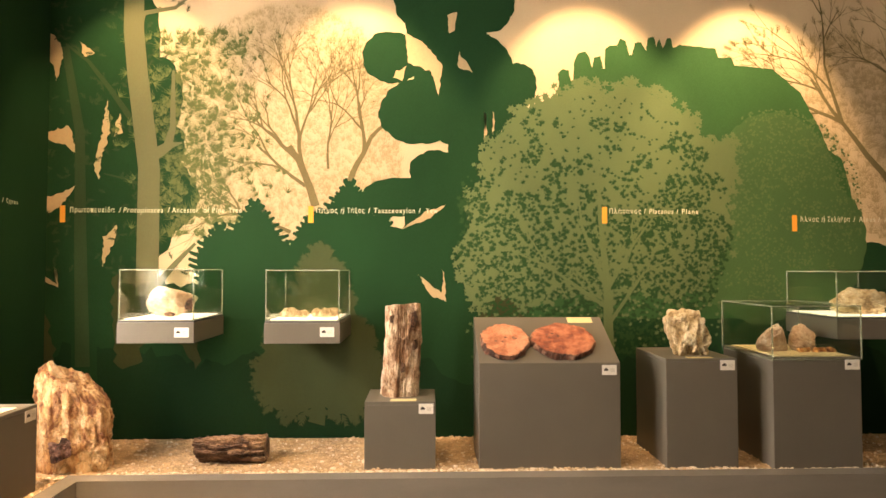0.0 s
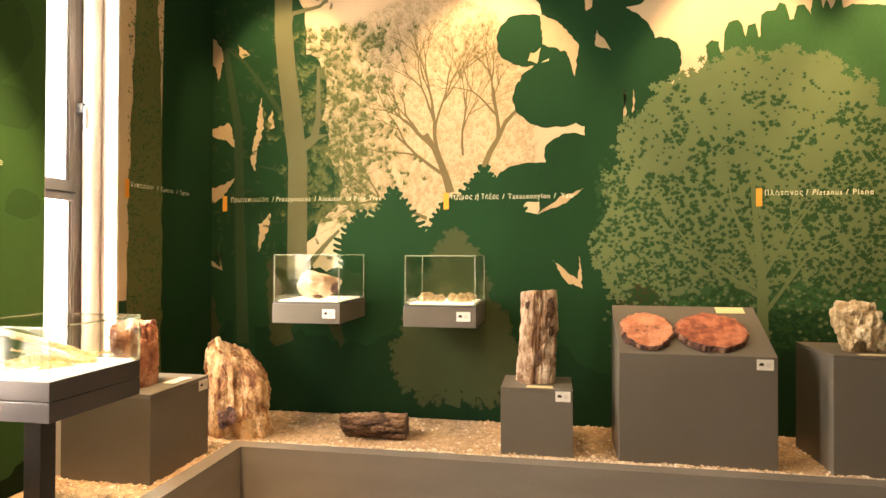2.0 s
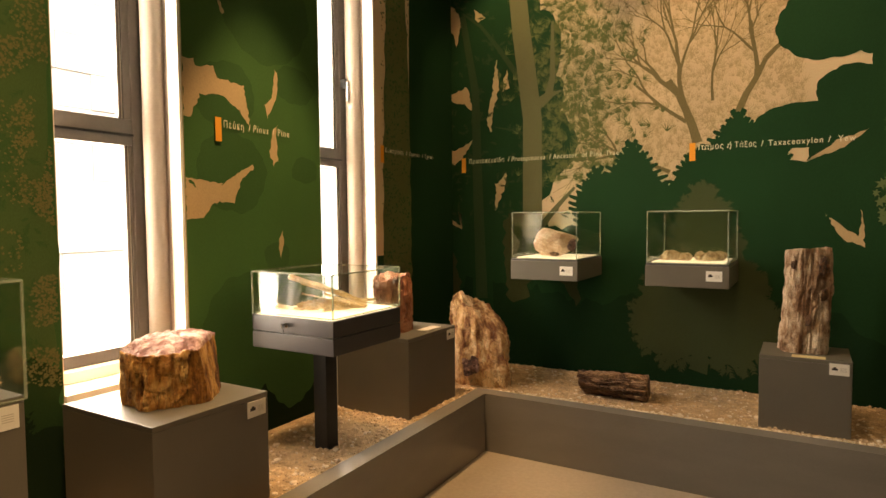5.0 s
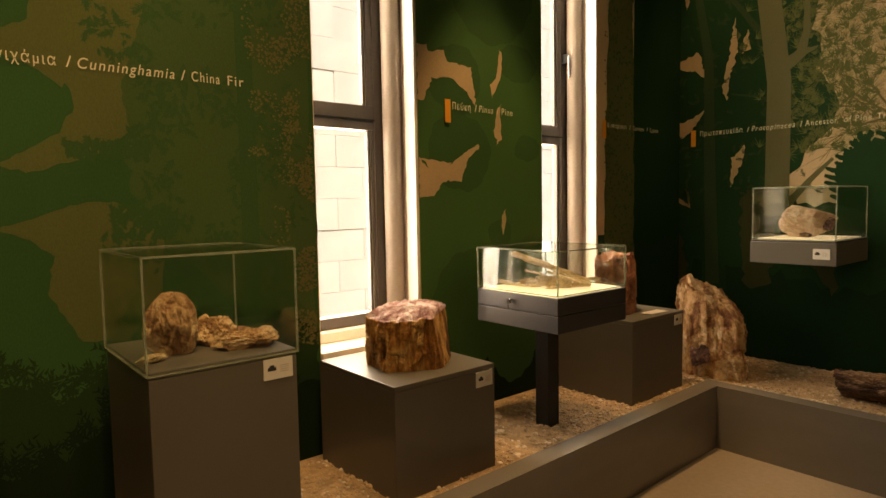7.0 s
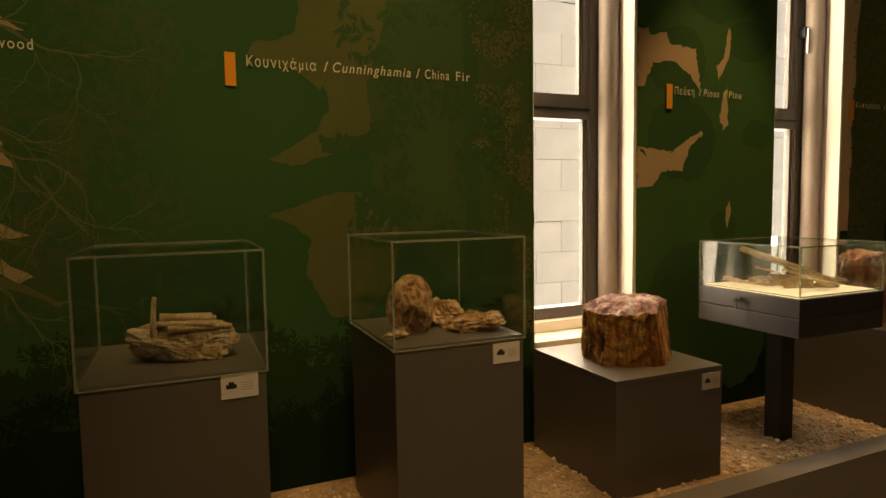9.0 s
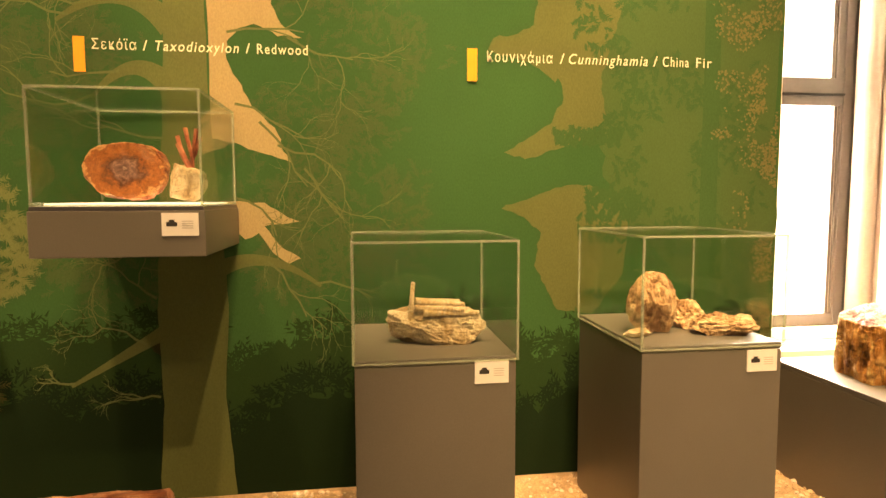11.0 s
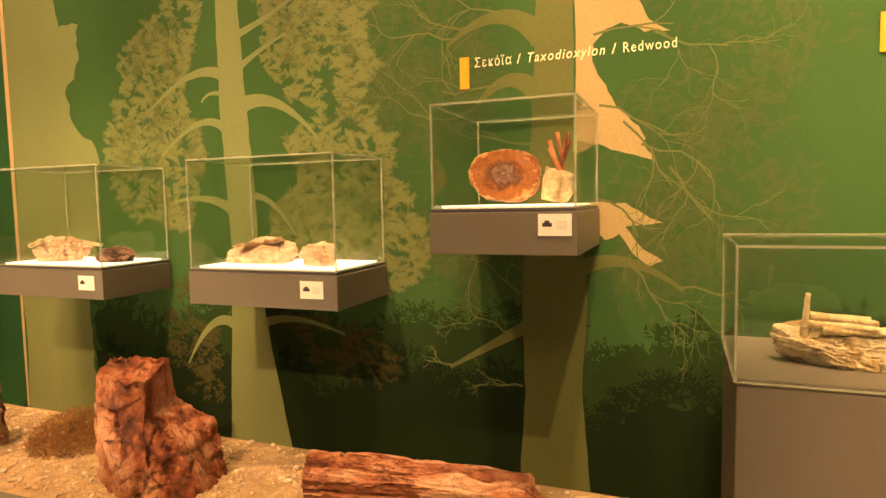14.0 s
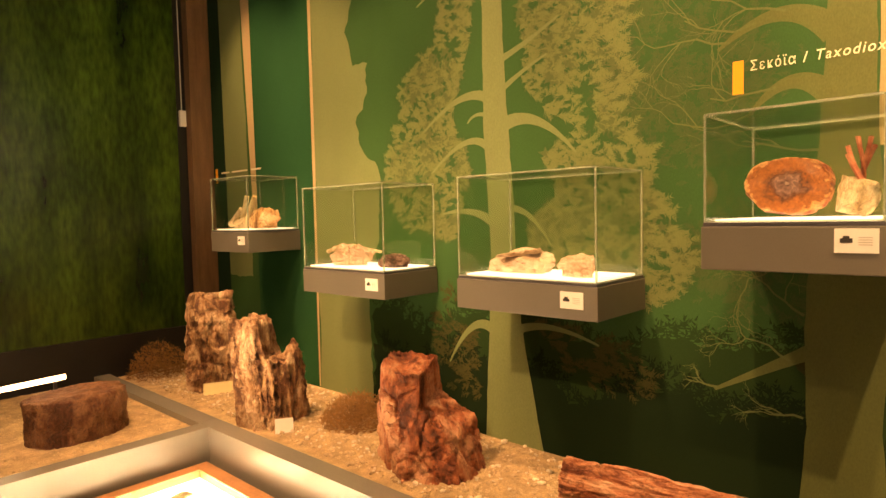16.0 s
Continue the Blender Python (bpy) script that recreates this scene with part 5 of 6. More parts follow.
for _ in range(900):
    u, v = sk.rng.uniform(-2.85, -1.55), sk.rng.uniform(0.50, 1.10)
    low = inside([(-2.16, 0.92), (-1.90, 0.92), (-1.70, 0.86), (-1.58, 0.75), (-1.64, 0.64), (-1.86, 0.66), (-2.05, 0.76)], u, v) or inside([(-2.75, 1.0), (-2.45, 1.05), (-2.45, 0.5), (-2.75, 0.55)], u, v)
    if low and noise.noise((u * 6, v * 6, 21)) > -0.2:
        sk.frond(u, v, (0 if u > -2.3 else 3.14) + sk.rng.uniform(-1.0, 0.8), sk.rng.uniform(0.05, 0.085), 0.003, 6)
sk.done("painted_foliage", paint("mural_low_foliage", (0.058, 0.056, 0.019)), wall_left, "dull brown-green painted low foliage")
sk = Sketch("left", 1, 45)
sk.ragged([(-3.79, 0.2), (-3.79, 3.8), (-3.36, 3.8), (-3.38, 2.67), (-3.45, 2.50), (-3.40, 2.36), (-3.39, 2.29), (-3.27, 2.29), (-3.28, 2.09), (-3.37, 1.97), (-3.34, 1.84), (-3.30, 1.76), (-3.21, 1.73), (-3.17, 1.60), (-3.2, 1.3), (-3.3, 0.9), (-3.28, 0.2)], 0.014, 0.03)
sk.ragged([(-5.1, 1.0), (-5.1, 3.8), (-4.66, 3.8), (-4.58, 1.0)], 0.01)
sk.done("painted_pale_bark", SAGE, wall_left, "sage painted bark panel")
sk = Sketch("left", 2, 46)
sk.poly([(-3.815, 0.33), (-3.815, 3.8), (-3.785, 3.8), (-3.785, 1.7), (-3.80, 0.33)])
sk.poly([(-4.55, 1.45), (-4.66, 3.8), (-4.52, 3.8), (-4.49, 1.45)])
sk.done("painted_light_strip", TAN, wall_left, "tan painted strips")
sk = Sketch("left", 1.6, 471)
sk.ragged([(-4.50, 0.3), (-4.50, 3.8), (-3.82, 3.8), (-3.82, 0.3)], 0.002)
sk.done("painted_green_field", paint("mural_bright_green", (0.016, 0.082, 0.030)), wall_left, "saturated green painted band")
sk = Sketch("left", 3, 47)
sk.poly([(-5.19, 0.33), (-5.19, 3.8), (-4.95, 3.8), (-4.9, 0.33)])
sk.done("painted_dark_strip", NIGHT, wall_left, "very dark green painted strip")


# ---- species names painted on the murals ----
def letters(body, size, shear=0.0):
    cu = bpy.data.curves.new("letters", "FONT")
    cu.body, cu.size, cu.shear, cu.space_character = body, size, shear, 1.22
    cu.offset = 0.0003
    ob = new("letters", cu)
    me = bpy.data.meshes.new_from_object(ob.evaluated_get(bpy.context.evaluated_depsgraph_get()))
    bpy.data.objects.remove(ob)
    return me


def species(wall, u, top, words, height=0.050, drop=0.046):
    """An orange bar and a line of lettering, each word with its start and end along the wall; the middle word leans."""
    name = empty("species_label", (u, YW - 0.008, top - 0.06) if wall == "back" else (XW + 0.008, u, top - 0.06), "orange bar with cream lettering on the mural", "sign", "species labels")
    d = 0.0065
    bar = box(u - 0.018, u + 0.018, YW - d - 0.001, YW - d, top - 0.115, top) if wall == "back" else box(XW + d, XW + d + 0.001, u - 0.018, u + 0.018, top - 0.115, top)
    part("orange_bar", bar, ORANGE, name, "orange painted bar")
    m = pose(0, YW - d, 0, 90) if wall == "back" else pose(XW + d, 0, 0, 90, 0, 90)
    middle = sum(w[0] != "/" for w in words) > 2
    seen = 0
    for body, start, end in words:
        seen += body != "/"
        me = letters(body, height, 0.22 if (middle and seen == 2 and body != "/") else 0.0)
        xs = [v.co.x for v in me.vertices]
        lo, k = min(xs), (end - start) / (max(xs) - min(xs))
        bm = bmesh.new()
        bm.from_mesh(me)
        bpy.data.meshes.remove(me)
        bmesh.ops.translate(bm, vec=(-lo, 0, 0), verts=bm.verts)
        bmesh.ops.scale(bm, vec=(k, 1, 1), verts=bm.verts)
        bmesh.ops.translate(bm, vec=(start, top - drop, 0), verts=bm.verts)
        bm.transform(m)
        part("word", bm, LETTER, name, "cream lettering")
    return name


species("back", -2.55, 1.918, (("Πρωτοπευκίδα", -2.50, -2.20), ("/", -2.17, -2.155), ("Protopinacea", -2.14, -1.87), ("/", -1.84, -1.825), ("Ancestor", -1.81, -1.63), ("of", -1.595, -1.555), ("Pine", -1.535, -1.45), ("Tree", -1.425, -1.335)))
species("back", -0.86, 1.918, (("Ίταμος", -0.83, -0.675), ("ή", -0.655, -0.63), ("Τάξος", -0.61, -0.49), ("/", -0.465, -0.45), ("Taxaceoxylon", -0.425, -0.14), ("/", -0.115, -0.10), ("Yew", -0.065, 0.02)))
species("back", 1.19, 1.918, (("Πλάτανος", 1.225, 1.45), ("/", 1.468, 1.483), ("Platanus", 1.505, 1.68), ("/", 1.70, 1.715), ("Plane", 1.74, 1.858)))
species("back", 2.545, 1.865, (("Άλνος", 2.585, 2.72), ("ή", 2.74, 2.765), ("Σκλήθρα", 2.785, 2.945), ("/", 2.97, 2.985), ("Alnus", 3.01, 3.13), ("/", 3.15, 3.165), ("Alder", 3.195, 3.32)))
species("left", 3.352, 1.935, (("Κυπαρίσσι", 3.385, 3.60), ("/", 3.635, 3.65), ("Cupressus", 3.675, 3.81), ("/", 3.845, 3.86), ("Cypress", 3.885, 3.99)), 0.042, 0.042)
species("left", 2.03, 1.94, (("Πεύκη", 2.062, 2.185), ("/", 2.215, 2.23), ("Pinus", 2.245, 2.35), ("/", 2.378, 2.392), ("Pine", 2.415, 2.50)), 0.050)
species("left", 0.05, 1.93, (("Κουνιχάμια", 0.105, 0.35), ("/", 0.378, 0.395), ("Cunninghamia", 0.412, 0.72), ("/", 0.742, 0.759), ("China", 0.78, 0.885), ("Fir", 0.915, 0.978)), 0.052, 0.044)
species("left", -1.27, 1.93, (("Σεκόϊα", -1.23, -1.09), ("/", -1.07, -1.055), ("Taxodioxylon", -1.03, -0.76), ("/", -0.738, -0.723), ("Redwood", -0.70, -0.53)), 0.048, 0.040)
far = empty("species_label", (XW + 0.008, -5.05, 1.76), "orange bar with small illegible lettering on the mural", "sign", "species labels")
part("orange_bar", box(XW + 0.0065, XW + 0.0075, -5.07, -5.035, 1.70, 1.81), ORANGE, far, "orange painted bar")
for a, b in ((-4.98, -4.86), (-4.82, -4.60), (-4.55, -4.42)):
    part("lettering", box(XW + 0.0065, XW + 0.0075, a, b, 1.768, 1.780), LETTER, far, "cream bars")

# ---- fossils ----
def fbm(p, octaves=4, gain=0.5):
    s, a, q = 0.0, 1.0, Vector(p)
    for _ in range(octaves):
        s += a * noise.noise(q)
        q, a = q * 2.03 + Vector((3.1, 1.7, 5.3)), a * gain
    return s


def column(height, rx, ry, seed, prof=lambda s: 1.0, lean=(0, 0), top=lambda c, s: 0.0, ridge=0.10, rough=0.05, ridges=5.0, nth=150, nz=90, cap=18, cap_noise=0.01, two_mats=False, lobes=0.13, facets=0, plates=0.045, cell=(3.4, 5.0), fold=0.0):
    """A block of petrified trunk, upright from z = 0: ridged bark, broken top."""
    bm = bmesh.new()
    rings = []
    ph = seed * 7.7
    tone = bm.verts.layers.float.new("plate")

    def splinter(c, s, z):
        """Tone and depth of the splintered plate at a point of the bark, and how near its edge is."""
        w = 0.10 * noise.noise((c * 4 + ph, s * 4, z * 9))
        dist, spots = noise.voronoi(Vector((c * cell[0] + ph + w, s * cell[0] + w, z * cell[1] + ph)))
        return noise.noise(Vector(spots[0]) * 7.31), max(0.0, 1 - (dist[1] - dist[0]) * 9)

    planes = []
    prng = random.Random(seed + 500)
    for _ in range(facets):
        t = prng.uniform(0, 6.283)
        planes.append((math.cos(t), math.sin(t), prng.uniform(0.72, 0.90), prng.uniform(-0.12, 0.12)))

    def radius(c, s, f):
        z = f * height
        r = 1 + lobes * noise.noise((c * 1.1 + ph, s * 1.1, f * 0.8))
        for pc, ps, d, tilt in planes:
            over = r * (c * pc + s * ps) - d - tilt * f
            if over > 0:
                r -= 0.93 * over / max(0.35, c * pc + s * ps)
        r += ridge * 0.8 * fbm((c * ridges + ph, s * ridges, z * 2.0), 3)
        # thin upright crevices, level cracks, chipped surface
        r -= ridge * 1.1 * max(0.0, 1 - 7 * abs(noise.noise((c * ridges * 0.8 + ph, s * ridges * 0.8, z * 1.6 + ph)))) 
        r -= rough * 0.9 * max(0.0, 1 - 11 * abs(noise.noise((c * 1.3 + ph, s * 1.3, z * 5.5 + ph))))
        r += 0.5 * rough * math.floor(2.5 * noise.noise((c * 2.4 + ph, s * 2.4, z * 9 + ph))) + 0.3 * rough
        val, rim = splinter(c, s, z)
        r += plates * (1.1 * val - 0.9 * rim)
        r -= fold * abs(noise.noise((c * 6 + ph, s * 6, z * 1.1))) * 2
        return prof(f) * (r + 0.8 * rough * fbm((c * 5 + ph, s * 5, z * 16), 4, 0.6)), val
    for i in range(nz + 1):
        f = i / nz
        ring = []
        for j in range(nth):
            a = 2 * math.pi * j / nth
            c, s = math.cos(a), math.sin(a)
            r, val = radius(c, s, f)
            if i == 0:
                r *= 0.97
            if i == nz:
                r *= 0.975
            h = height + top(c, s) + 0.35 * cap_noise * fbm((c * 6 + ph, s * 6, 1), 3)
            ring.append(bm.verts.new((rx * r * c + lean[0] * f, ry * r * s + lean[1] * f, f * h)))
            ring[-1][tone] = val
        rings.append(ring)
    for lo, hi in zip(rings, rings[1:]):
        for j in range(nth):
            bm.faces.new((lo[j], lo[(j + 1) % nth], hi[(j + 1) % nth], hi[j]))
    last = rings[-1]
    n0 = len(bm.faces)
    center = Vector((lean[0], lean[1], 0))
    edge = [v.co.copy() for v in last]
    for k in range(1, cap + 1):
        q = 1 - k / (cap + 1)
        ring = []
        for j in range(nth):
            c, s = math.cos(2 * math.pi * j / nth), math.sin(2 * math.pi * j / nth)
            e = edge[j]
            x, y = center.x + (e.x - center.x) * q, center.y + (e.y - center.y) * q
            z = height + top(c * q, s * q) + cap_noise * fbm((x * 16 + ph, y * 16, ph), 4) * (0.3 + q)
            ring.append(bm.verts.new((x, y, z)))
        for j in range(nth):
            bm.faces.new((last[j], last[(j + 1) % nth], ring[(j + 1) % nth], ring[j]))
        last = ring
    bm.faces.new(last)
    if two_mats:
        bm.faces.ensure_lookup_table()
        for f in bm.faces[n0:]:
            f.material_index = 1
    bm.faces.new(rings[0][::-1])
    return bm


def weather(bm, seed, amp=0.010, wide=0.055, tall=0.14, groove=0.5):
    """Splintered plates, grooves and chips worked into a finished block, in metres."""
    tone = bm.verts.layers.float.get("plate") or bm.verts.layers.float.new("plate")
    bm.normal_update()
    ph = seed * 5.7
    moves = []
    for v in bm.verts:
        p = v.co
        q = Vector((p.x / wide, p.y / wide, p.z / tall))
        q += Vector((noise.noise(p * 9 + Vector((ph, 0, 0))), noise.noise(p * 9 + Vector((0, ph, 0))), noise.noise(p * 7 + Vector((0, 0, ph))))) * 0.55
        dist, spots = noise.voronoi(q + Vector((ph, ph * 0.7, ph * 1.3)))
        val = noise.noise(Vector(spots[0]) * 7.31)
        edge = max(0.0, 1 - (dist[1] - dist[0]) * 5.5)
        cut = max(0.0, 1 - 6 * abs(noise.noise((p.x / wide * 0.9 + ph, p.y / wide * 0.9, p.z / tall * 0.5))))
        chip = fbm((p.x * 42 + ph, p.y * 42, p.z * 34), 3, 0.6)
        v[tone] = val
        moves.append((v, v.normal * amp * (1.5 * val - 0.9 * edge - groove * cut + 0.26 * chip)))
    for v, d in moves:
        low = v.co.z < 0.004
        v.co += d
        if low:
            v.co.z = 0.0
    return bm


def layered(lx, ly, height, seed, layers=6, point=0.5, jag=0.22):
    """A flat rock split into irregular beds, drawn out to a point along -y; z = 0 at the bottom."""
    rng = random.Random(seed)
    bm = bmesh.new()
    tone = bm.verts.layers.float.new("plate")
    z = 0.0
    n = 64
    for k in range(layers):
        f = k / max(1, layers - 1)
        thick = height / layers * rng.uniform(0.75, 1.25)
        shrink = 1 - 0.62 * f ** 1.6 + rng.uniform(-0.06, 0.06)
        ox, oy, val = rng.uniform(-0.12, 0.12) * lx * f, rng.uniform(-0.05, 0.20) * ly * f, rng.uniform(-0.5, 0.5)
        rings = []
        for zz, r0 in ((z, 0.96), (z + 0.3 * thick, 1.0), (z + 0.8 * thick, 0.985), (z + thick, 0.93), (z + thick, 0.6), (z + thick, 0.2)):
            ring = []
            for j in range(n):
                a = 2 * math.pi * j / n
                c, sn = math.cos(a), math.sin(a)
                r = r0 * shrink * (1 + jag * fbm((c * 1.7 + seed, sn * 1.7, k * 0.9), 4, 0.6) + 0.05 * fbm((c * 7, sn * 7, zz * 120 + seed), 2))
                tip = 1 - point * max(0.0, -sn) ** 2 * 0.75
                top = 0.010 * fbm((c * r * 3 + seed, sn * r * 3, k), 3) if r0 < 0.95 else 0.0
                v = bm.verts.new((ox + lx * r * c * tip, oy + ly * r * sn, max(0.0, zz + top)))
                v[tone] = val
                ring.append(v)
            rings.append(ring)
        for lo, hi in zip(rings, rings[1:]):
            for j in range(n):
                bm.faces.new((lo[j], lo[(j + 1) % n], hi[(j + 1) % n], hi[j]))
        bm.faces.new(rings[-1])
        bm.faces.new(rings[0][::-1])
        z += thick * 0.92
    return bm


def taper(bm, ly, most=0.6):
    """Thin a rock towards its -y end."""
    for v in bm.verts:
        k = 1 - most * max(0.0, -v.co.y / ly) ** 1.3
        v.co.x, v.co.z = v.co.x * k, v.co.z * k
    return bm


def chop(bm, seed, count, near=0.74, far=0.92, tilt=0.25):
    """Split flat faces off a block, as stone breaks."""
    rng = random.Random(seed)
    for _ in range(count):
        a = rng.uniform(0, 6.283)
        n = Vector((math.cos(a), math.sin(a), rng.uniform(-tilt, tilt) + 0.1)).normalized()
        mid = sum((v.co.dot(n) for v in bm.verts)) / len(bm.verts)
        d = mid + (max(v.co.dot(n) for v in bm.verts) - mid) * rng.uniform(near, far)
        for v in bm.verts:
            over = v.co.dot(n) - d
            if over > 0:
                v.co -= n * (over * 0.9)
                v.co.z = max(v.co.z, 0.0)
    return bm


def boulder(sx, sy, sz, seed, rough=0.22, cuts=5, sub=5, flat=-0.55, grain=(2.2, 2.2, 2.2), fine=1.0):
    """A broken rock resting on its flattened underside, z = 0 at the bottom."""
    bm = bmesh.new()
    bmesh.ops.create_icosphere(bm, subdivisions=sub, radius=1.0)
    tone = bm.verts.layers.float.new("plate")
    rng = random.Random(seed)
    planes = []
    for _ in range(cuts):
        n = Vector((rng.gauss(0, 1), rng.gauss(0, 1), rng.gauss(0, 0.8))).normalized()
        planes.append((n, rng.uniform(0.55, 0.85)))
    for v in bm.verts:
        p = v.co.copy()
        q = Vector((p.x * grain[0], p.y * grain[1], p.z * grain[2]))
        r = 1 + rough * fbm(q * 0.6 + Vector((seed, 0, 0)), 5, 0.55)
        p = p * r
        for n, d in planes:
            over = p.dot(n) - d
            if over > 0:
                p -= n * over * 0.85
        p += v.co * fine * (0.09 * fbm(q * 2.6 + Vector((0, seed, 0)), 4, 0.6) - 0.10 * max(0.0, 0.22 - abs(noise.noise(q * 1.5 + Vector((seed, 3, 1))))))
        dist, spots = noise.voronoi(q * 1.7 + Vector((seed * 3.3, 0.14 * noise.noise(q * 4), 0)))
        v[tone] = noise.noise(Vector(spots[0]) * 7.31)
        p += v.co * fine * (0.07 * v[tone] - 0.05 * max(0.0, 1 - (dist[1] - dist[0]) * 8))
        p.z = max(p.z, flat)
        v.co = Vector((p.x * sx, p.y * sy, (p.z - flat) * sz))
    return bm


LAYER = petrified("brown_layer", (0.26, 0.14, 0.07), (0.42, 0.26, 0.15), (0.56, 0.40, 0.27), (10, 10, 4))
ROUND = petrified("red_brown_round", (0.15, 0.055, 0.028), (0.25, 0.105, 0.052), (0.36, 0.175, 0.095), (5, 5, 4))
WORLD = {}


def fossil(name, bm, mat, m, label, category="fossil", group=""):
    for f in bm.faces:
        f.smooth = False
    me = bpy.data.meshes.new(name)
    bm.to_mesh(me)
    bm.free()
    for one in (mat if isinstance(mat, (list, tuple)) else [mat]):
        me.materials.append(one)
    ob = new(name, me)
    ob.matrix_world = m
    ORIGIN[ob], WORLD[ob] = m.translation.copy(), m.copy()
    return tagged(ob, label, category, group)


def bit(parent, name, bm, mat, m, label=""):
    """A piece of a fossil group, at its own pose under the group's empty."""
    ob = fossil(name, bm, mat, pose(0, 0, 0), label)
    if "category" in ob:
        del ob["category"]
    ob.parent = parent
    ob.matrix_basis = WORLD.get(parent, Matrix.Translation(ORIGIN[parent])).inverted() @ m
    return ob


def twig(length, r0, r1, seed, bend=0.1, n=10):
    """A thin bent rod along x."""
    bm = bmesh.new()
    rings = []
    for i in range(13):
        f = i / 12
        c = Vector((f * length, bend * length * math.sin(f * 3 + seed), 0.5 * bend * length * math.sin(f * 2.3 + seed * 2)))
        r = r0 + (r1 - r0) * f
        rings.append([bm.verts.new(c + Vector((0, math.cos(a), math.sin(a))) * r * (1 + 0.25 * noise.noise((f * 9, a, seed)))) for a in (2 * math.pi * j / n for j in range(n))])
    for lo, hi in zip(rings, rings[1:]):
        for j in range(n):
            bm.faces.new((lo[j], hi[j], hi[(j + 1) % n], lo[(j + 1) % n]))
    bm.faces.new(rings[0])
    bm.faces.new(rings[-1][::-1])
    return bm


G = GRAVEL_Z - 0.012

# pale stump with a peak, its dark knot
st = fossil("fossil_stump", weather(chop(column(0.600, 0.228, 0.16, 1, lambda s: 1.04 - 0.08 * s - 0.10 * max(0, s - 0.75), (-0.015, 0.0), lambda c, s: -0.075 * (c + 0.6) - 0.10 * max(0.0, c) ** 2 + 0.070 * math.exp(-((c + 0.62) ** 2 + (s + 0.2) ** 2) / 0.04) - 0.02, 0.05, 0.035, 3.0, nth=180, nz=110, cap_noise=0.025, facets=5, plates=0.03), 6, 6, near=0.88), 1, 0.0065, 0.075, 0.26, 0.5), PALE_WOOD,
            pose(-2.125, 3.70, G), "pale petrified stump with a pointed broken top on gravel")
bit(st, "dark_knot", weather(boulder(0.062, 0.035, 0.070, 31, 0.4, 4, 4, -0.9), 32, 0.006, 0.03, 0.03), CORE, pose(-2.105, 3.550, 0.40, 0, 8, 0), "black knot hollow")
# fallen brown log
fossil("fossil_log", weather(chop(column(0.40, 0.085, 0.10, 2, lambda s: 1.0, (0, 0), lambda c, s: 0.02 * c, 0.16, 0.09, 6.0, nth=150, facets=4), 10, 8, tilt=0.1), 2, 0.010, 0.035, 0.24), BROWN_WOOD, pose(-1.02, 3.79, GRAVEL_Z + 0.072, 0, -91, 4), "dark brown petrified log lying on the gravel")
# upright trunk on the low plinth
pt = fossil("petrified_tree", weather(chop(column(0.545, 0.118, 0.118, 3, lambda s: 1.04 - 0.20 * s + 0.16 * s * s + (0.04 if s > 0.93 else 0), (0.018, 0.0), lambda c, s: 0.008 * c - 0.01 * s, 0.06, 0.045, 4.0, cap_noise=0.012, facets=4), 8, 9, near=0.84, tilt=0.1), 3, 0.0045, 0.05, 0.20), GREY_WOOD, pose(-0.215, 3.83, 0.716), "upright pale petrified trunk on a low grey plinth")
for x, y, z, k in ((-0.135, 3.745, 1.13, 1.0), (-0.13, 3.75, 0.99, 0.8), (-0.20, 3.722, 0.86, 0.6), (-0.27, 3.735, 1.16, 0.5)):
    bit(pt, "brown_scar", boulder(0.028 * k, 0.014 * k, 0.05 * k, int(90 + 10 * k), 0.35, 5, 4, -0.9), BROWN_WOOD, pose(x, y, z, 0, 6, 40 * (x > -0.2)), "rough brown scar")


def slab(rx, ry, seed, edge, face, m, label, prof=None):
    bm = column(0.035, rx, ry, seed, lambda s: 1.0 - 0.03 * s, (0, 0), lambda c, s: 0.0, 0.03, 0.035, 2.5, nz=6, cap=22, cap_noise=0.004, two_mats=True, lobes=0.09)
    ob = fossil("fossil_slab", bm, [edge, face], m, label, "fossil", "polished slabs")
    return ob


SLAB_RIM = petrified("slab_rim", (0.05, 0.02, 0.012), (0.16, 0.06, 0.035), (0.36, 0.20, 0.13))
a = slab(0.152, 0.172, 41, SLAB_RIM, ORANGE_FACE, on_slope(0.418, 0.188, 0.001), "polished orange petrified wood slab on the sloping plinth")
b = slab(0.198, 0.176, 44, SLAB_RIM, RED_FACE, on_slope(0.772, 0.192, 0.001), "polished red petrified wood slab on the sloping plinth")
for par, x0, s0, n in ((a, 0.425, 0.19, 6), (b, 0.74, 0.23, 4)):
    rng = random.Random(n)
    for _ in range(n):
        bit(par, "dark_pit", boulder(0.010, 0.006, 0.003, rng.randint(1, 99), 0.3, 1, 2), CORE, on_slope(x0 + rng.uniform(-0.07, 0.07), s0 + rng.uniform(-0.03, 0.03), 0.034))
fossil("fossil_rock", weather(boulder(0.150, 0.13, 0.180, 5, 0.28, 9, 5, -0.78, (2.6, 2.6, 1.2), fine=0.7), 26, 0.012, 0.06, 0.09), CREAM_ROCK, pose(1.54, 3.80, 0.962, 0, 0, 20), "cream fossil rock on a tall grey plinth")
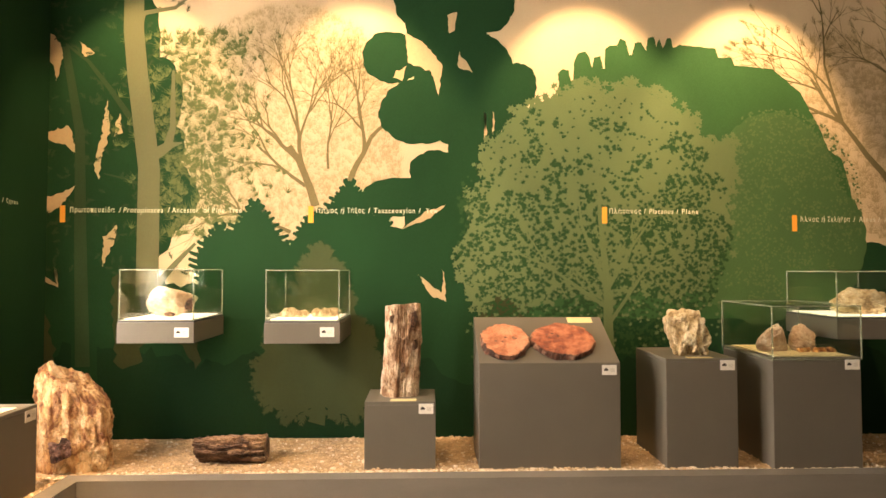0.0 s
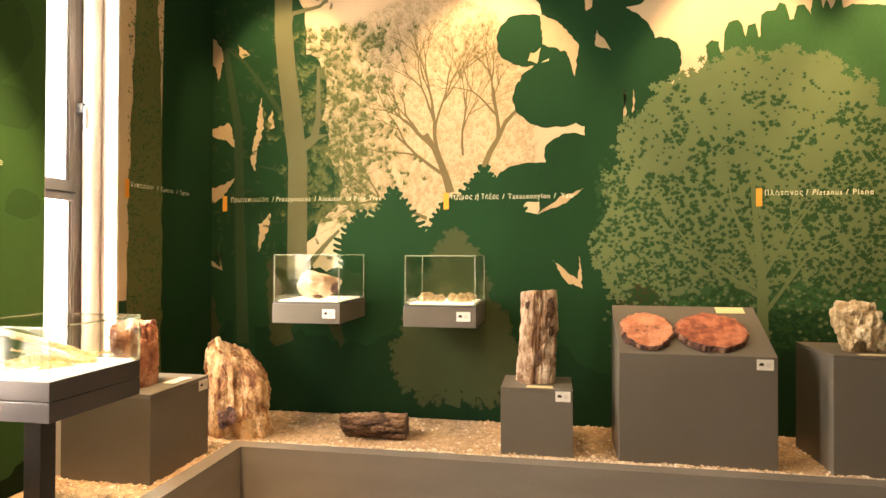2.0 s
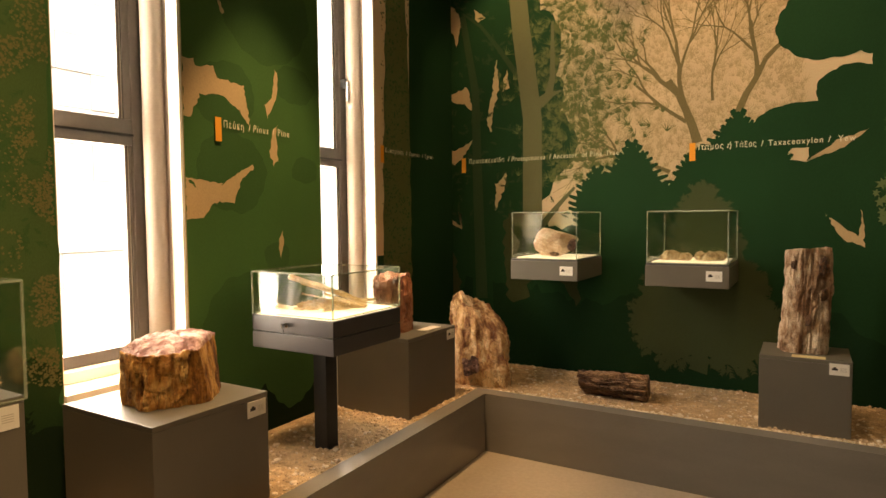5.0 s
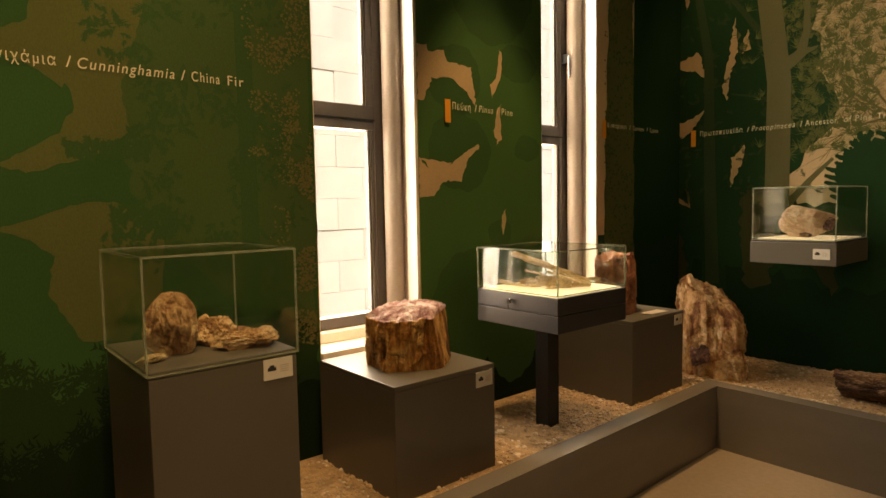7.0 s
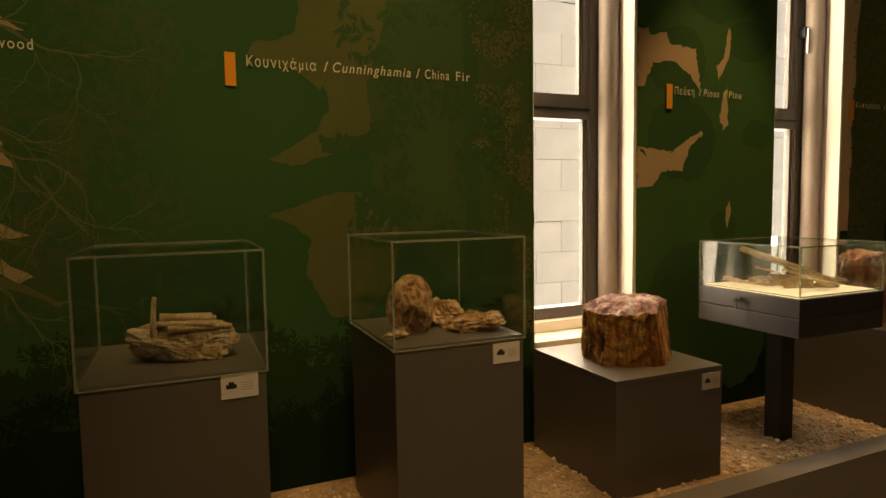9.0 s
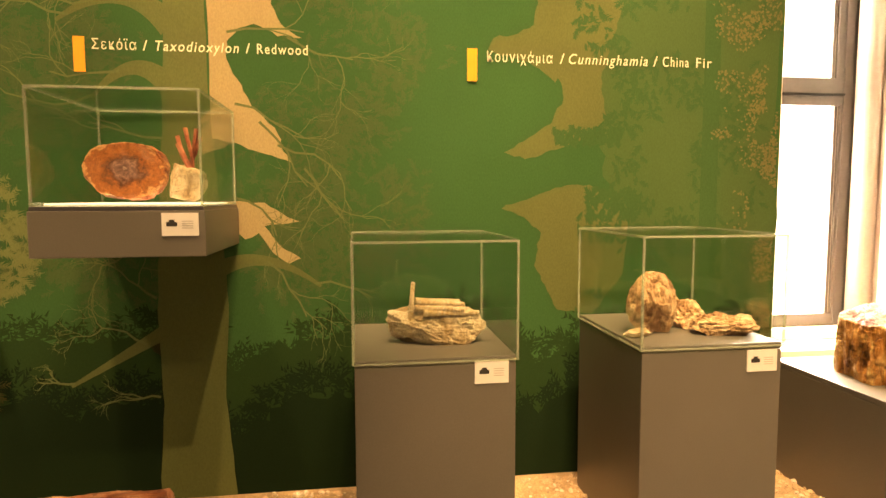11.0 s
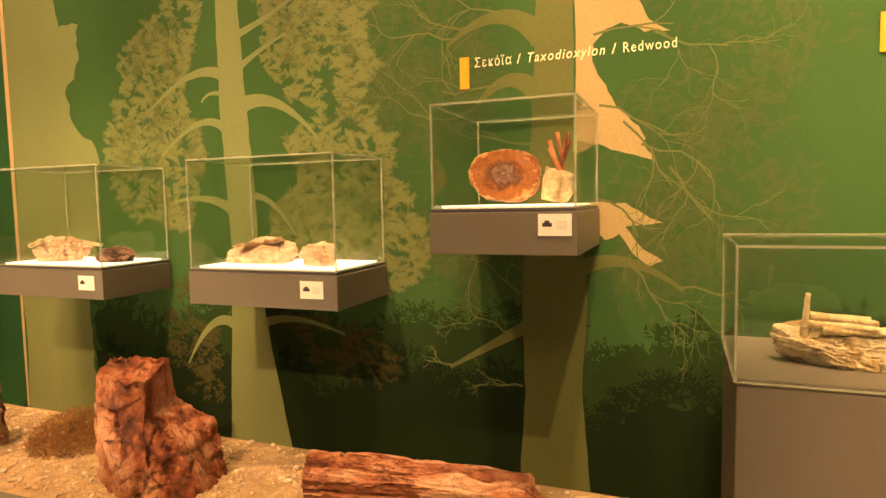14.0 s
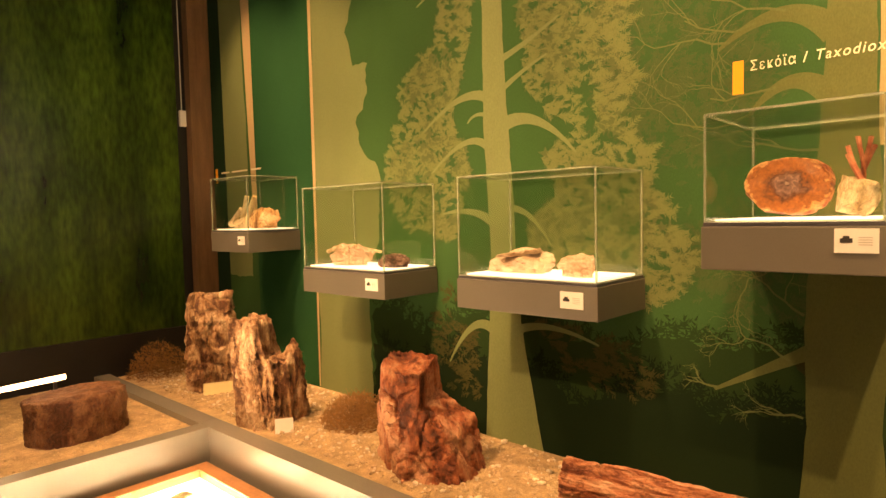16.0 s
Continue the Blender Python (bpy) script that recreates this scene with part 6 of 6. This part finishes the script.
# rocks in the big case
fossil("fossil_rock", boulder(0.105, 0.09, 0.10, 6, 0.25, 9, 5, fine=0.5), PINK_ROCK, pose(2.09, 3.80, 0.979), "rose grey fossil rock in a clear case")
fossil("fossil_rock", boulder(0.115, 0.09, 0.095, 7, 0.25, 9, 5, fine=0.5), PINK_ROCK, pose(2.30, 3.86, 0.979, 0, 0, 50), "rose grey angular fossil rock in a clear case")
chips = empty("fossil_chips", (2.32, 3.72, 0.979), "small orange fossil chips in a clear case", "fossil")
for i in range(5):
    bit(chips, "chip", boulder(0.035, 0.025, 0.018, 50 + i, 0.25, 3, 3), HONEY_WOOD, pose(2.22 + 0.045 * i, 3.72 + 0.02 * (i % 2), 0.979, 0, 0, 40 * i))
# wall cases on the long wall
hol = fossil("fossil_fragment", boulder(0.158, 0.09, 0.118, 8, 0.16, 9, 5, -0.75, fine=0.3), PINK_ROCK, pose(-1.675, 4.0, 1.1835, 0, 0, 6), "pale hollow fossil branch on a lit base")
# solid dark lumps carry the shade of holes in their colour
bit(hol, "hollow_shade_lump", boulder(0.028, 0.02, 0.045, 9, 0.3, 2, 4, -0.9), CORE, pose(-1.555, 3.945, 1.225, 0, 10, 0), "dark lump standing for the shade in a hole")
bit(hol, "hollow_shade_lump", boulder(0.03, 0.02, 0.016, 10, 0.3, 2, 4, -0.9), BROWN_WOOD, pose(-1.66, 3.91, 1.186), "dark lump standing for the shade in a hole")
fr = empty("fossil_fragments", (-0.80, 3.98, 1.178), "small pale fossil fragments on a lit base", "fossil")
for i, (x, y, s) in enumerate(((-0.93, 3.99, 0.05), (-0.84, 3.95, 0.04), (-0.76, 4.0, 0.045), (-0.70, 3.96, 0.05), (-0.66, 4.02, 0.045))):
    bit(fr, "fragment", boulder(s * 1.2, s, s * 0.75, 60 + i, 0.25, 4, 4), CREAM_ROCK, pose(x, y, 1.178, 0, 0, 50 * i))
fossil("fossil_rock", boulder(0.17, 0.13, 0.10, 66, 0.25, 5, 5), CREAM_ROCK, pose(2.80, 4.0, 1.193), "cream fossil rock on a lit base")

# window side
red = fossil("fossil_block", weather(chop(column(0.365, 0.105, 0.235, 9, lambda s: 1.0 - 0.25 * max(0, s - 0.7) ** 1.2, (0, 0.0), lambda c, s: -0.03 - 0.03 * s * s, 0.05, 0.04, 3.0, cap_noise=0.02, facets=4), 9, 8), 4, 0.004, 0.08, 0.10), BLOCK_RED, pose(-2.33, 3.0, 0.781, 0, 0, 15), "rounded red petrified block on a grey plinth")
fossil("fossil_stump", weather(chop(column(0.230, 0.203, 0.215, 10, lambda s: 1.02 - 0.03 * s, (0, 0), lambda c, s: 0.012 * s + 0.035 * (1 - c * c - s * s) - 0.02, 0.045, 0.030, 4.0, cap_noise=0.016, two_mats=True, facets=7), 7, 9, near=0.84, tilt=0.1), 5, 0.0045, 0.05, 0.34), [HONEY_WOOD, PINK_TOP], pose(-2.345, 1.525, 0.761, 0, 0, 20), "honey brown petrified stump with a pink crystalline top")
sp = empty("straw_fossils", (-2.22, 2.30, 1.0065), "straw coloured fossil branches on a lit base", "fossil")
for i, (x, y, z, ln, r, ry, rz) in enumerate(((-2.40, 2.22, 1.155, 0.40, 0.021, 19, 26), (-2.36, 2.26, 1.125, 0.36, 0.017, 15, 20), (-2.30, 2.20, 1.085, 0.28, 0.014, 11, 34), (-2.24, 2.30, 1.075, 0.24, 0.013, 12, 4), (-2.42, 2.16, 1.022, 0.20, 0.015, 0, -10), (-2.36, 2.14, 1.020, 0.22, 0.013, 0, 24), (-2.30, 2.40, 1.025, 0.24, 0.013, 2, 50),
                                                  (-2.12, 2.16, 1.018, 0.14, 0.011, 0, 70), (-2.40, 2.34, 1.022, 0.26, 0.012, 0, 8))):
    bit(sp, "branch_piece", weather(twig(ln, r, r * 0.55, i, 0.05, 9), 40 + i, 0.0025, 0.02, 0.02), YELLOW_TWIG, pose(x, y, z, 0, ry, rz))
for i, (x, y, s) in enumerate(((-2.30, 2.24, 0.034), (-2.20, 2.34, 0.04), (-2.12, 2.40, 0.03), (-2.36, 2.42, 0.03), (-2.28, 2.32, 0.04))):
    bit(sp, "chunk", weather(boulder(s * 1.9, s * 1.1, s * 0.8, 70 + i, 0.3, 9, 4), 60 + i, 0.004, 0.03, 0.02), YELLOW_TWIG, pose(x, y, 1.007, 0, 0, 37 * i))
fossil("fossil_rock", weather(boulder(0.060, 0.082, 0.103, 61, 0.12, 5, 5, -0.85, (2, 2, 1.2), fine=0.6), 21, 0.0042, 0.035, 0.06), BISCUIT, pose(-2.24, 0.548, 0.971), "rough brown fossil lump in a clear case")
fossil("fossil_rock", weather(boulder(0.080, 0.098, 0.056, 12, 0.3, 8, 5), 22, 0.0042, 0.04, 0.03), BISCUIT, pose(-2.33, 0.70, 0.971, 0, 0, 30), "rough grey-brown fossil piece in a clear case")
fossil("fossil_rock", weather(boulder(0.060, 0.12, 0.038, 13, 0.3, 8, 5), 23, 0.0042, 0.04, 0.03), BISCUIT, pose(-2.18, 0.76, 0.971, 0, 0, -12), "flat rough fossil piece in a clear case")
fossil("fossil_chip", boulder(0.02, 0.045, 0.016, 14, 0.25, 3, 4), CREAM_ROCK, pose(-2.18, 0.475, 0.971), "small cream chip in a clear case")
lay = empty("layered_fossil", (-2.25, -0.135, 0.961), "layered cream fossil with straw twigs in a clear case", "fossil")
bit(lay, "matrix_rock", weather(boulder(0.085, 0.165, 0.076, 15, 0.22, 12, 5, -0.6, fine=0.55), 24, 0.005, 0.06, 0.03), CREAM_ROCK, pose(-2.25, -0.135, 0.961), "rose grey matrix rock")
for i, (x, y, z, ln) in enumerate(((-2.22, -0.215, 1.072, 0.16), (-2.24, -0.20, 1.085, 0.15), (-2.26, -0.20, 1.088, 0.14), (-2.20, -0.18, 1.060, 0.17))):
    bit(lay, "straw_twig", twig(ln, 0.010, 0.008, i + 3, 0.03), YELLOW_TWIG, pose(x, y, z, 0, 4, 88 + 3 * i))
bit(lay, "straw_twig", twig(0.13, 0.010, 0.006, 9, 0.08), YELLOW_TWIG, pose(-2.22, -0.222, 1.02, 0, -82, 90))

# orange ringed slice standing in its case, red coral-like piece and white lump
SLICE_RIM = petrified("orange_slice_rim", (0.20, 0.045, 0.014), (0.42, 0.13, 0.042), (0.56, 0.25, 0.11), (6, 6, 6))
SLICE = ringed("ringed_slice_face", 0.120, 0.089)
fossil("fossil_slice", column(0.05, 0.120, 0.089, 33, lambda s: 1.0, (0, 0), lambda c, s: 0.0, 0.03, 0.03, 2.0, nz=6, cap=18, cap_noise=0.004, two_mats=True, lobes=0.10, plates=0.0), [SLICE_RIM, SLICE], pose(-2.43, -1.050, 1.474, 82, 0, 90), "orange ringed petrified slice standing on a lit base")
cr = empty("white_fossil_with_coral", (-2.38, -0.865, 1.384), "white fossil lump with a red branching piece", "fossil")
bit(cr, "lump", weather(boulder(0.055, 0.074, 0.070, 18, 0.12, 14, 5, -0.85, fine=0.3), 27, 0.004), CREAM_ROCK, pose(-2.38, -0.872, 1.384), "cream lump")
for i in range(5):
    bit(cr, "red_twig", twig(0.135 - 0.018 * abs(i - 1.5), 0.0045, 0.0065, i, 0.10), RED_FACE, pose(-2.40 + 0.007 * i, -0.872 + 0.004 * i, 1.480, 0, -68 - 13 * i, 90))
# low fossils in the other lit cases
flat = fossil("fossil_slab", weather(taper(boulder(0.105, 0.225, 0.072, 19, 0.14, 14, 5, -0.45, fine=0.35), 0.225), 28, 0.005, 0.05, 0.02), PEACH_ROCK, pose(-2.45, -2.06, 1.169, 0, 0, 0), "flat pale fossil slab on a lit base")
for i in range(5):
    bit(flat, "layer", layered(0.040 - 0.004 * i, 0.095 - 0.010 * i, 0.007, 120 + i, 2, 0.3), LAYER, pose(-2.46 + 0.022 * i, -2.04 + 0.022 * (i % 3) - 0.01 * i, 1.258 - 0.004 * i, 3, 5, 14 * i - 20), "brown twig layer")
fossil("fossil_rock", weather(boulder(0.07, 0.092, 0.062, 20, 0.2, 16, 5, -0.6, fine=0.4), 29, 0.006, 0.04, 0.02), PEACH_ROCK, pose(-2.40, -1.76, 1.169), "small pale fossil rock on a lit base")
tw = empty("twig_lump", (-2.45, -3.19, 1.159), "cream lump of fossil twigs on a lit base", "fossil")
bit(tw, "lump", weather(boulder(0.09, 0.16, 0.080, 21, 0.3, 10, 5, -0.6, fine=0.8), 25, 0.012, 0.04, 0.03), PEACH_ROCK, pose(-2.45, -3.17, 1.159))
for i in range(6):
    bit(tw, "twig", twig(0.17, 0.012, 0.008, i, 0.06), CREAM_ROCK, pose(-2.40 - 0.02 * i, -3.33 + 0.02 * i, 1.23 + 0.015 * (i % 3), 0, -8 + 4 * i, 70 + 8 * i))
fossil("fossil_piece", boulder(0.06, 0.085, 0.05, 22, 0.15, 3, 5, -0.6), CORE, pose(-2.45, -2.85, 1.159, 0, 0, 10), "dark rounded fossil piece on a lit base")
br = empty("branching_fossil", (-2.42, -4.12, 1.359), "straw coloured branching fossils on a lit base", "fossil")
bit(br, "lump", weather(boulder(0.08, 0.15, 0.078, 23, 0.25, 9, 5, -0.6, fine=0.6), 81, 0.006, 0.05, 0.03), PALE_WOOD, pose(-2.42, -4.03, 1.359))
bit(br, "lump", weather(boulder(0.07, 0.13, 0.045, 24, 0.25, 9, 5, -0.6, fine=0.6), 82, 0.005, 0.05, 0.03), CREAM_ROCK, pose(-2.42, -4.25, 1.359))
for i, (y, ang, ln) in enumerate(((-4.36, -36, 0.17), (-4.24, -60, 0.21), (-4.18, -50, 0.23), (-4.30, -12, 0.2))):
    bit(br, "branch_piece", twig(ln, 0.020, 0.015, i, 0.04), YELLOW_TWIG, pose(-2.38, y, 1.385, 0, ang, 90))

# trunks on the gravel at the far end
fossil("fossil_stump", weather(chop(column(0.49, 0.175, 0.315, 25, lambda s: 1.07 - 0.18 * s, (0.01, -0.02), lambda c, s: (-0.02 * (s + 1) if s < 0.05 else -0.16 - 0.16 * s) - 0.02 * c, 0.02, 0.030, 2.6, nth=190, nz=120, cap=26, cap_noise=0.025, lobes=0.08, facets=9, plates=0.075, cell=(2.6, 6.0)), 3, 16), 6, 0.013, 0.14, 0.20, 0.3), RED_WOOD, pose(-2.20, -2.36, G, 0, 0, 18), "red petrified stump broken in a step on gravel")
fossil("fossil_log", weather(chop(column(0.80, 0.11, 0.085, 26, lambda s: 1.0 - 0.15 * s, (0, 0), lambda c, s: 0.04 * c, 0.14, 0.07, 4.0, nth=150, nz=110, facets=3), 11, 10, near=0.6, tilt=0.08), 7, 0.008, 0.050, 0.40), RED_LOG, pose(-2.25, -1.74, GRAVEL_Z + 0.088, 0, 90, 102), "long red petrified log lying on the gravel")
s2 = fossil("fossil_stump", weather(chop(column(0.52, 0.165, 0.235, 27, lambda s: 1.0 - 0.12 * s, (0.0, -0.02), lambda c, s: 0.05 - 0.20 / (1 + math.exp(-(s + 0.05) * 22)) + 0.10 * math.exp(-((s - 0.85) ** 2 + (c + 0.1) ** 2) / 0.06), 0.13, 0.055, 3.6, nth=200, nz=120, cap=22, cap_noise=0.03, plates=0.06, cell=(4.5, 3.0), fold=0.16), 4, 8), 8, 0.012, 0.050, 0.34, 1.0), RUST_WOOD, pose(-2.10, -3.46, G, 0, 0, 40), "ridged pale petrified stump with a forked top")
bit(s2, "note_card", box(-0.0015, 0.0015, -0.045, 0.045, 0, 0.075), CARD, pose(-2.02, -3.235, 0.330, 0, -14, 58), "white note card")
s3 = fossil("fossil_stump", weather(chop(column(0.635, 0.165, 0.18, 28, lambda s: 0.98 - 0.03 * s - (0.05 if abs(s - 0.70) < 0.02 else 0), (0, 0), lambda c, s: 0.01 * s, 0.09, 0.07, 4.5, nth=190, nz=120, facets=6, plates=0.09, cell=(3.6, 9.0)), 5, 12), 9, 0.011, 0.085, 0.085), RUST_WOOD, pose(-2.20, -4.36, G), "tall pale cracked petrified stump")
bit(s3, "note_card", box(-0.0015, 0.0015, -0.10, 0.10, 0, 0.075), CARD_BUFF, pose(-2.16, -4.165, 0.330, 0, -14, 64), "buff note card")
fossil("fossil_log", column(0.235, 0.23, 0.17, 29, lambda s: 1.0, (0, 0), lambda c, s: 0.0, 0.03, 0.03, 4.0), ROUND, pose(-1.33, -4.07, G, 0, 0, 12), "dark red-brown petrified round on the far gravel")

# dry bushes
def dry_bush(x, y, r, h, seed, label, n=2600):
    rng = random.Random(seed)
    bm = bmesh.new()
    for _ in range(n):
        a, q = rng.uniform(0, 6.283), rng.random() ** 0.6
        p = Vector((r * q * math.cos(a), r * q * math.sin(a), h * rng.random() * (1 - q * q) ** 0.5))
        d = Vector((rng.gauss(0, 1), rng.gauss(0, 1), abs(rng.gauss(0.4, 0.8)))).normalized() * rng.uniform(0.02, 0.05)
        w = d.cross(Vector((rng.random(), rng.random(), rng.random()))).normalized() * 0.0026
        t2 = w.cross(d).normalized() * 0.0026
        v = [bm.verts.new(p + w), bm.verts.new(p - w), bm.verts.new(p + t2), bm.verts.new(p + d)]
        for i, j, k in ((0, 1, 3), (1, 2, 3), (2, 0, 3)):
            bm.faces.new((v[i], v[j], v[k]))
    return fossil("dry_bush", bm, DRY_BUSH, pose(x, y, GRAVEL_Z), label, "plant")


dry_bush(-2.38, -3.08, 0.20, 0.15, 1, "low brown dry bush on the gravel")
dry_bush(-2.12, -4.98, 0.20, 0.24, 2, "dark red-brown dry bush by the end wall", 1800)

# lit floor showcase set in the corner of the kerb
fs = empty("floor_showcase", (-1.2, -2.98, 0.0), "low floor showcase with an orange wooden frame and lit tray", "display case")
fx0, fx1, fy0, fy1, fz = -1.745, -0.70, -3.52, -2.45, 0.20
part("cabinet", box(fx0, fx1, fy0, fy1, 0.0, fz - 0.05), KERB, fs)
for a0, a1, b0, b1 in ((fx0, fx0 + 0.07, fy0, fy1), (fx1 - 0.07, fx1, fy0, fy1), (fx0 + 0.0705, fx1 - 0.0705, fy0, fy0 + 0.07), (fx0 + 0.0705, fx1 - 0.0705, fy1 - 0.07, fy1)):
    part("frame_bar", box(a0, a1, b0, b1, fz - 0.049, fz, 0.003), COPPER, fs, "orange wooden frame")
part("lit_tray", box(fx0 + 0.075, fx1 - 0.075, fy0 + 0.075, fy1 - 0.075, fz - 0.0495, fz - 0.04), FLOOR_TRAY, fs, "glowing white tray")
g = part("cover_glass", box(fx0 + 0.071, fx1 - 0.071, fy0 + 0.071, fy1 - 0.071, fz - 0.012, fz - 0.004), GLASS, fs, "clear cover glass")
g.visible_shadow = False
for i, (x, y) in enumerate(((-1.50, -3.30), (-1.32, -3.22), (-1.42, -3.10), (-1.15, -3.28), (-1.55, -2.98), (-1.2, -3.0))):
    bit(fs, "leaf_fossil", boulder(0.07, 0.045, 0.012, 80 + i, 0.2, 4, 4), YELLOW_TWIG, pose(x, y, fz - 0.0395, 0, 0, 50 * i), "straw coloured leaf fossil")

# end wall: dark forest picture, brown post and a bar for a reflected streak
pic = empty("forest_picture", (-1.0, YF + 0.02, 0.45), "large dark glossy forest picture on the end wall", "picture")
FOREST = material("dark_forest_print", (0.006, 0.020, 0.003), rough=0.26, vary=0.5, scale=2.6, fine=22, bump=0.0, rgb2=(0.056, 0.122, 0.015), stretch=(1.6, 1, 0.5))
part("print", box(-2.42, 1.2, YF + 0.002, YF + 0.02, 0.62, 3.6, 0.002), FOREST, pic, "dark green forest print")
part("lower_board", box(-2.42, 1.2, YF + 0.002, YF + 0.03, GRAVEL_Z, 0.618, 0.002), BLACK, pic, "black lower board")
structure("trim_post", box(-2.655, -2.49, YF + 0.001, YF + 0.10, GRAVEL_Z, HC), DARKWOOD, "brown wooden corner post", "post")
# solid black strip in place of the gap's darkness
structure("trim_gap", box(-2.488, -2.421, YF + 0.001, YF + 0.02, GRAVEL_Z, HC), BLACK, "black strip for the darkness of the gap beside the post", "post")
sw = empty("wall_switch", (-2.47, YF + 0.03, 1.62), "small white switch box on the end wall", "switch")
part("plate", box(-2.48, -2.43, YF + 0.021, YF + 0.05, 2.13, 2.25, 0.006), WHITE, sw)
part("cable", cyl((-2.455, YF + 0.026, 2.7), 0.004, 0.9), WHITE, sw, "thin cable")
# this bar stands in for a reflection in glass; its legs are made up
tb = empty("reflection_bar", (-0.80, -4.30, GRAVEL_Z), "glowing bar standing in for a reflection over the far gravel", "lamp")
part("tube", cyl((-0.80, -4.30, 0.575), 0.014, 1.10, (0, 90 + 1.5, 0)), REFLECTION_GLOW, tb, "glowing bar in place of a reflected streak", smooth=True)
for x in (-1.30, -0.30):
    part("leg", box(x - 0.008, x + 0.008, -4.308, -4.292, GRAVEL_Z - 0.01, 0.575 + 0.026 * (-0.80 - x) - 0.013), CASE_METAL, tb, "thin leg added under the glowing bar")

# ---- limestone blocks of the wall outside ----
me = bpy.data.meshes.new("block")
bm = box(0.0, 0.03, 0.0, 0.546, 0.0, 0.2875, 0.003)
bm.to_mesh(me)
bm.free()
me.materials.append(OUT_STONE)
rng = random.Random(4)
for row in range(18):
    for col in range(16):
        b = new("block", me)
        b.parent = yard
        b.location = (-5.299 + rng.uniform(-0.006, 0.006), 1.0 + 0.55 * col + (0.27 if row % 2 else 0.0), -0.25 + 0.29 * row)
